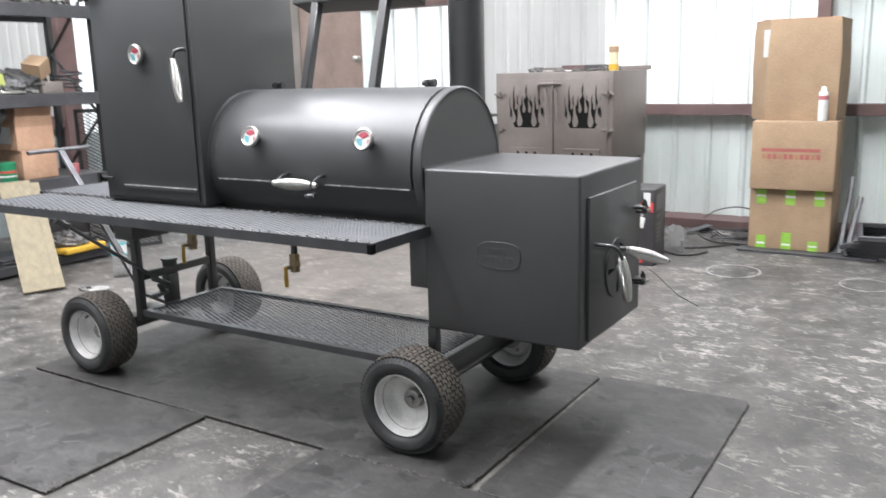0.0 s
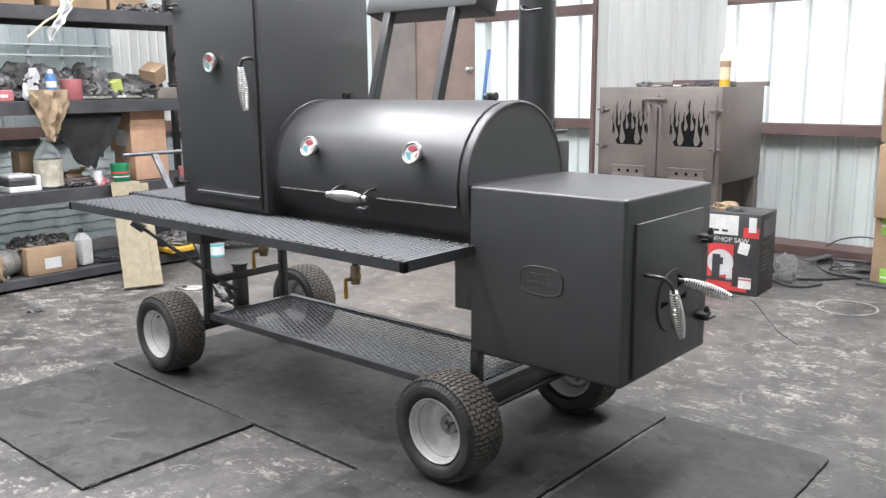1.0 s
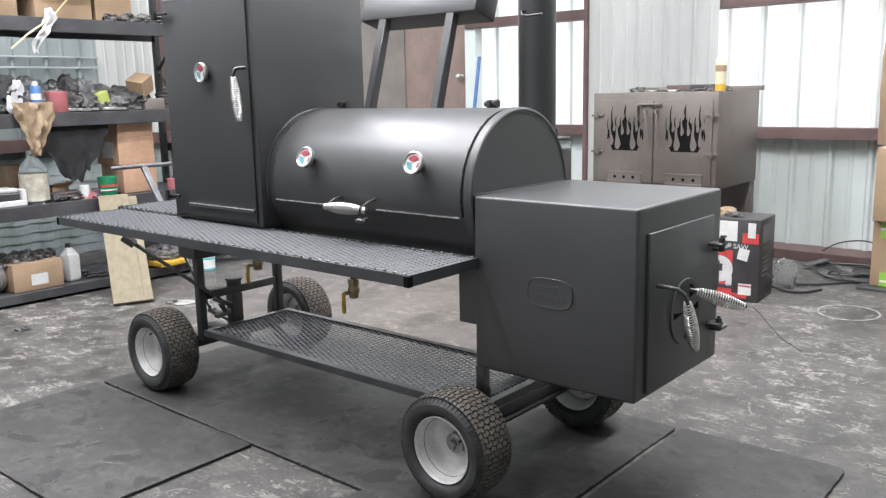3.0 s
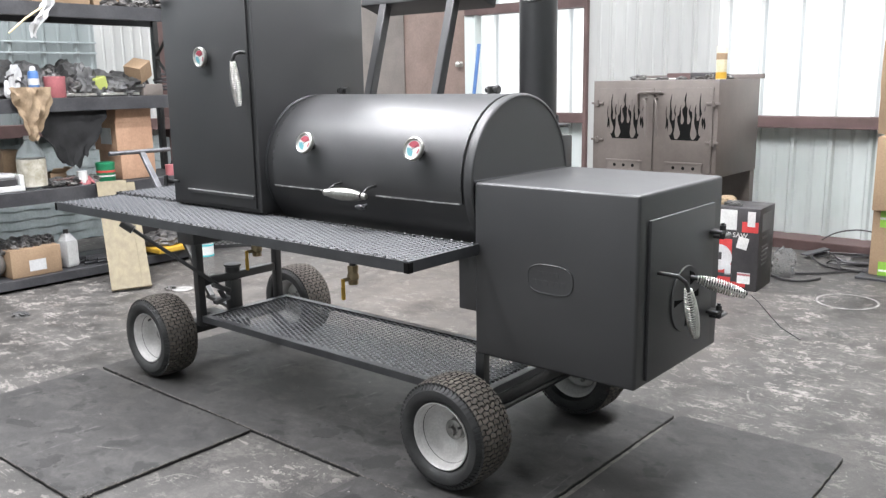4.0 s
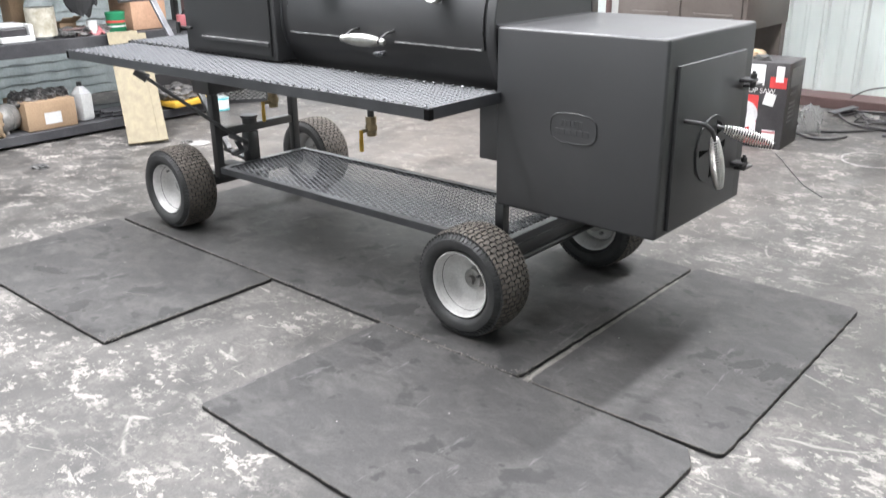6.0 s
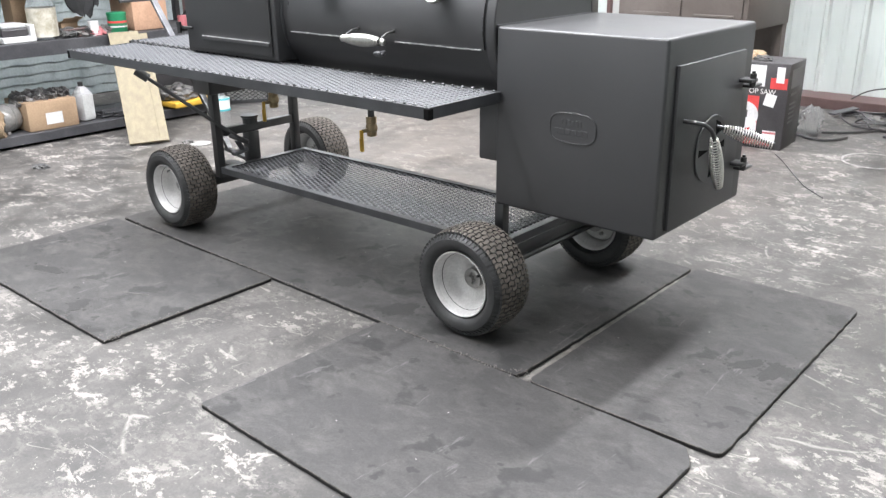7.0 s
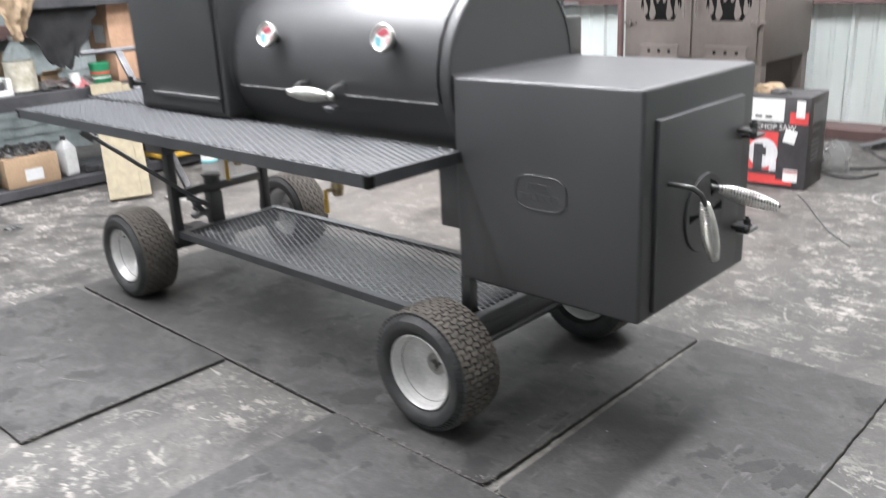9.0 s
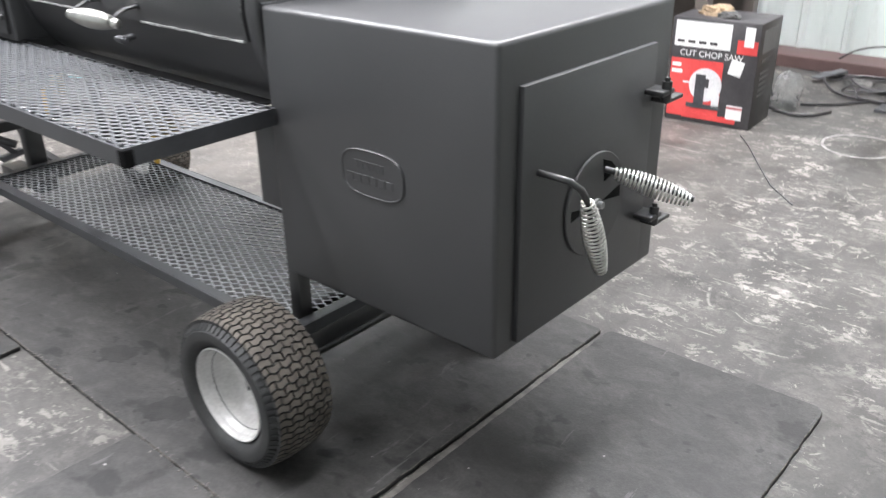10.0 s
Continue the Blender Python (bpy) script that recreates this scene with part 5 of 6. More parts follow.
    for x in (x0 + 0.04, x1 - 0.04):
        for y in (y0 + 0.05, y1 - 0.05):
            bm = shape()
            box(bm, (x - 0.035, y - 0.04, 0), (x + 0.035, y + 0.04, z0 + 0.002), 0.003)
            part("leg", bm, STOVE, t)
    bm = shape()
    box(bm, (x0 + 0.08, y1 - 0.05, 0.1), (x1 - 0.08, y1 - 0.03, z0 - 0.002))
    part("back_shield", bm, STOVE, t)
    return z1


TOP = stove_cabinet()


def spray_can(x, y, z, r, h, body, cap, label, band=None):
    t = thing("spray_can", (x, y, z), label, "spray can")
    m = Matrix.Translation((x, y, z))
    bm = shape()
    lathe(bm, [(0, 0), (r * 0.94, 0), (r, 0.004), (r, h * 0.8), (r * 0.85, h * 0.85), (r * 0.6, h * 0.87), (0, h * 0.87)], 24, m)
    part("can", bm, body, t, smooth=40)
    bm = shape()
    lathe(bm, [(0, h * 0.868), (r * 0.58, h * 0.868), (r * 0.56, h * 0.95), (r * 0.4, h), (0, h)], 16, m)
    part("nozzle", bm, cap, t, smooth=40)
    if band:
        for b0, b1, mat in band:
            bm = shape()
            lathe(bm, [(r * 0.9, h * b0), (r + 0.0012, h * b0), (r + 0.0012, h * b1), (r * 0.9, h * b1)], 24, m)
            part("printed_band", bm, mat, t, smooth=40)
    return t


def crumple(name, centre, size, mat, label, category, seed, group="", flat=0.5, rough=0.35):
    """A crumpled lump of cloth, paper or scrap that rests on its base."""
    bm = shape()
    bmesh.ops.create_icosphere(bm, subdivisions=4, radius=1.0)
    for v in bm.verts:
        d = v.co.normalized()
        fold = noise.noise(d * 4.2 + Vector((0, seed, 0)))
        k = 1 + 0.7 * rough * noise.noise(d * 1.7 + Vector((seed, 0, 0))) + 0.5 * rough * (0.3 - abs(fold)) + 0.45 * rough * (0.22 - abs(noise.noise(d * 8.5 + Vector((seed, 0, 3))))) + 0.16 * rough * noise.noise(d * 15 + Vector((0, 0, seed)))
        p = d * k
        p.z = max(p.z, -flat)
        v.co = Vector((centre[0] + p.x * size[0], centre[1] + p.y * size[1], centre[2] + (p.z + flat) * size[2]))
    return solo(name, bm, mat, label, category, group, smooth=38, base=centre)


def carton(x0, x1, y0, y1, z0, z1, label, mat=None, turn=0.0, flaps=None, tape=None, group="", bulge=0.0):
    """A cardboard box with flap seams; flaps: open lid flaps standing up or out."""
    mid = Vector(((x0 + x1) / 2, (y0 + y1) / 2, z0))
    t = thing("carton", mid, label, "cardboard box", group)
    m = Matrix.Translation(mid) @ Matrix.Rotation(radians(turn), 4, "Z") @ Matrix.Translation(-mid)
    mat = mat or CARDBOARD
    bm = shape()
    if flaps:
        box(bm, (x0, y0, z0), (x1, y1, z1))
        top = max(bm.faces, key=lambda f: f.calc_center_median().z)
        bmesh.ops.inset_region(bm, faces=[top], thickness=0.005)
        bmesh.ops.translate(bm, verts=top.verts, vec=(0, 0, 0.008 - (z1 - z0)))
        bmesh.ops.transform(bm, matrix=m, verts=list(bm.verts))
    else:
        vs = box(bm, (x0, y0, z0), (x1, y1, z1), 0.006, 0, None, 2)
        bmesh.ops.transform(bm, matrix=m, verts=list(bm.verts))
    part("box_body", bm, mat, t, smooth=40)
    if flaps:
        for side, tilt in flaps:
            bm = shape()
            d = (y1 - y0) * 0.5 if side in "ns" else (x1 - x0) * 0.5
            if side in "ns":
                edge, ln = (y0 if side == "s" else y1), x1 - x0
                mm = Matrix.Translation(((x0 + x1) / 2, edge, z1)) @ Matrix.Rotation(radians(tilt if side == "s" else -tilt), 4, "X")
                box(bm, (-ln / 2 + 0.004, -0.002, 0), (ln / 2 - 0.004, 0.002, d), 0.0008, 0, m @ mm)
            else:
                edge, ln = (x0 if side == "w" else x1), y1 - y0
                mm = Matrix.Translation((edge, (y0 + y1) / 2, z1)) @ Matrix.Rotation(radians(-tilt if side == "w" else tilt), 4, "Y")
                box(bm, (-0.002, -ln / 2 + 0.004, 0), (0.002, ln / 2 - 0.004, d), 0.0008, 0, m @ mm)
            part("flap", bm, mat, t, "bent cardboard flap")
    else:
        bm = shape()
        box(bm, (x0 + 0.004, (y0 + y1) / 2 - 0.002, z1 - 0.0005), (x1 - 0.004, (y0 + y1) / 2 + 0.002, z1 + 0.001), 0, 0, m)
        part("lid_seam", bm, CARD_DARK, t)
    return t, m


def patch(parent, m, lo, hi, mat, name="printed_patch", label=""):
    bm = shape()
    box(bm, lo, hi, 0, 0, m)
    return part(name, bm, mat, parent, label)


# things on the stove
spray_can(-1.212, 3.55, TOP, 0.036, 0.27, CAN_PRINT, WHITE, "tall pale yellow spray can with orange print on the stove", ((0.02, 0.18, YELLOW), (0.5, 0.66, CARDBOARD)))
random.seed(5)
for k in range(9):
    x, y = -2.0 + 0.095 * k + random.uniform(-0.02, 0.02), 3.6 + random.uniform(0, 0.35)
    if k in (1, 2):
        bm = shape()
        box(bm, (-0.11, -0.03, 0.0), (0.11, 0.03, 0.012), 0.004, 0, pose(x, y, TOP + 0.001, 0, 0, random.uniform(-25, 25)))
        solo("steel_offcut", bm, CHROME, "bright flat steel offcut lying on the stove", "metal scrap", "scraps on the stove", base=(x, y, TOP))
    elif k == 5:
        bm = shape()
        box(bm, (-0.1, -0.04, 0.0), (0.1, 0.04, 0.05), 0.008, 0, pose(x, y + 0.1, TOP + 0.001, 0, 0, 14))
        solo("tool_case", bm, BLACK_CARD, "small dark tool case on the stove", "tool case", base=(x, y + 0.1, TOP))
    else:
        crumple("metal_scrap", (x, y, TOP), (random.uniform(0.03, 0.07), 0.04, random.uniform(0.012, 0.028)), DEBRIS, "small dark scrap of metal on the stove", "metal scrap", k, "scraps on the stove", 0.4, 0.8)
bm = shape()
box(bm, (-1.86, 4.06, TOP + 0.001), (-1.50, 4.12, TOP + 0.05), 0.004)
solo("steel_bar", bm, PRIMER, "short red-brown steel bar across the stove", "steel bar", base=(-1.7, 4.1, TOP))

# ---- chop saw carton ----
def saw_carton():
    x0, x1, y0, y1, h = -1.24, -0.765, 3.22, 3.56, 0.562
    mid = Vector((x1, y0, 0))
    m = Matrix.Translation(mid) @ Matrix.Rotation(radians(4), 4, "Z") @ Matrix.Translation(-mid)
    t = thing("saw_carton", (mid.x - 0.24, mid.y + 0.17, 0), "black and red printed power saw carton on the floor", "cardboard box")
    bm = shape()
    box(bm, (x0, y0, 0.001), (x1, y1, h), 0.006, 0, m)
    part("box_body", bm, BLACK_CARD, t, smooth=40)
    f = y0 - 0.0015
    def on_front(name, a, b, c, d, mat, lift=0.0, label=""):
        return patch(t, m, (x0 + a, f - 0.0012 - lift, c), (x0 + b, f + 0.0005 - lift, d), mat, name, label)
    on_front("red_panel", 0.012, 0.30, 0.03, 0.345, RED, 0, "red printed panel")
    on_front("red_corner", 0.36, 0.466, 0.40, 0.47, RED)
    on_front("red_strip", 0.10, 0.40, 0.025, 0.055, RED, 0.0008)
    on_front("white_label", 0.02, 0.325, 0.41, 0.545, LABEL, 0.0004, "white paper label")
    on_front("white_label", 0.395, 0.445, 0.44, 0.54, LABEL, 0.002, "white paper label")
    patch(t, m @ Matrix.Translation((x0 + 0.37, f - 0.003, 0.325)) @ Matrix.Rotation(radians(12), 4, "Y"), (-0.035, -0.001, -0.04), (0.035, 0.001, 0.04), LABEL, "white_sticker", "white paper sticker")
    on_front("white_sticker", 0.345, 0.43, 0.05, 0.125, LABEL, 0.003, "white paper sticker")
    on_front("pink_bar", 0.345, 0.43, 0.105, 0.118, PINK, 0.0042)
    for k in range(4):
        on_front("printed_bar", 0.035 + k * 0.06, 0.075 + k * 0.06, 0.43, 0.445, BLACK_CARD, 0.0016)
    bm = shape()
    lathe(bm, [(0, 0), (0.09, 0), (0.09, 0.0015), (0, 0.0015)], 40, m @ Matrix.Translation((x0 + 0.215, f - 0.0016, 0.215)) @ ALONG_Y)
    part("saw_picture", bm, GREY_DISC, t, "printed picture of a saw disc")
    for a, b, c, d, mt in ((0.16, 0.215, 0.10, 0.27, SHELF_STEEL), (0.12, 0.31, 0.085, 0.11, SHELF_STEEL), (0.20, 0.235, 0.2, 0.25, BLACK_CARD), (0.26, 0.30, 0.10, 0.17, GREY_DISC), (0.09, 0.16, 0.215, 0.225, GREY_DISC)):
        on_front("saw_picture", a, b, c, d, mt, 0.003)
    for k, (dz, w) in enumerate(((0.30, 0.05), (0.265, 0.06))):
        on_front("printed_bar", 0.02, 0.02 + w, dz, dz + 0.02, LABEL, 0.001)
    txt = bpy.data.curves.new("saw_title", "FONT")
    txt.body, txt.size, txt.extrude = "CUT CHOP SAW", 0.046, 0.0004
    txt.materials.append(LABEL)
    o = new("saw_title", txt)
    o.parent = t
    WHERE[o] = WHERE[t]
    o.matrix_local = Matrix.Translation(-WHERE[t]) @ m @ Matrix.Translation((x0 + 0.055, f - 0.0022, 0.362)) @ Matrix.Rotation(radians(90), 4, "X")
    tagged(o, "white printed title")
    r = x1 + 0.0015
    for y, z, w, hh, mt in ((0.05, 0.40, 0.22, 0.12, FAINT), (0.06, 0.35, 0.18, 0.018, GREY_FILM), (0.06, 0.29, 0.14, 0.012, FAINT), (0.06, 0.26, 0.16, 0.012, FAINT), (0.06, 0.23, 0.12, 0.012, FAINT), (0.06, 0.20, 0.15, 0.012, FAINT), (0.06, 0.17, 0.13, 0.012, FAINT)):
        patch(t, m, (r - 0.001, y0 + y, z), (r + 0.001, y0 + y + w, z + hh), mt, "printed_bar")
    return h


SAW_H = saw_carton()
crumple("brown_rag", (-1.08, 3.36, SAW_H), (0.10, 0.07, 0.035), PAPER, "crumpled tan work glove or rag on the saw carton", "rag", 3, flat=0.4, rough=0.6)
crumple("grey_rag", (-0.98, 3.30, SAW_H), (0.06, 0.045, 0.022), RUG, "small grey rag on the saw carton", "rag", 8, flat=0.4, rough=0.6)

# ---- cartons stacked by the wall ----
bm = shape()
box(bm, (-0.36, 4.02, 0.0), (0.62, 4.75, 0.018), 0.003)
solo("steel_sheet", bm, SHELF_STEEL, "dark steel sheet lying on the floor under cartons", "steel sheet", base=(0.1, 4.4, 0))
t, m = carton(-0.30, 0.285, 4.13, 4.62, 0.0185, 0.488, "brown carton with green tape strips at the bottom of a stack", group="stacked cartons")
for x in (-0.215, -0.005, 0.20):
    patch(t, m, (x - 0.035, 4.1275, 0.365), (x + 0.035, 4.129, 0.488), GREEN, "green_tape", "strip of green printed tape")
    patch(t, m, (x - 0.035, 4.13, 0.4885), (x + 0.035, 4.3, 0.49), GREEN, "green_tape", "strip of green printed tape")
    patch(t, m, (x - 0.035, 4.1262, 0.42), (x + 0.035, 4.1272, 0.436), LABEL, "tape_print")
for x, h in ((-0.205, 0.10), (-0.02, 0.13), (0.17, 0.075)):
    patch(t, m, (x - 0.035, 4.1275, 0.02), (x + 0.035, 4.129, 0.02 + h), GREEN, "green_tape", "strip of green printed tape")
    patch(t, m, (x - 0.03, 4.1262, 0.05), (x + 0.03, 4.1272, 0.064), LABEL, "tape_print")
t, m = carton(-0.30, 0.29, 4.06, 4.58, 0.4905, 1.0, "brown carton with red and black print in the stack", turn=1.5, group="stacked cartons")
patch(t, m, (-0.225, 4.0575, 0.775), (0.185, 4.0592, 0.80), INK, "printed_bar", "red printed band")
for k in range(11):
    patch(t, m, (-0.22 + k * 0.038, 4.0575, 0.72), (-0.22 + k * 0.038 + 0.029, 4.0592, 0.757), INK if k % 3 else CARD_DARK, "printed_bar")
t = thing("carton", (-0.02, 4.45, 1.002), "large bulging brown carton with dented edges on top of a stack", "cardboard box", "stacked cartons")
bm = shape()
pts = [(-0.365, 4.36), (-0.225, 4.17), (0.262, 4.19), (0.27, 4.68), (-0.32, 4.72)]
slab(bm, pts, 1.002, 1.74)
bmesh.ops.subdivide_edges(bm, edges=bm.edges, cuts=5, use_grid_fill=True)
for v in bm.verts:
    s = (v.co.z - 1.002) / 0.738
    bow = math.sin(math.pi * min(max(s, 0), 1))
    v.co.x += (0.012 * bow) * (1 if v.co.x > -0.05 else -0.4) + 0.006 * noise.noise(v.co * 6)
    v.co.y += -0.02 * bow * (1 if v.co.y < 4.4 else -1) + 0.006 * noise.noise(v.co * 5)
bmesh.ops.recalc_face_normals(bm, faces=bm.faces)
part("box_body", bm, CARDBOARD, t, smooth=30)
bm = shape()
box(bm, (-0.29, 4.22, 1.741), (0.25, 4.66, 1.746), 0.001)
part("lid_flap", bm, CARD_DARK, t)
patch(t, Matrix.Translation((-0.235, 4.195, 0)) @ Matrix.Rotation(radians(-52), 4, "Z"), (-0.035, -0.02, 1.47), (0.035, -0.006, 1.67), LABEL, "white_label", "white paper label")
spray_can(0.185, 4.098, 1.0015, 0.033, 0.25, WHITE, WHITE, "white spray can with a red band standing on a carton", ((0.05, 0.5, LABEL), (0.62, 0.74, PINK)))

# ---- stacked black steel frames beside the cartons ----
def steel_frame(x, y, z, w, d, turn, lean=None):
    bm = shape()
    m = Matrix.Translation((x, y, z)) @ Matrix.Rotation(radians(turn), 4, "Z")
    if lean:
        m = m @ Matrix.Rotation(radians(lean), 4, "X")
    b = 0.035
    for lo, hi in (((-w / 2, -d / 2, 0), (w / 2, -d / 2 + b, b)), ((-w / 2, d / 2 - b, 0), (w / 2, d / 2, b)), ((-w / 2, -d / 2 + b, 0), (-w / 2 + b, d / 2 - b, b)), ((w / 2 - b, -d / 2 + b, 0), (w / 2, d / 2 - b, b))):
        box(bm, lo, hi, 0.003, 0, m, 1)
    return solo("welded_rack", bm, SHELF_STEEL, "welded black steel rack lying in a stack", "steel rack", "stacked steel frames", base=(x, y, 0))


for k in range(5):
    steel_frame(0.85 + 0.015 * k, 4.35 - 0.02 * k, 0.0185 + 0.037 * k if k == 0 else 0.019 + 0.0365 * k, 0.9, 0.6, 3 * k - 6)
crumple("orange_rag", (0.75, 4.25, 0.205), (0.09, 0.07, 0.05), PAPER, "orange-brown rag on stacked steel frames", "rag", 12, flat=0.4, rough=0.5)
for x, y, h, dx in ((0.36, 4.12, 0.56, 0.03), (0.41, 4.05, 0.42, 0.05)):
    bm = shape()
    beam(bm, (x, y, 0.019), (x + dx, y + 0.3, h), 0.03, 0.03)
    solo("steel_tube", bm, SHELF_STEEL, "black square steel tube leaning beside cartons", "steel tube", "leaning steel tubes", base=(x, y, 0))
bm = shape()
beam(bm, (0.37, 4.0, 0.10), (1.3, 4.35, 0.31), 0.035, 0.035)
solo("steel_tube", bm, SHELF_STEEL, "black square steel tube lying across stacked frames", "steel tube", "leaning steel tubes", base=(0.4, 4.0, 0))

# ---- hoses and small things on the floor near the wall ----
random.seed(9)
for k in range(2):
    bm = shape()
    pts = []
    cx, cy = (-0.45, -0.3)[k], (4.62, 4.3)[k]
    rx, ry = (0.33, 0.3)[k], (0.16, 0.13)[k]
    for i in range(58):
        a = 2 * math.pi * i / 40
        pts.append((cx + rx * math.cos(a) * (1 + 0.12 * math.sin(i * 0.7 + k)), cy + ry * math.sin(a) * (1 + 0.1 * math.cos(i * 0.5 + k)), 0.01 + 0.004 * k + 0.012 * (i / 40) + 0.05 * max(0, math.sin(i * 0.31 + k)) ** 6))
    pipe(bm, pts, 0.0065, 6)
    solo("air_hose", bm, BLACK_CARD, "loose black hose coiled on the floor by the wall", "hose", "hoses by the wall", smooth=60, base=(cx, cy, 0))
for pts, r in (([(-0.9, 4.9, 0.03), (-0.82, 4.93, 0.12), (-0.66, 4.94, 0.2), (-0.42, 4.93, 0.2), (-0.28, 4.9, 0.1), (-0.32, 4.82, 0.04), (-0.5, 4.72, 0.012), (-0.75, 4.6, 0.01)], 0.006),
               ([(-0.8, 4.5, 0.06), (-0.74, 4.32, 0.012), (-0.5, 4.16, 0.01), (-0.2, 4.22, 0.01), (0.0, 4.1, 0.01)], 0.008),
               ([(-0.88, 3.72, 0.03), (-0.8, 3.66, 0.012), (-0.645, 3.63, 0.01), (-0.56, 3.74, 0.01), (-0.52, 3.92, 0.012)], 0.009),
               ([(-0.76, 3.88, 0.012), (-0.62, 3.95, 0.01), (-0.5, 4.1, 0.01), (-0.38, 4.28, 0.012), (-0.2, 4.3, 0.012)], 0.008)):
    bm = shape()
    fine = []
    for a, b in zip(pts, pts[1:]):
        fine += [Vector(a).lerp(Vector(b), k / 4) for k in range(4)]
    fine = [sum((fine[min(max(i + q, 0), len(fine) - 1)] for q in range(-3, 4)), Vector()) / 7 for i in range(len(fine))]
    pipe(bm, fine, r, 6)
    solo("air_hose", bm, BLACK_CARD, "black hose lying in loops by the wall", "hose", "hoses by the wall", smooth=60, base=pts[0])
for k, (x, y, s) in enumerate(((-0.62, 4.62, 0.06), (-0.42, 4.48, 0.05), (-0.8, 4.75, 0.06))):
    crumple("dark_scrap", (x, y, 0.0), (s * 1.5, s, 0.02), (DEBRIS, BLACK_CARD, GREY_FILM)[k % 3], "flat dark scrap among hoses on the floor", "scrap", 210 + k, "scraps by the wall", 0.4, 0.7)
bm = shape()
pts = [(-0.76, 3.12, 0.003), (-0.66, 2.98, 0.003), (-0.5, 2.72, 0.003), (-0.36, 2.5, 0.003), (-0.2, 2.33, 0.003)]
pipe(bm, pts, 0.003, 6)
solo("thin_cable", bm, FRAME_GREY, "thin dark grey wire lying on the concrete floor", "cable", smooth=60, base=(-0.5, 2.7, 0))
crumple("plastic_bag", (-0.80, 3.84, 0.0), (0.08, 0.1, 0.12), CLEAR, "crumpled clear plastic bag on the floor", "plastic bag", 21, flat=0.6, rough=0.5)
bm = shape()
beam(bm, (-0.86, 4.5, 0.03), (-0.74, 4.7, 0.06), 0.07, 0.012)
solo("steel_offcut", bm, GREY_STEEL, "pale flat steel offcut among hoses", "metal scrap", base=(-0.8, 4.6, 0))


def chalk_ring(x, y, rx, ry, label):
    bm = shape()
    n = 48
    rows = []
    for r, z in ((0.93, 0.0005), (0.93, 0.002), (1.0, 0.002), (1.0, 0.0005)):
        rows.append([bm.verts.new((x + rx * (r + 0.02 * noise.noise(Vector((math.cos(2 * math.pi * k / n) * 2, math.sin(2 * math.pi * k / n) * 2, r)))) * math.cos(2 * math.pi * k / n), y + ry * r * math.sin(2 * math.pi * k / n), z)) for k in range(n)])
    for a, b in zip(rows, rows[1:] + rows[:1]):
        for k in range(n):
            bm.faces.new((a[k], a[(k + 1) % n], b[(k + 1) % n], b[k]))
    bmesh.ops.recalc_face_normals(bm, faces=bm.faces)
    solo("floor_ring", bm, CHALK, label, "floor mark", "pale rings on the floor", base=(x, y, 0))


chalk_ring(-0.225, 3.33, 0.185, 0.2, "pale worn ring mark on the concrete floor")
chalk_ring(0.62, 3.3, 0.16, 0.17, "pale worn ring mark on the concrete floor")

# ---- blue stick by the door ----
bm = shape()
rod(bm, (-4.40, 4.6, 0.0), (-4.385, 4.9, 1.79), 0.02)
solo("blue_pole", bm, BLUE, "blue pole leaning on the wall by the door", "pole", smooth=50, base=(-4.4, 4.6, 0))

# ---- shelving with clutter ----
SX0, SX1, SH0, SH1 = -5.5, -4.88, -1.6, 1.76
LEVELS = (0.085, 0.70, 1.34, 2.0)
rack = thing("shelving_unit", ((SX0 + SX1) / 2, (SH0 + SH1) / 2, 0), "long dark grey steel shelving unit crowded with clutter", "shelf")
for z in LEVELS:
    bm = shape()
    box(bm, (SX0, SH0, z - 0.02), (SX1, SH1, z), 0.002)
    sf = part("shelf_board", bm, SHELF_STEEL, rack)
    for x in (SX0, SX1):
        bm = shape()
        box(bm, (x - 0.02, SH0, max(0.022, z - 0.095)), (x + 0.022, SH1, z + 0.002), 0.003)
        part("shelf_beam", bm, SHELF_STEEL, sf, "dark grey box beam")
for x in (SX0, SX1 - 0.05):
    for y in (SH0 - 0.04, SH1 + 0.0):
        bm = shape()
        box(bm, (x, y, 0), (x + 0.05, y + 0.045, 2.7), 0.002)
        up = part("upright", bm, BLACK_FRAME, rack, "black slotted steel upright")
for k in range(5):
    bm = shape()
    a, b = 0.15 + 0.5 * k, 0.65 + 0.5 * k
    beam(bm, (SX0 + 0.03, SH1 + 0.02, a if k % 2 else b), (SX1 - 0.03, SH1 + 0.02, b if k % 2 else a), 0.03, 0.006, 0.001)
    part("brace", bm, BLACK_FRAME, rack)


def jug(x, y, z, r, h, mat, label, band=None, name="plastic_jug"):
    t = thing(name, (x, y, z), label, "bottle")
    m = Matrix.Translation((x, y, z))
    bm = shape()
    lathe(bm, [(0, 0), (r * 0.9, 0), (r, 0.012), (r, h * 0.6), (r * 0.85, h * 0.72), (r * 0.42, h * 0.86), (r * 0.3, h * 0.9), (r * 0.3, h * 0.95), (0, h * 0.95)], 24, m)
    part("bottle_body", bm, mat, t, smooth=50)
    bm = shape()
    lathe(bm, [(0, h * 0.945), (r * 0.36, h * 0.945), (r * 0.36, h), (0, h)], 16, m)
    part("cap", bm, WHITE, t, smooth=40)
    if band:
        b0, b1, bmat = band
        bm = shape()
        lathe(bm, [(r * 0.96, h * b0), (r + 0.0015, h * b0), (r + 0.0015, h * b1), (r * 0.96, h * b1)], 24, m)
        part("label_band", bm, bmat, t, smooth=40)
    return t


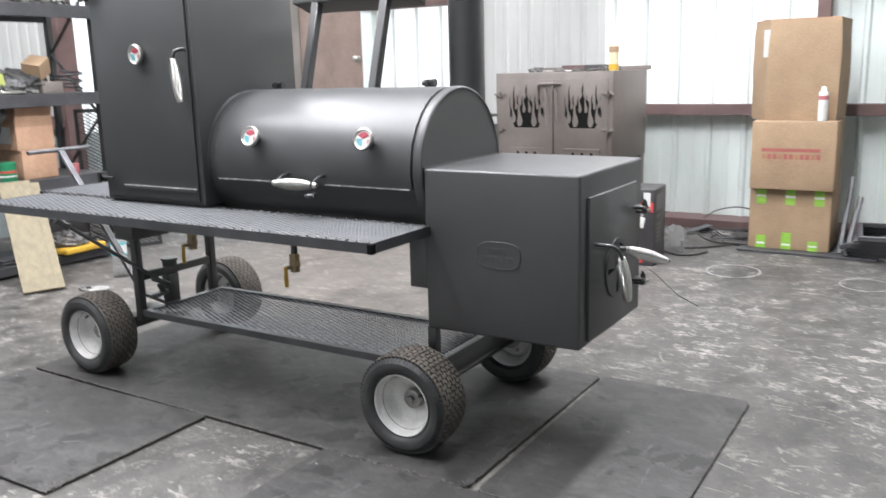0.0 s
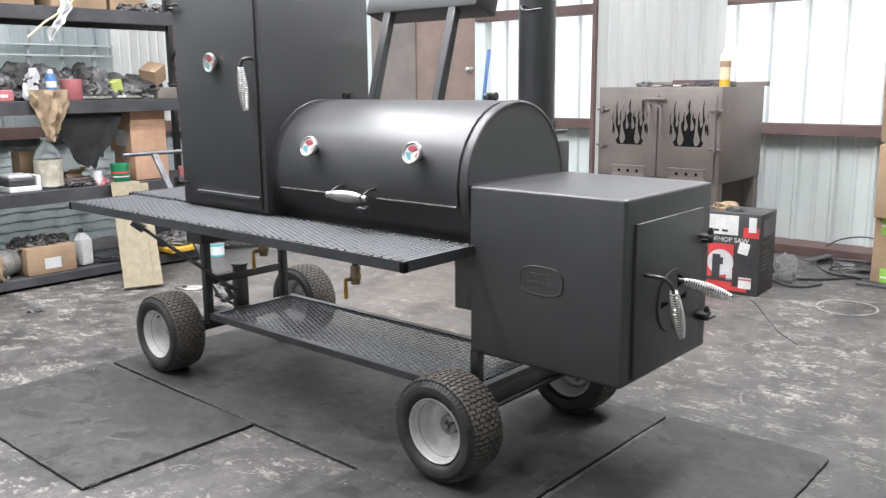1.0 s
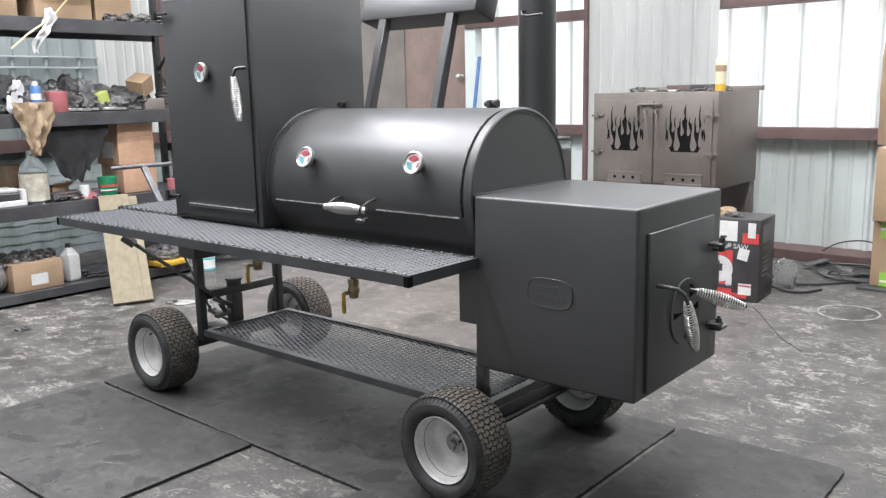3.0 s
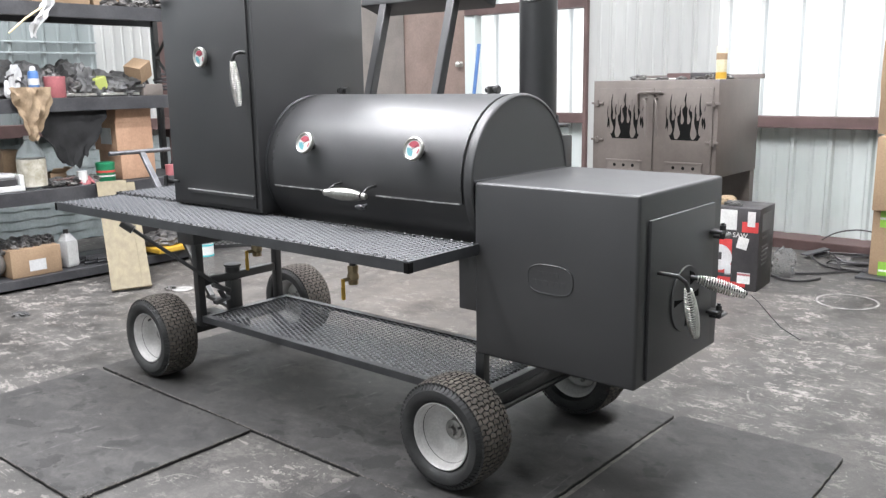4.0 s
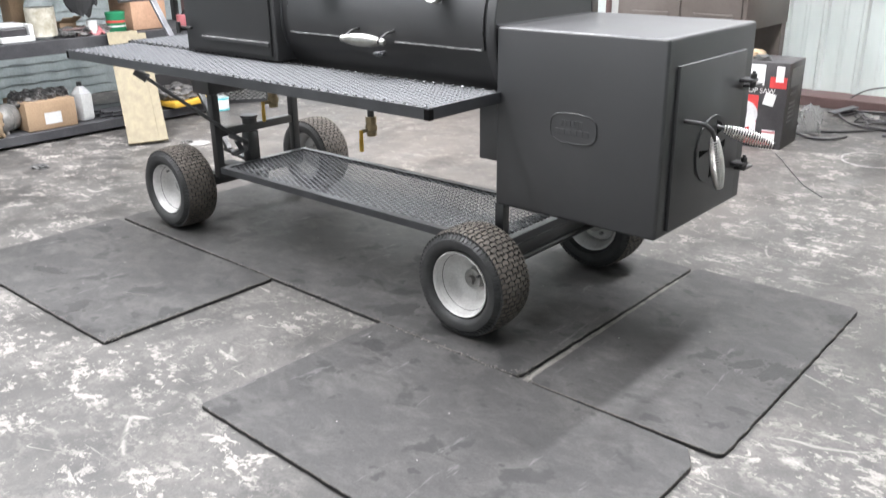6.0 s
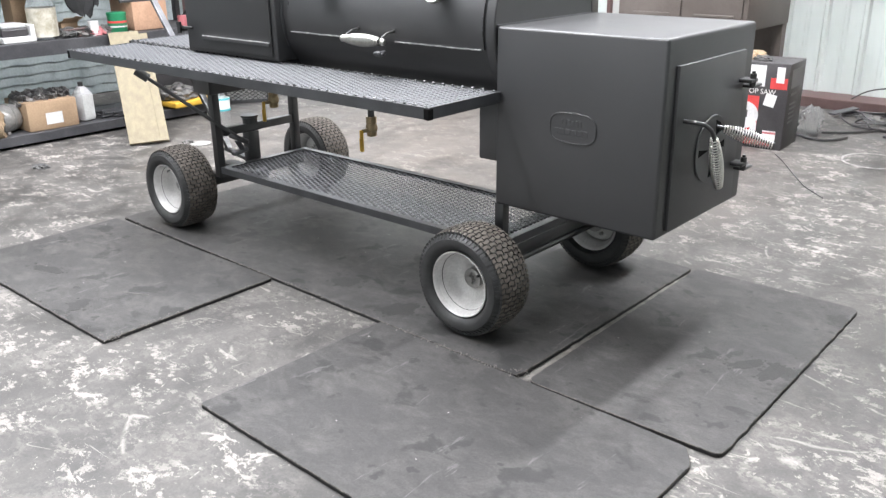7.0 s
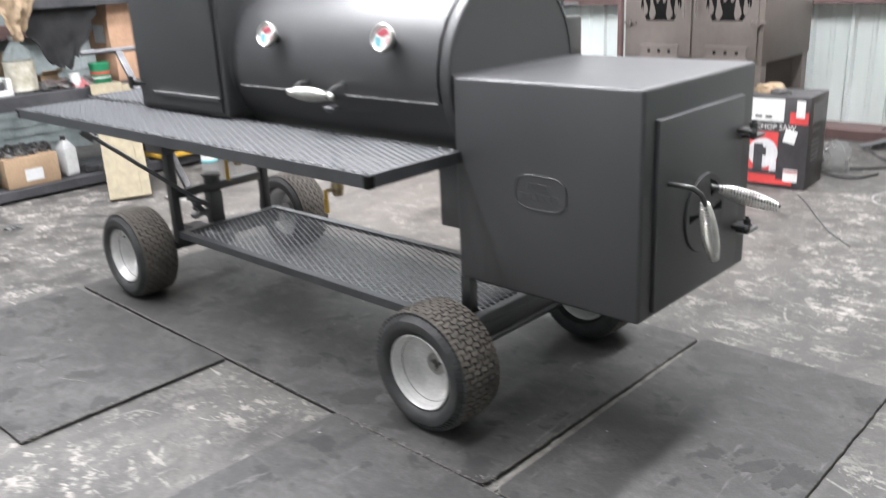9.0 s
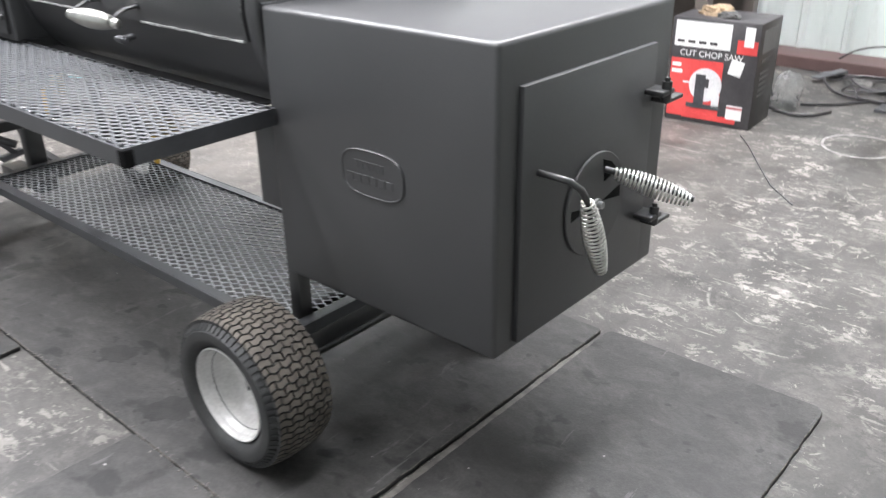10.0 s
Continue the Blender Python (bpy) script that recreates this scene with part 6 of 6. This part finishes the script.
def tub(x, y, z, r, h, mat, label, bands=(), name="plastic_tub"):
    t = thing(name, (x, y, z), label, "tub")
    m = Matrix.Translation((x, y, z))
    bm = shape()
    lathe(bm, [(0, 0), (r * 0.96, 0), (r, 0.004), (r, h * 0.86), (0, h * 0.86)], 28, m)
    part("tub_body", bm, mat, t, smooth=40)
    bm = shape()
    lathe(bm, [(r * 0.98, h * 0.855), (r * 1.04, h * 0.855), (r * 1.04, h * 0.99), (r * 0.98, h), (0, h)], 28, m)
    part("lid", bm, mat, t, smooth=40)
    for b0, b1, bmat in bands:
        bm = shape()
        lathe(bm, [(r * 0.96, h * b0), (r + 0.0015, h * b0), (r + 0.0015, h * b1), (r * 0.96, h * b1)], 28, m)
        part("label_band", bm, bmat, t, smooth=40)
    return t


F = SX1     # front plane of the shelves
# top shelf
t, m = carton(F - 0.45, F - 0.02, -0.1, 0.40, 2.003, 2.27, "brown shipping carton on the top shelf", turn=0, group="cartons on the shelving")
for k in range(8):
    patch(t, m, (F - 0.021, 0.06 + k * 0.03, 2.125), (F - 0.0185, 0.06 + k * 0.03 + 0.02, 2.143), CARD_DARK, "printed_bar")
t, m = carton(F - 0.46, F - 0.03, -0.08, 0.38, 2.273, 2.56, "second brown carton stacked on the top shelf", group="cartons on the shelving")
patch(t, m, (F - 0.031, 0.05, 2.38), (F - 0.0285, 0.3, 2.54), LABEL, "white_label", "white paper label")
carton(F - 0.42, F - 0.02, 0.52, 0.93, 2.003, 2.2, "open brown carton with bent flaps on the top shelf", flaps=(("e", 60), ("n", 50), ("s", 70), ("w", 20)), group="cartons on the shelving")
carton(F - 0.36, F - 0.04, 0.97, 1.26, 2.003, 2.17, "small open carton on the top shelf", flaps=(("e", 40), ("s", 40)), group="cartons on the shelving")
crumple("silver_bag", (F - 0.25, 0.98, 2.2), (0.16, 0.14, 0.09), GREY_DISC, "crumpled silver plastic bag on the top shelf", "plastic bag", 31, flat=0.4, rough=0.6)
for k, (y, w) in enumerate(((1.08, 0.07), (1.22, 0.08), (1.38, 0.08), (1.55, 0.07))):
    crumple("dark_tool", (F - 0.08, y, 2.003), (0.08, w, 0.05), DEBRIS, "dark metal tool lying on the top shelf", "tool", 40 + k, "tools on the shelving", 0.4, 0.6)


def hanging_strip(name, y, w, z1, z0, mat, label, category, wave=0.02):
    bm = shape()
    n = 14
    rows = []
    for i in range(n + 1):
        s = i / n
        z = z1 + (z0 - z1) * s
        off = 0.02 + 0.012 * math.sin(5 * s) + 0.008 * math.sin(13 * s)
        yy = y + wave * math.sin(4 * s + 1)
        ww = w * (0.75 + 0.35 * math.sin(3.0 * s + 0.4))
        rows.append([bm.verts.new((F + 0.024 + off + dx, yy + ww * u, z + 0.01 * math.sin(6 * u + i))) for dx, u in ((0, -0.5), (0.012, -0.15), (-0.004, 0.2), (0.01, 0.5), (0.004, 0.5), (-0.01, 0.2), (0.006, -0.15), (-0.006, -0.5))])
    for a, b in zip(rows, rows[1:]):
        for k in range(8):
            bm.faces.new((a[k], a[(k + 1) % 8], b[(k + 1) % 8], b[k]))
    bm.faces.new(list(reversed(rows[0])))
    bm.faces.new(rows[-1])
    bmesh.ops.subdivide_edges(bm, edges=bm.edges, cuts=2, use_grid_fill=True)
    for v in bm.verts:
        q = v.co * 17
        v.co += Vector((0.022 * noise.noise(q), 0.02 * noise.noise(q + Vector((5, 2, 1))), 0.012 * noise.noise(q * 0.7)))
    bmesh.ops.recalc_face_normals(bm, faces=bm.faces)
    return solo(name, bm, mat, label, category, smooth=20, base=(F, y, z1))


hanging_strip("paper_strip", 0.53, 0.055, 2.06, 1.76, GREY_DISC, "torn white paper strip hanging over the shelf edge", "paper", 0.06)
bm = shape()
pipe(bm, [(F + 0.03, 0.78, 2.45), (F + 0.05, 0.79, 2.3), (F + 0.05, 0.74, 2.15), (F + 0.05, 0.6, 2.0), (F + 0.05, 0.42, 1.88), (F + 0.05, 0.3, 1.78)], 0.007, 6)
solo("yellow_strap", bm, OCHRE, "thin yellow strap hanging over the top shelf", "strap", smooth=50, base=(F, 0.6, 2.0))

# third shelf up
tub(F - 0.05, 0.622, 1.343, 0.072, 0.15, PINK, "faded red plastic tub on the shelf")
spray_can(F - 0.04, 0.47, 1.343, 0.036, 0.22, BLUE, WHITE, "blue spray can with white print on the shelf", ((0.12, 0.3, CYAN), (0.42, 0.62, LABEL)))
bm = shape()
box(bm, (F - 0.2, -0.25, 1.343), (F - 0.01, 0.19, 1.42), 0.006)
bx = solo("red_packet", bm, PINK, "flat faded red packet with white print on the shelf", "packet", base=(F - 0.1, 0, 1.343))
for k in range(5):
    bm = shape()
    box(bm, (F - 0.0105, -0.2 + k * 0.075, 1.37), (F - 0.0085, -0.15 + k * 0.075, 1.39))
    part("printed_bar", bm, LABEL, bx)


def drape(name, x, y0, y1, z1, tip_y, z0, mat, label, category, seed, folds=3.0, depth=0.03):
    """A hanging cloth or paper, wide at the top and gathered to a ragged tip."""
    bm = shape()
    nu, nv = 16, 18
    sheets = []
    for off in (0.0, -0.006):
        rows = []
        for j in range(nv + 1):
            s = j / nv
            row = []
            for i in range(nu + 1):
                u = i / nu
                ragged = 1 - 0.28 * abs(u - 0.45) - 0.12 * noise.noise(Vector((u * 5, seed, 0)))
                gather = s ** 1.3
                y = (y0 + (y1 - y0) * u) * (1 - gather) + (tip_y + (u - 0.5) * (y1 - y0) * 0.3) * gather
                q = Vector((u * 4, s * 4, seed))
                row.append(bm.verts.new((x + off + depth * math.sin(folds * 2 * math.pi * u + seed) * (0.4 + 0.6 * s) + depth * 1.6 * noise.noise(q * 1.25), y + 0.03 * noise.noise(q * 1.3), z1 + (z0 - z1) * s * ragged + 0.006 * noise.noise(q * 3))))
            rows.append(row)
        sheets.append(rows)
    fr, bk = sheets
    for rows in sheets:
        for j in range(nv):
            for i in range(nu):
                bm.faces.new((rows[j][i], rows[j][i + 1], rows[j + 1][i + 1], rows[j + 1][i]))
    rim = [(0, i) for i in range(nu)] + [(j, nu) for j in range(nv)] + [(nv, i) for i in range(nu, 0, -1)] + [(j, 0) for j in range(nv, 0, -1)]
    for (a, b), (c, e) in zip(rim, rim[1:] + rim[:1]):
        bm.faces.new((fr[a][b], bk[a][b], bk[c][e], fr[c][e]))
    bmesh.ops.recalc_face_normals(bm, faces=bm.faces)
    return solo(name, bm, mat, label, category, smooth=25, base=(x, (y0 + y1) / 2, z1))


drape("brown_paper", F + 0.06, 0.25, 0.56, 1.42, 0.40, 1.05, PAPER, "crumpled brown paper hanging over the shelf edge", "paper", 3.0, 1.5, 0.022)
drape("work_jacket", F - 0.03, 0.40, 1.02, 1.30, 0.70, 0.83, JACKET, "dark cloth jacket hanging below the shelf", "jacket", 8.0, 3.0, 0.012)
random.seed(17)
for k in range(11):
    y = -0.7 + 0.2 * k + random.uniform(-0.03, 0.03)
    mt = (RUG, GREY_FILM, DEBRIS, RUG, GREY_FILM)[k % 5]
    crumple("dark_rag", (F - 0.27 + random.uniform(-0.06, 0.06), y, 1.343), (0.17, 0.16, random.uniform(0.10, 0.17)), mt, "heap of dark crumpled plastic and rags on the shelf", "rag", 60 + k, "rags on the shelving", 0.5, 0.55)
crumple("white_bag", (F - 0.1, 0.36, 1.343), (0.045, 0.055, 0.15), GREY_DISC, "crumpled white plastic bag on the shelf", "plastic bag", 75, flat=0.4, rough=0.7)
for k, (y, dx, s, h, mt) in enumerate(((0.55, 0.16, 0.11, 0.1, GREY_FILM), (0.74, 0.12, 0.09, 0.09, DEBRIS), (0.78, 0.25, 0.15, 0.17, RUG), (0.88, 0.17, 0.13, 0.14, GREY_FILM), (1.12, 0.12, 0.11, 0.07, GREY_FILM), (1.2, 0.2, 0.12, 0.09, RUG), (0.4, 0.2, 0.13, 0.13, GREY_FILM), (0.15, 0.2, 0.15, 0.12, GREY_FILM), (-0.1, 0.15, 0.12, 0.12, DEBRIS))):
    crumple("parts_bag", (F - dx, y, 1.343), (s, s, h), mt, "grey plastic-wrapped parts heaped on the shelf", "plastic bag", 240 + k, "rags on the shelving", 0.45, 0.75)
bm = shape()
box(bm, (-0.05, -0.055, 0), (0.05, 0.055, 0.1), 0.012, 0, pose(F - 0.1, 0.98, 1.39, 12, 0, 14))
solo("lime_box", bm, LIME, "lime yellow plastic box among rags", "box", base=(F - 0.1, 0.98, 1.343))
for k, (y, w) in enumerate(((0.74, 0.16), (0.86, 0.2), (1.1, 0.3))):
    bm = shape()
    m = pose(F - 0.03, y, 1.36, 0, 0, 85 + 7 * k)
    beam(bm, m @ Vector((-w / 2, 0, 0)), m @ Vector((w / 2, 0, 0)), 0.03, 0.02)
    lathe(bm, [(0.014, -0.01), (0.032, -0.01), (0.032, 0.01), (0.014, 0.01)], 12, m @ Matrix.Translation((w / 2, 0, 0)))
    solo("wrench", bm, CHROME, "bright steel spanner on the shelf edge", "wrench", "spanners on the shelving", base=(F - 0.03, y, 1.343), smooth=40)
carton(F - 0.22, F - 0.02, 1.30, 1.47, 1.343, 1.43, "small dusty carton on the shelf", DOOR_TAN, group="cartons on the shelving")
bm = shape()
box(bm, (-0.07, -0.08, 0), (0.07, 0.08, 0.13), 0.004, 0, pose(F - 0.12, 1.33, 1.475, 25, 10, 30))
solo("small_carton", bm, CARDBOARD, "small tilted pale carton on another box", "cardboard box", base=(F - 0.12, 1.33, 1.43))
bm = shape()
pts = []
for i in range(50):
    a = 2 * math.pi * i / 20
    pts.append((F - 0.15 + 0.1 * math.cos(a), 1.6 + 0.1 * math.sin(a * 1.02), 1.36 + 0.003 * i))
pipe(bm, pts, 0.01, 6)
solo("cable_coil", bm, BLACK_CARD, "coil of black cable on the shelf", "cable", smooth=60, base=(F - 0.15, 1.6, 1.343))

# second shelf up
jug(F - 0.13, 0.43, 0.703, 0.097, 0.375, CLEAR, "clear plastic gallon jug with a yellowed label on the shelf", (0.05, 0.57, JUG_LABEL))
carton(F - 0.45, F - 0.29, 0.30, 0.42, 0.703, 0.975, "narrow brown carton standing on the shelf", group="cartons on the shelving")
bm = shape()
box(bm, (F - 0.26, 0.10, 0.703), (F - 0.02, 0.325, 0.742), 0.006)
box(bm, (F - 0.24, 0.292, 0.740), (F - 0.024, 0.324, 0.818), 0.006)
solo("white_case", bm, WHITE, "white plastic case with one raised end on the shelf edge", "case", base=(F - 0.16, 0.12, 0.703))
bm = shape()
box(bm, (F - 0.24, 0.105, 0.7425), (F - 0.04, 0.285, 0.8), 0.012)
dv = solo("battery_charger", bm, BLACK_CARD, "small black device with a grey top in a white case", "device", base=(F - 0.16, 0.12, 0.742))
bm = shape()
box(bm, (F - 0.235, 0.112, 0.7985), (F - 0.05, 0.278, 0.826), 0.01)
part("top_cover", bm, GREY_DISC, dv, "pale grey top cover", 40)
tub(F - 0.05, 0.757, 0.703, 0.036, 0.1, WHITE, "small white jar with a dark lid on the shelf", ((0.2, 0.7, LABEL),), "white_jar")
tub(F - 0.05, 0.945, 0.703, 0.068, 0.15, GREEN_TUB, "dark green plastic tub with red print on the shelf", ((0.5, 0.6, RED), (0.3, 0.36, LABEL)))
carton(F - 0.4, F - 0.07, 1.09, 1.38, 0.703, 0.925, "orange-brown carton on the shelf", ORANGE_CARD, group="cartons on the shelving")
t, m = carton(F - 0.41, F - 0.075, 1.07, 1.375, 0.927, 1.14, "open orange-brown carton with a raised flap under the shelf", ORANGE_CARD, group="cartons on the shelving", flaps=(("e", 6), ("s", -14)))
patch(t, m, (F - 0.31, 1.0665, 0.975), (F - 0.15, 1.0695, 1.1), GREY_DISC, "pale_label", "faded pale label")
tub(F - 0.05, 1.5, 0.703, 0.042, 0.085, PINK, "small red tin on the shelf end", (), "red_tin")
for k, (y, mt) in enumerate(((0.58, RUG), (0.68, DEBRIS), (0.77, PINK), (0.66, PAPER), (0.9, DEBRIS), (-0.25, RUG), (-0.6, DEBRIS))):
    crumple("shop_rag", (F - (0.1 if k != 3 else 0.22), y, 0.703), (0.08, 0.08, 0.045 + 0.02 * (k == 3)), mt, "small crumpled oddment on the shelf", "rag", 90 + k, "oddments on the shelving", 0.4, 0.6)

carton(F - 0.25, F - 0.13, 0.56, 0.68, 0.703, 0.80, "small open brown carton behind the jug", CARDBOARD, flaps=(("e", 55), ("n", 60)), group="cartons on the shelving")
bm = shape()
pipe(bm, [(F - 0.08 + 0.05 * math.cos(i * 0.33), 0.63 + 0.085 * math.sin(i * 0.33), 0.712 + 0.0012 * i) for i in range(46)], 0.007, 6)
solo("red_cable", bm, PRIMER, "coil of dark red cable on the shelf", "cable", smooth=60, base=(F - 0.08, 0.63, 0.703))

# bottom shelf
t, m = carton(F - 0.38, F - 0.02, 0.165, 0.525, 0.088, 0.29, "open brown carton full of black scrap on the low shelf", group="cartons on the shelving")
patch(t, m, (F - 0.021, 0.29, 0.125), (F - 0.0185, 0.41, 0.205), GREY_DISC, "white_label", "white paper label")
for k in range(7):
    crumple("black_scrap", (F - 0.2, 0.2 + 0.048 * k, 0.255), (0.11, 0.06, 0.06), DEBRIS, "black scrap part in an open carton", "metal scrap", 110 + k, "scrap in the carton", 0.4, 0.8)
t = thing("oil_bottle", (F - 0.12, 0.63, 0.088), "square pale grey oil bottle with white label on the low shelf", "bottle")
m = pose(F - 0.13, 0.635, 0.088, 0, 0, 14)
bm = shape()
box(bm, (-0.07, -0.05, 0), (0.045, 0.05, 0.205), 0.012, 0, m)
bmesh.ops.create_cone(bm, cap_ends=True, segments=4, radius1=0.066, radius2=0.024, depth=0.05, matrix=m @ Matrix.Translation((-0.0125, 0, 0.228)) @ Matrix.Rotation(radians(45), 4, "Z"))
part("bottle_body", bm, GREY_DISC, t, smooth=40)
bm = shape()
lathe(bm, [(0, 0.25), (0.019, 0.25), (0.019, 0.283), (0, 0.283)], 14, m @ Matrix.Translation((-0.0125, 0, 0)))
part("cap", bm, BLACK_FRAME, t, smooth=40)
patch(t, m, (0.0445, -0.046, 0.018), (0.0475, 0.046, 0.195), LABEL, "white_label", "large white label")


def alternator(x, y, z, r, turn, mat):
    """A grimy alternator lying on its side: ribbed housing, cooling slots, bolts, pulley and two lugs."""
    t = thing("alternator", (x, y, z), "grimy grey alternator with cooling slots on the low shelf", "machine part", "machine parts on the shelving")
    m = Matrix.Translation((x, y, z + r)) @ Matrix.Rotation(radians(turn), 4, "Z") @ ALONG_X
    bm = shape()
    lathe(bm, [(0, -r), (r * 0.55, -r), (r * 0.9, -r * 0.8), (r, -r * 0.45), (r, -r * 0.2), (r * 0.94, -r * 0.18), (r * 0.94, r * 0.1), (r, r * 0.12), (r, r * 0.4), (r * 0.88, r * 0.72), (r * 0.5, r * 0.85), (0, r * 0.85)], 28, m)
    for a in (25, 205):
        box(bm, (r * 0.9, -r * 0.14, r * 0.1), (r * 1.3, r * 0.14, r * 0.4), 0.004, 0, m @ Matrix.Rotation(radians(a), 4, "Z"), 1)
    part("housing", bm, mat, t, smooth=35)
    for k in range(14):
        bm = shape()
        box(bm, (r * 0.58, -r * 0.05, r * 0.55), (r * 0.86, r * 0.05, r * 0.81), 0, 0, m @ Matrix.Rotation(radians(k * 360 / 14), 4, "Z"))
        part("cooling_slot", bm, DARK_HOLE, t)
    bm = shape()
    lathe(bm, [(0, r * 0.84), (r * 0.34, r * 0.84), (r * 0.34, r * 0.92), (r * 0.24, r), (r * 0.34, r * 1.08), (r * 0.34, r * 1.16), (r * 0.1, r * 1.16), (r * 0.1, r * 1.24), (0, r * 1.24)], 20, m)
    part("pulley", bm, GREY_STEEL, t, smooth=35)


for x, y, r, turn, mat in ((F - 0.16, 0.055, 0.1, -68, HUB_STEEL), (F - 0.2, -0.2, 0.11, 15, DEBRIS), (F - 0.16, -0.5, 0.1, -50, GREY_FILM), (F - 0.2, -0.8, 0.12, 20, DEBRIS)):
    alternator(x, y, 0.088, r, turn, mat)
crumple("brown_rag", (F - 0.08, -0.07, 0.088), (0.1, 0.08, 0.13), PAPER, "stiff brown cloth among machine parts on the low shelf", "rag", 171, flat=0.5, rough=0.6)
random.seed(23)
for k in range(14):
    bm = shape()
    x, z = F - 0.06 - 0.03 * (k % 8), 0.1 + 0.021 * (k // 8)
    rod(bm, (x, 0.72 + random.uniform(0, 0.1), z), (x + random.uniform(-0.01, 0.01), 1.18 + random.uniform(-0.1, 0.04), z), 0.0105, 8)
    solo("steel_rod", bm, SHELF_STEEL, "dark round steel rod lying on the low shelf", "steel rod", "rods on the low shelf", base=(x, 0.72, 0.088), smooth=40)
bm = shape()
box(bm, (-0.14, -0.19, 0), (0.14, 0.19, 0.045), 0.012, 0, pose(F - 0.05, 1.43, 0.10, 0, 0, 4))
yw = solo("yellow_tool", bm, YELLOW, "yellow and black power tool on a dark case", "power tool", base=(F, 1.4, 0.088))
crumple("dark_motor", (F - 0.08, 1.40, 0.146), (0.12, 0.16, 0.08), DEBRIS, "dark machine part on a yellow tool", "machine part", 151, flat=0.4, rough=0.5)
bm = shape()
box(bm, (F - 0.5, 1.25, 0.088), (F - 0.24, 1.7, 0.33), 0.01)
solo("dark_case", bm, BLACK_CARD, "large dark case on the low shelf", "case", base=(F - 0.1, 1.4, 0.088))

# leaning boards, bottle and litter on the floor
for k, (dy, dx) in enumerate(((0.0, 0.0), (0.055, 0.022))):
    bm = shape()
    a, b = Vector((-4.25 + dx, 0.665 + dy, 0.0)), Vector((-4.80 + dx, 0.91 + dy, 0.70 - 0.02 * k))
    d = (b - a).normalized()
    side = Vector((0.45, 0.89, 0)).normalized()
    side = (side - d * side.dot(d)).normalized()
    nrm = d.cross(side)
    m = Matrix((side, nrm, d)).transposed().to_4x4()
    m.translation = a + Vector((0, 0, 0.018))
    box(bm, (-0.105, -0.009, 0), (0.105, 0.009, (b - a).length), 0.002, 0, m, 1)
    solo("leaning_board", bm, PLANK, "pale yellow board leaning against the shelving", "board", "leaning boards", base=a)
wb = jug(-4.17, 1.27, 0.0, 0.055, 0.33, CLEAR, "clear water bottle with turquoise label on the floor", (0.5, 0.78, LABEL), "water_bottle")
for z0, z1 in ((0.165, 0.178), (0.243, 0.257)):
    bm = shape()
    lathe(bm, [(0.053, z0), (0.0575, z0), (0.0575, z1), (0.053, z1)], 24, Matrix.Translation((-4.17, 1.27, 0)))
    part("label_band", bm, CYAN, wb, "turquoise stripe of the label")
bm = shape()
lathe(bm, [(0, 0.0005), (0.07, 0.0005), (0.075, 0.006), (0.07, 0.008), (0, 0.006)], 24, Matrix.Translation((-3.98, 0.93, 0)))
solo("paper_plate", bm, CHALK, "flat white paper disc lying on the floor", "paper", base=(-3.98, 0.93, 0))
crumple("dry_leaf", (-4.23, -0.08, 0.0), (0.06, 0.04, 0.014), RUG, "small dark scrap of litter on the floor", "litter", 161, flat=0.4, rough=0.9)
crumple("plastic_litter", (-4.05, 0.88, 0.0), (0.035, 0.035, 0.02), DEBRIS, "small clear plastic litter beside the boards", "litter", 162, flat=0.4, rough=0.7)

# mesh panel that stands by the shelving
bm = shape()
expanded_metal(bm, -0.27, 0.27, 0.02, 1.18, 0.0, 0.05, 0.03)
for lo, hi in (((-0.3, 0, -0.012), (-0.27, 1.2, 0.012)), ((0.27, 0, -0.012), (0.3, 1.2, 0.012)), ((-0.27, 1.17, -0.012), (0.27, 1.2, 0.012)), ((-0.27, 0, -0.012), (0.27, 0.03, 0.012))):
    box(bm, lo, hi, 0.001)
bmesh.ops.transform(bm, matrix=pose(-5.05, 2.0, 0.0, 84, 0, 55), verts=bm.verts)
solo("mesh_panel", bm, BLACK_FRAME, "black expanded-metal panel standing behind the shelf end", "mesh panel", base=(-5.05, 2.0, 0.0))
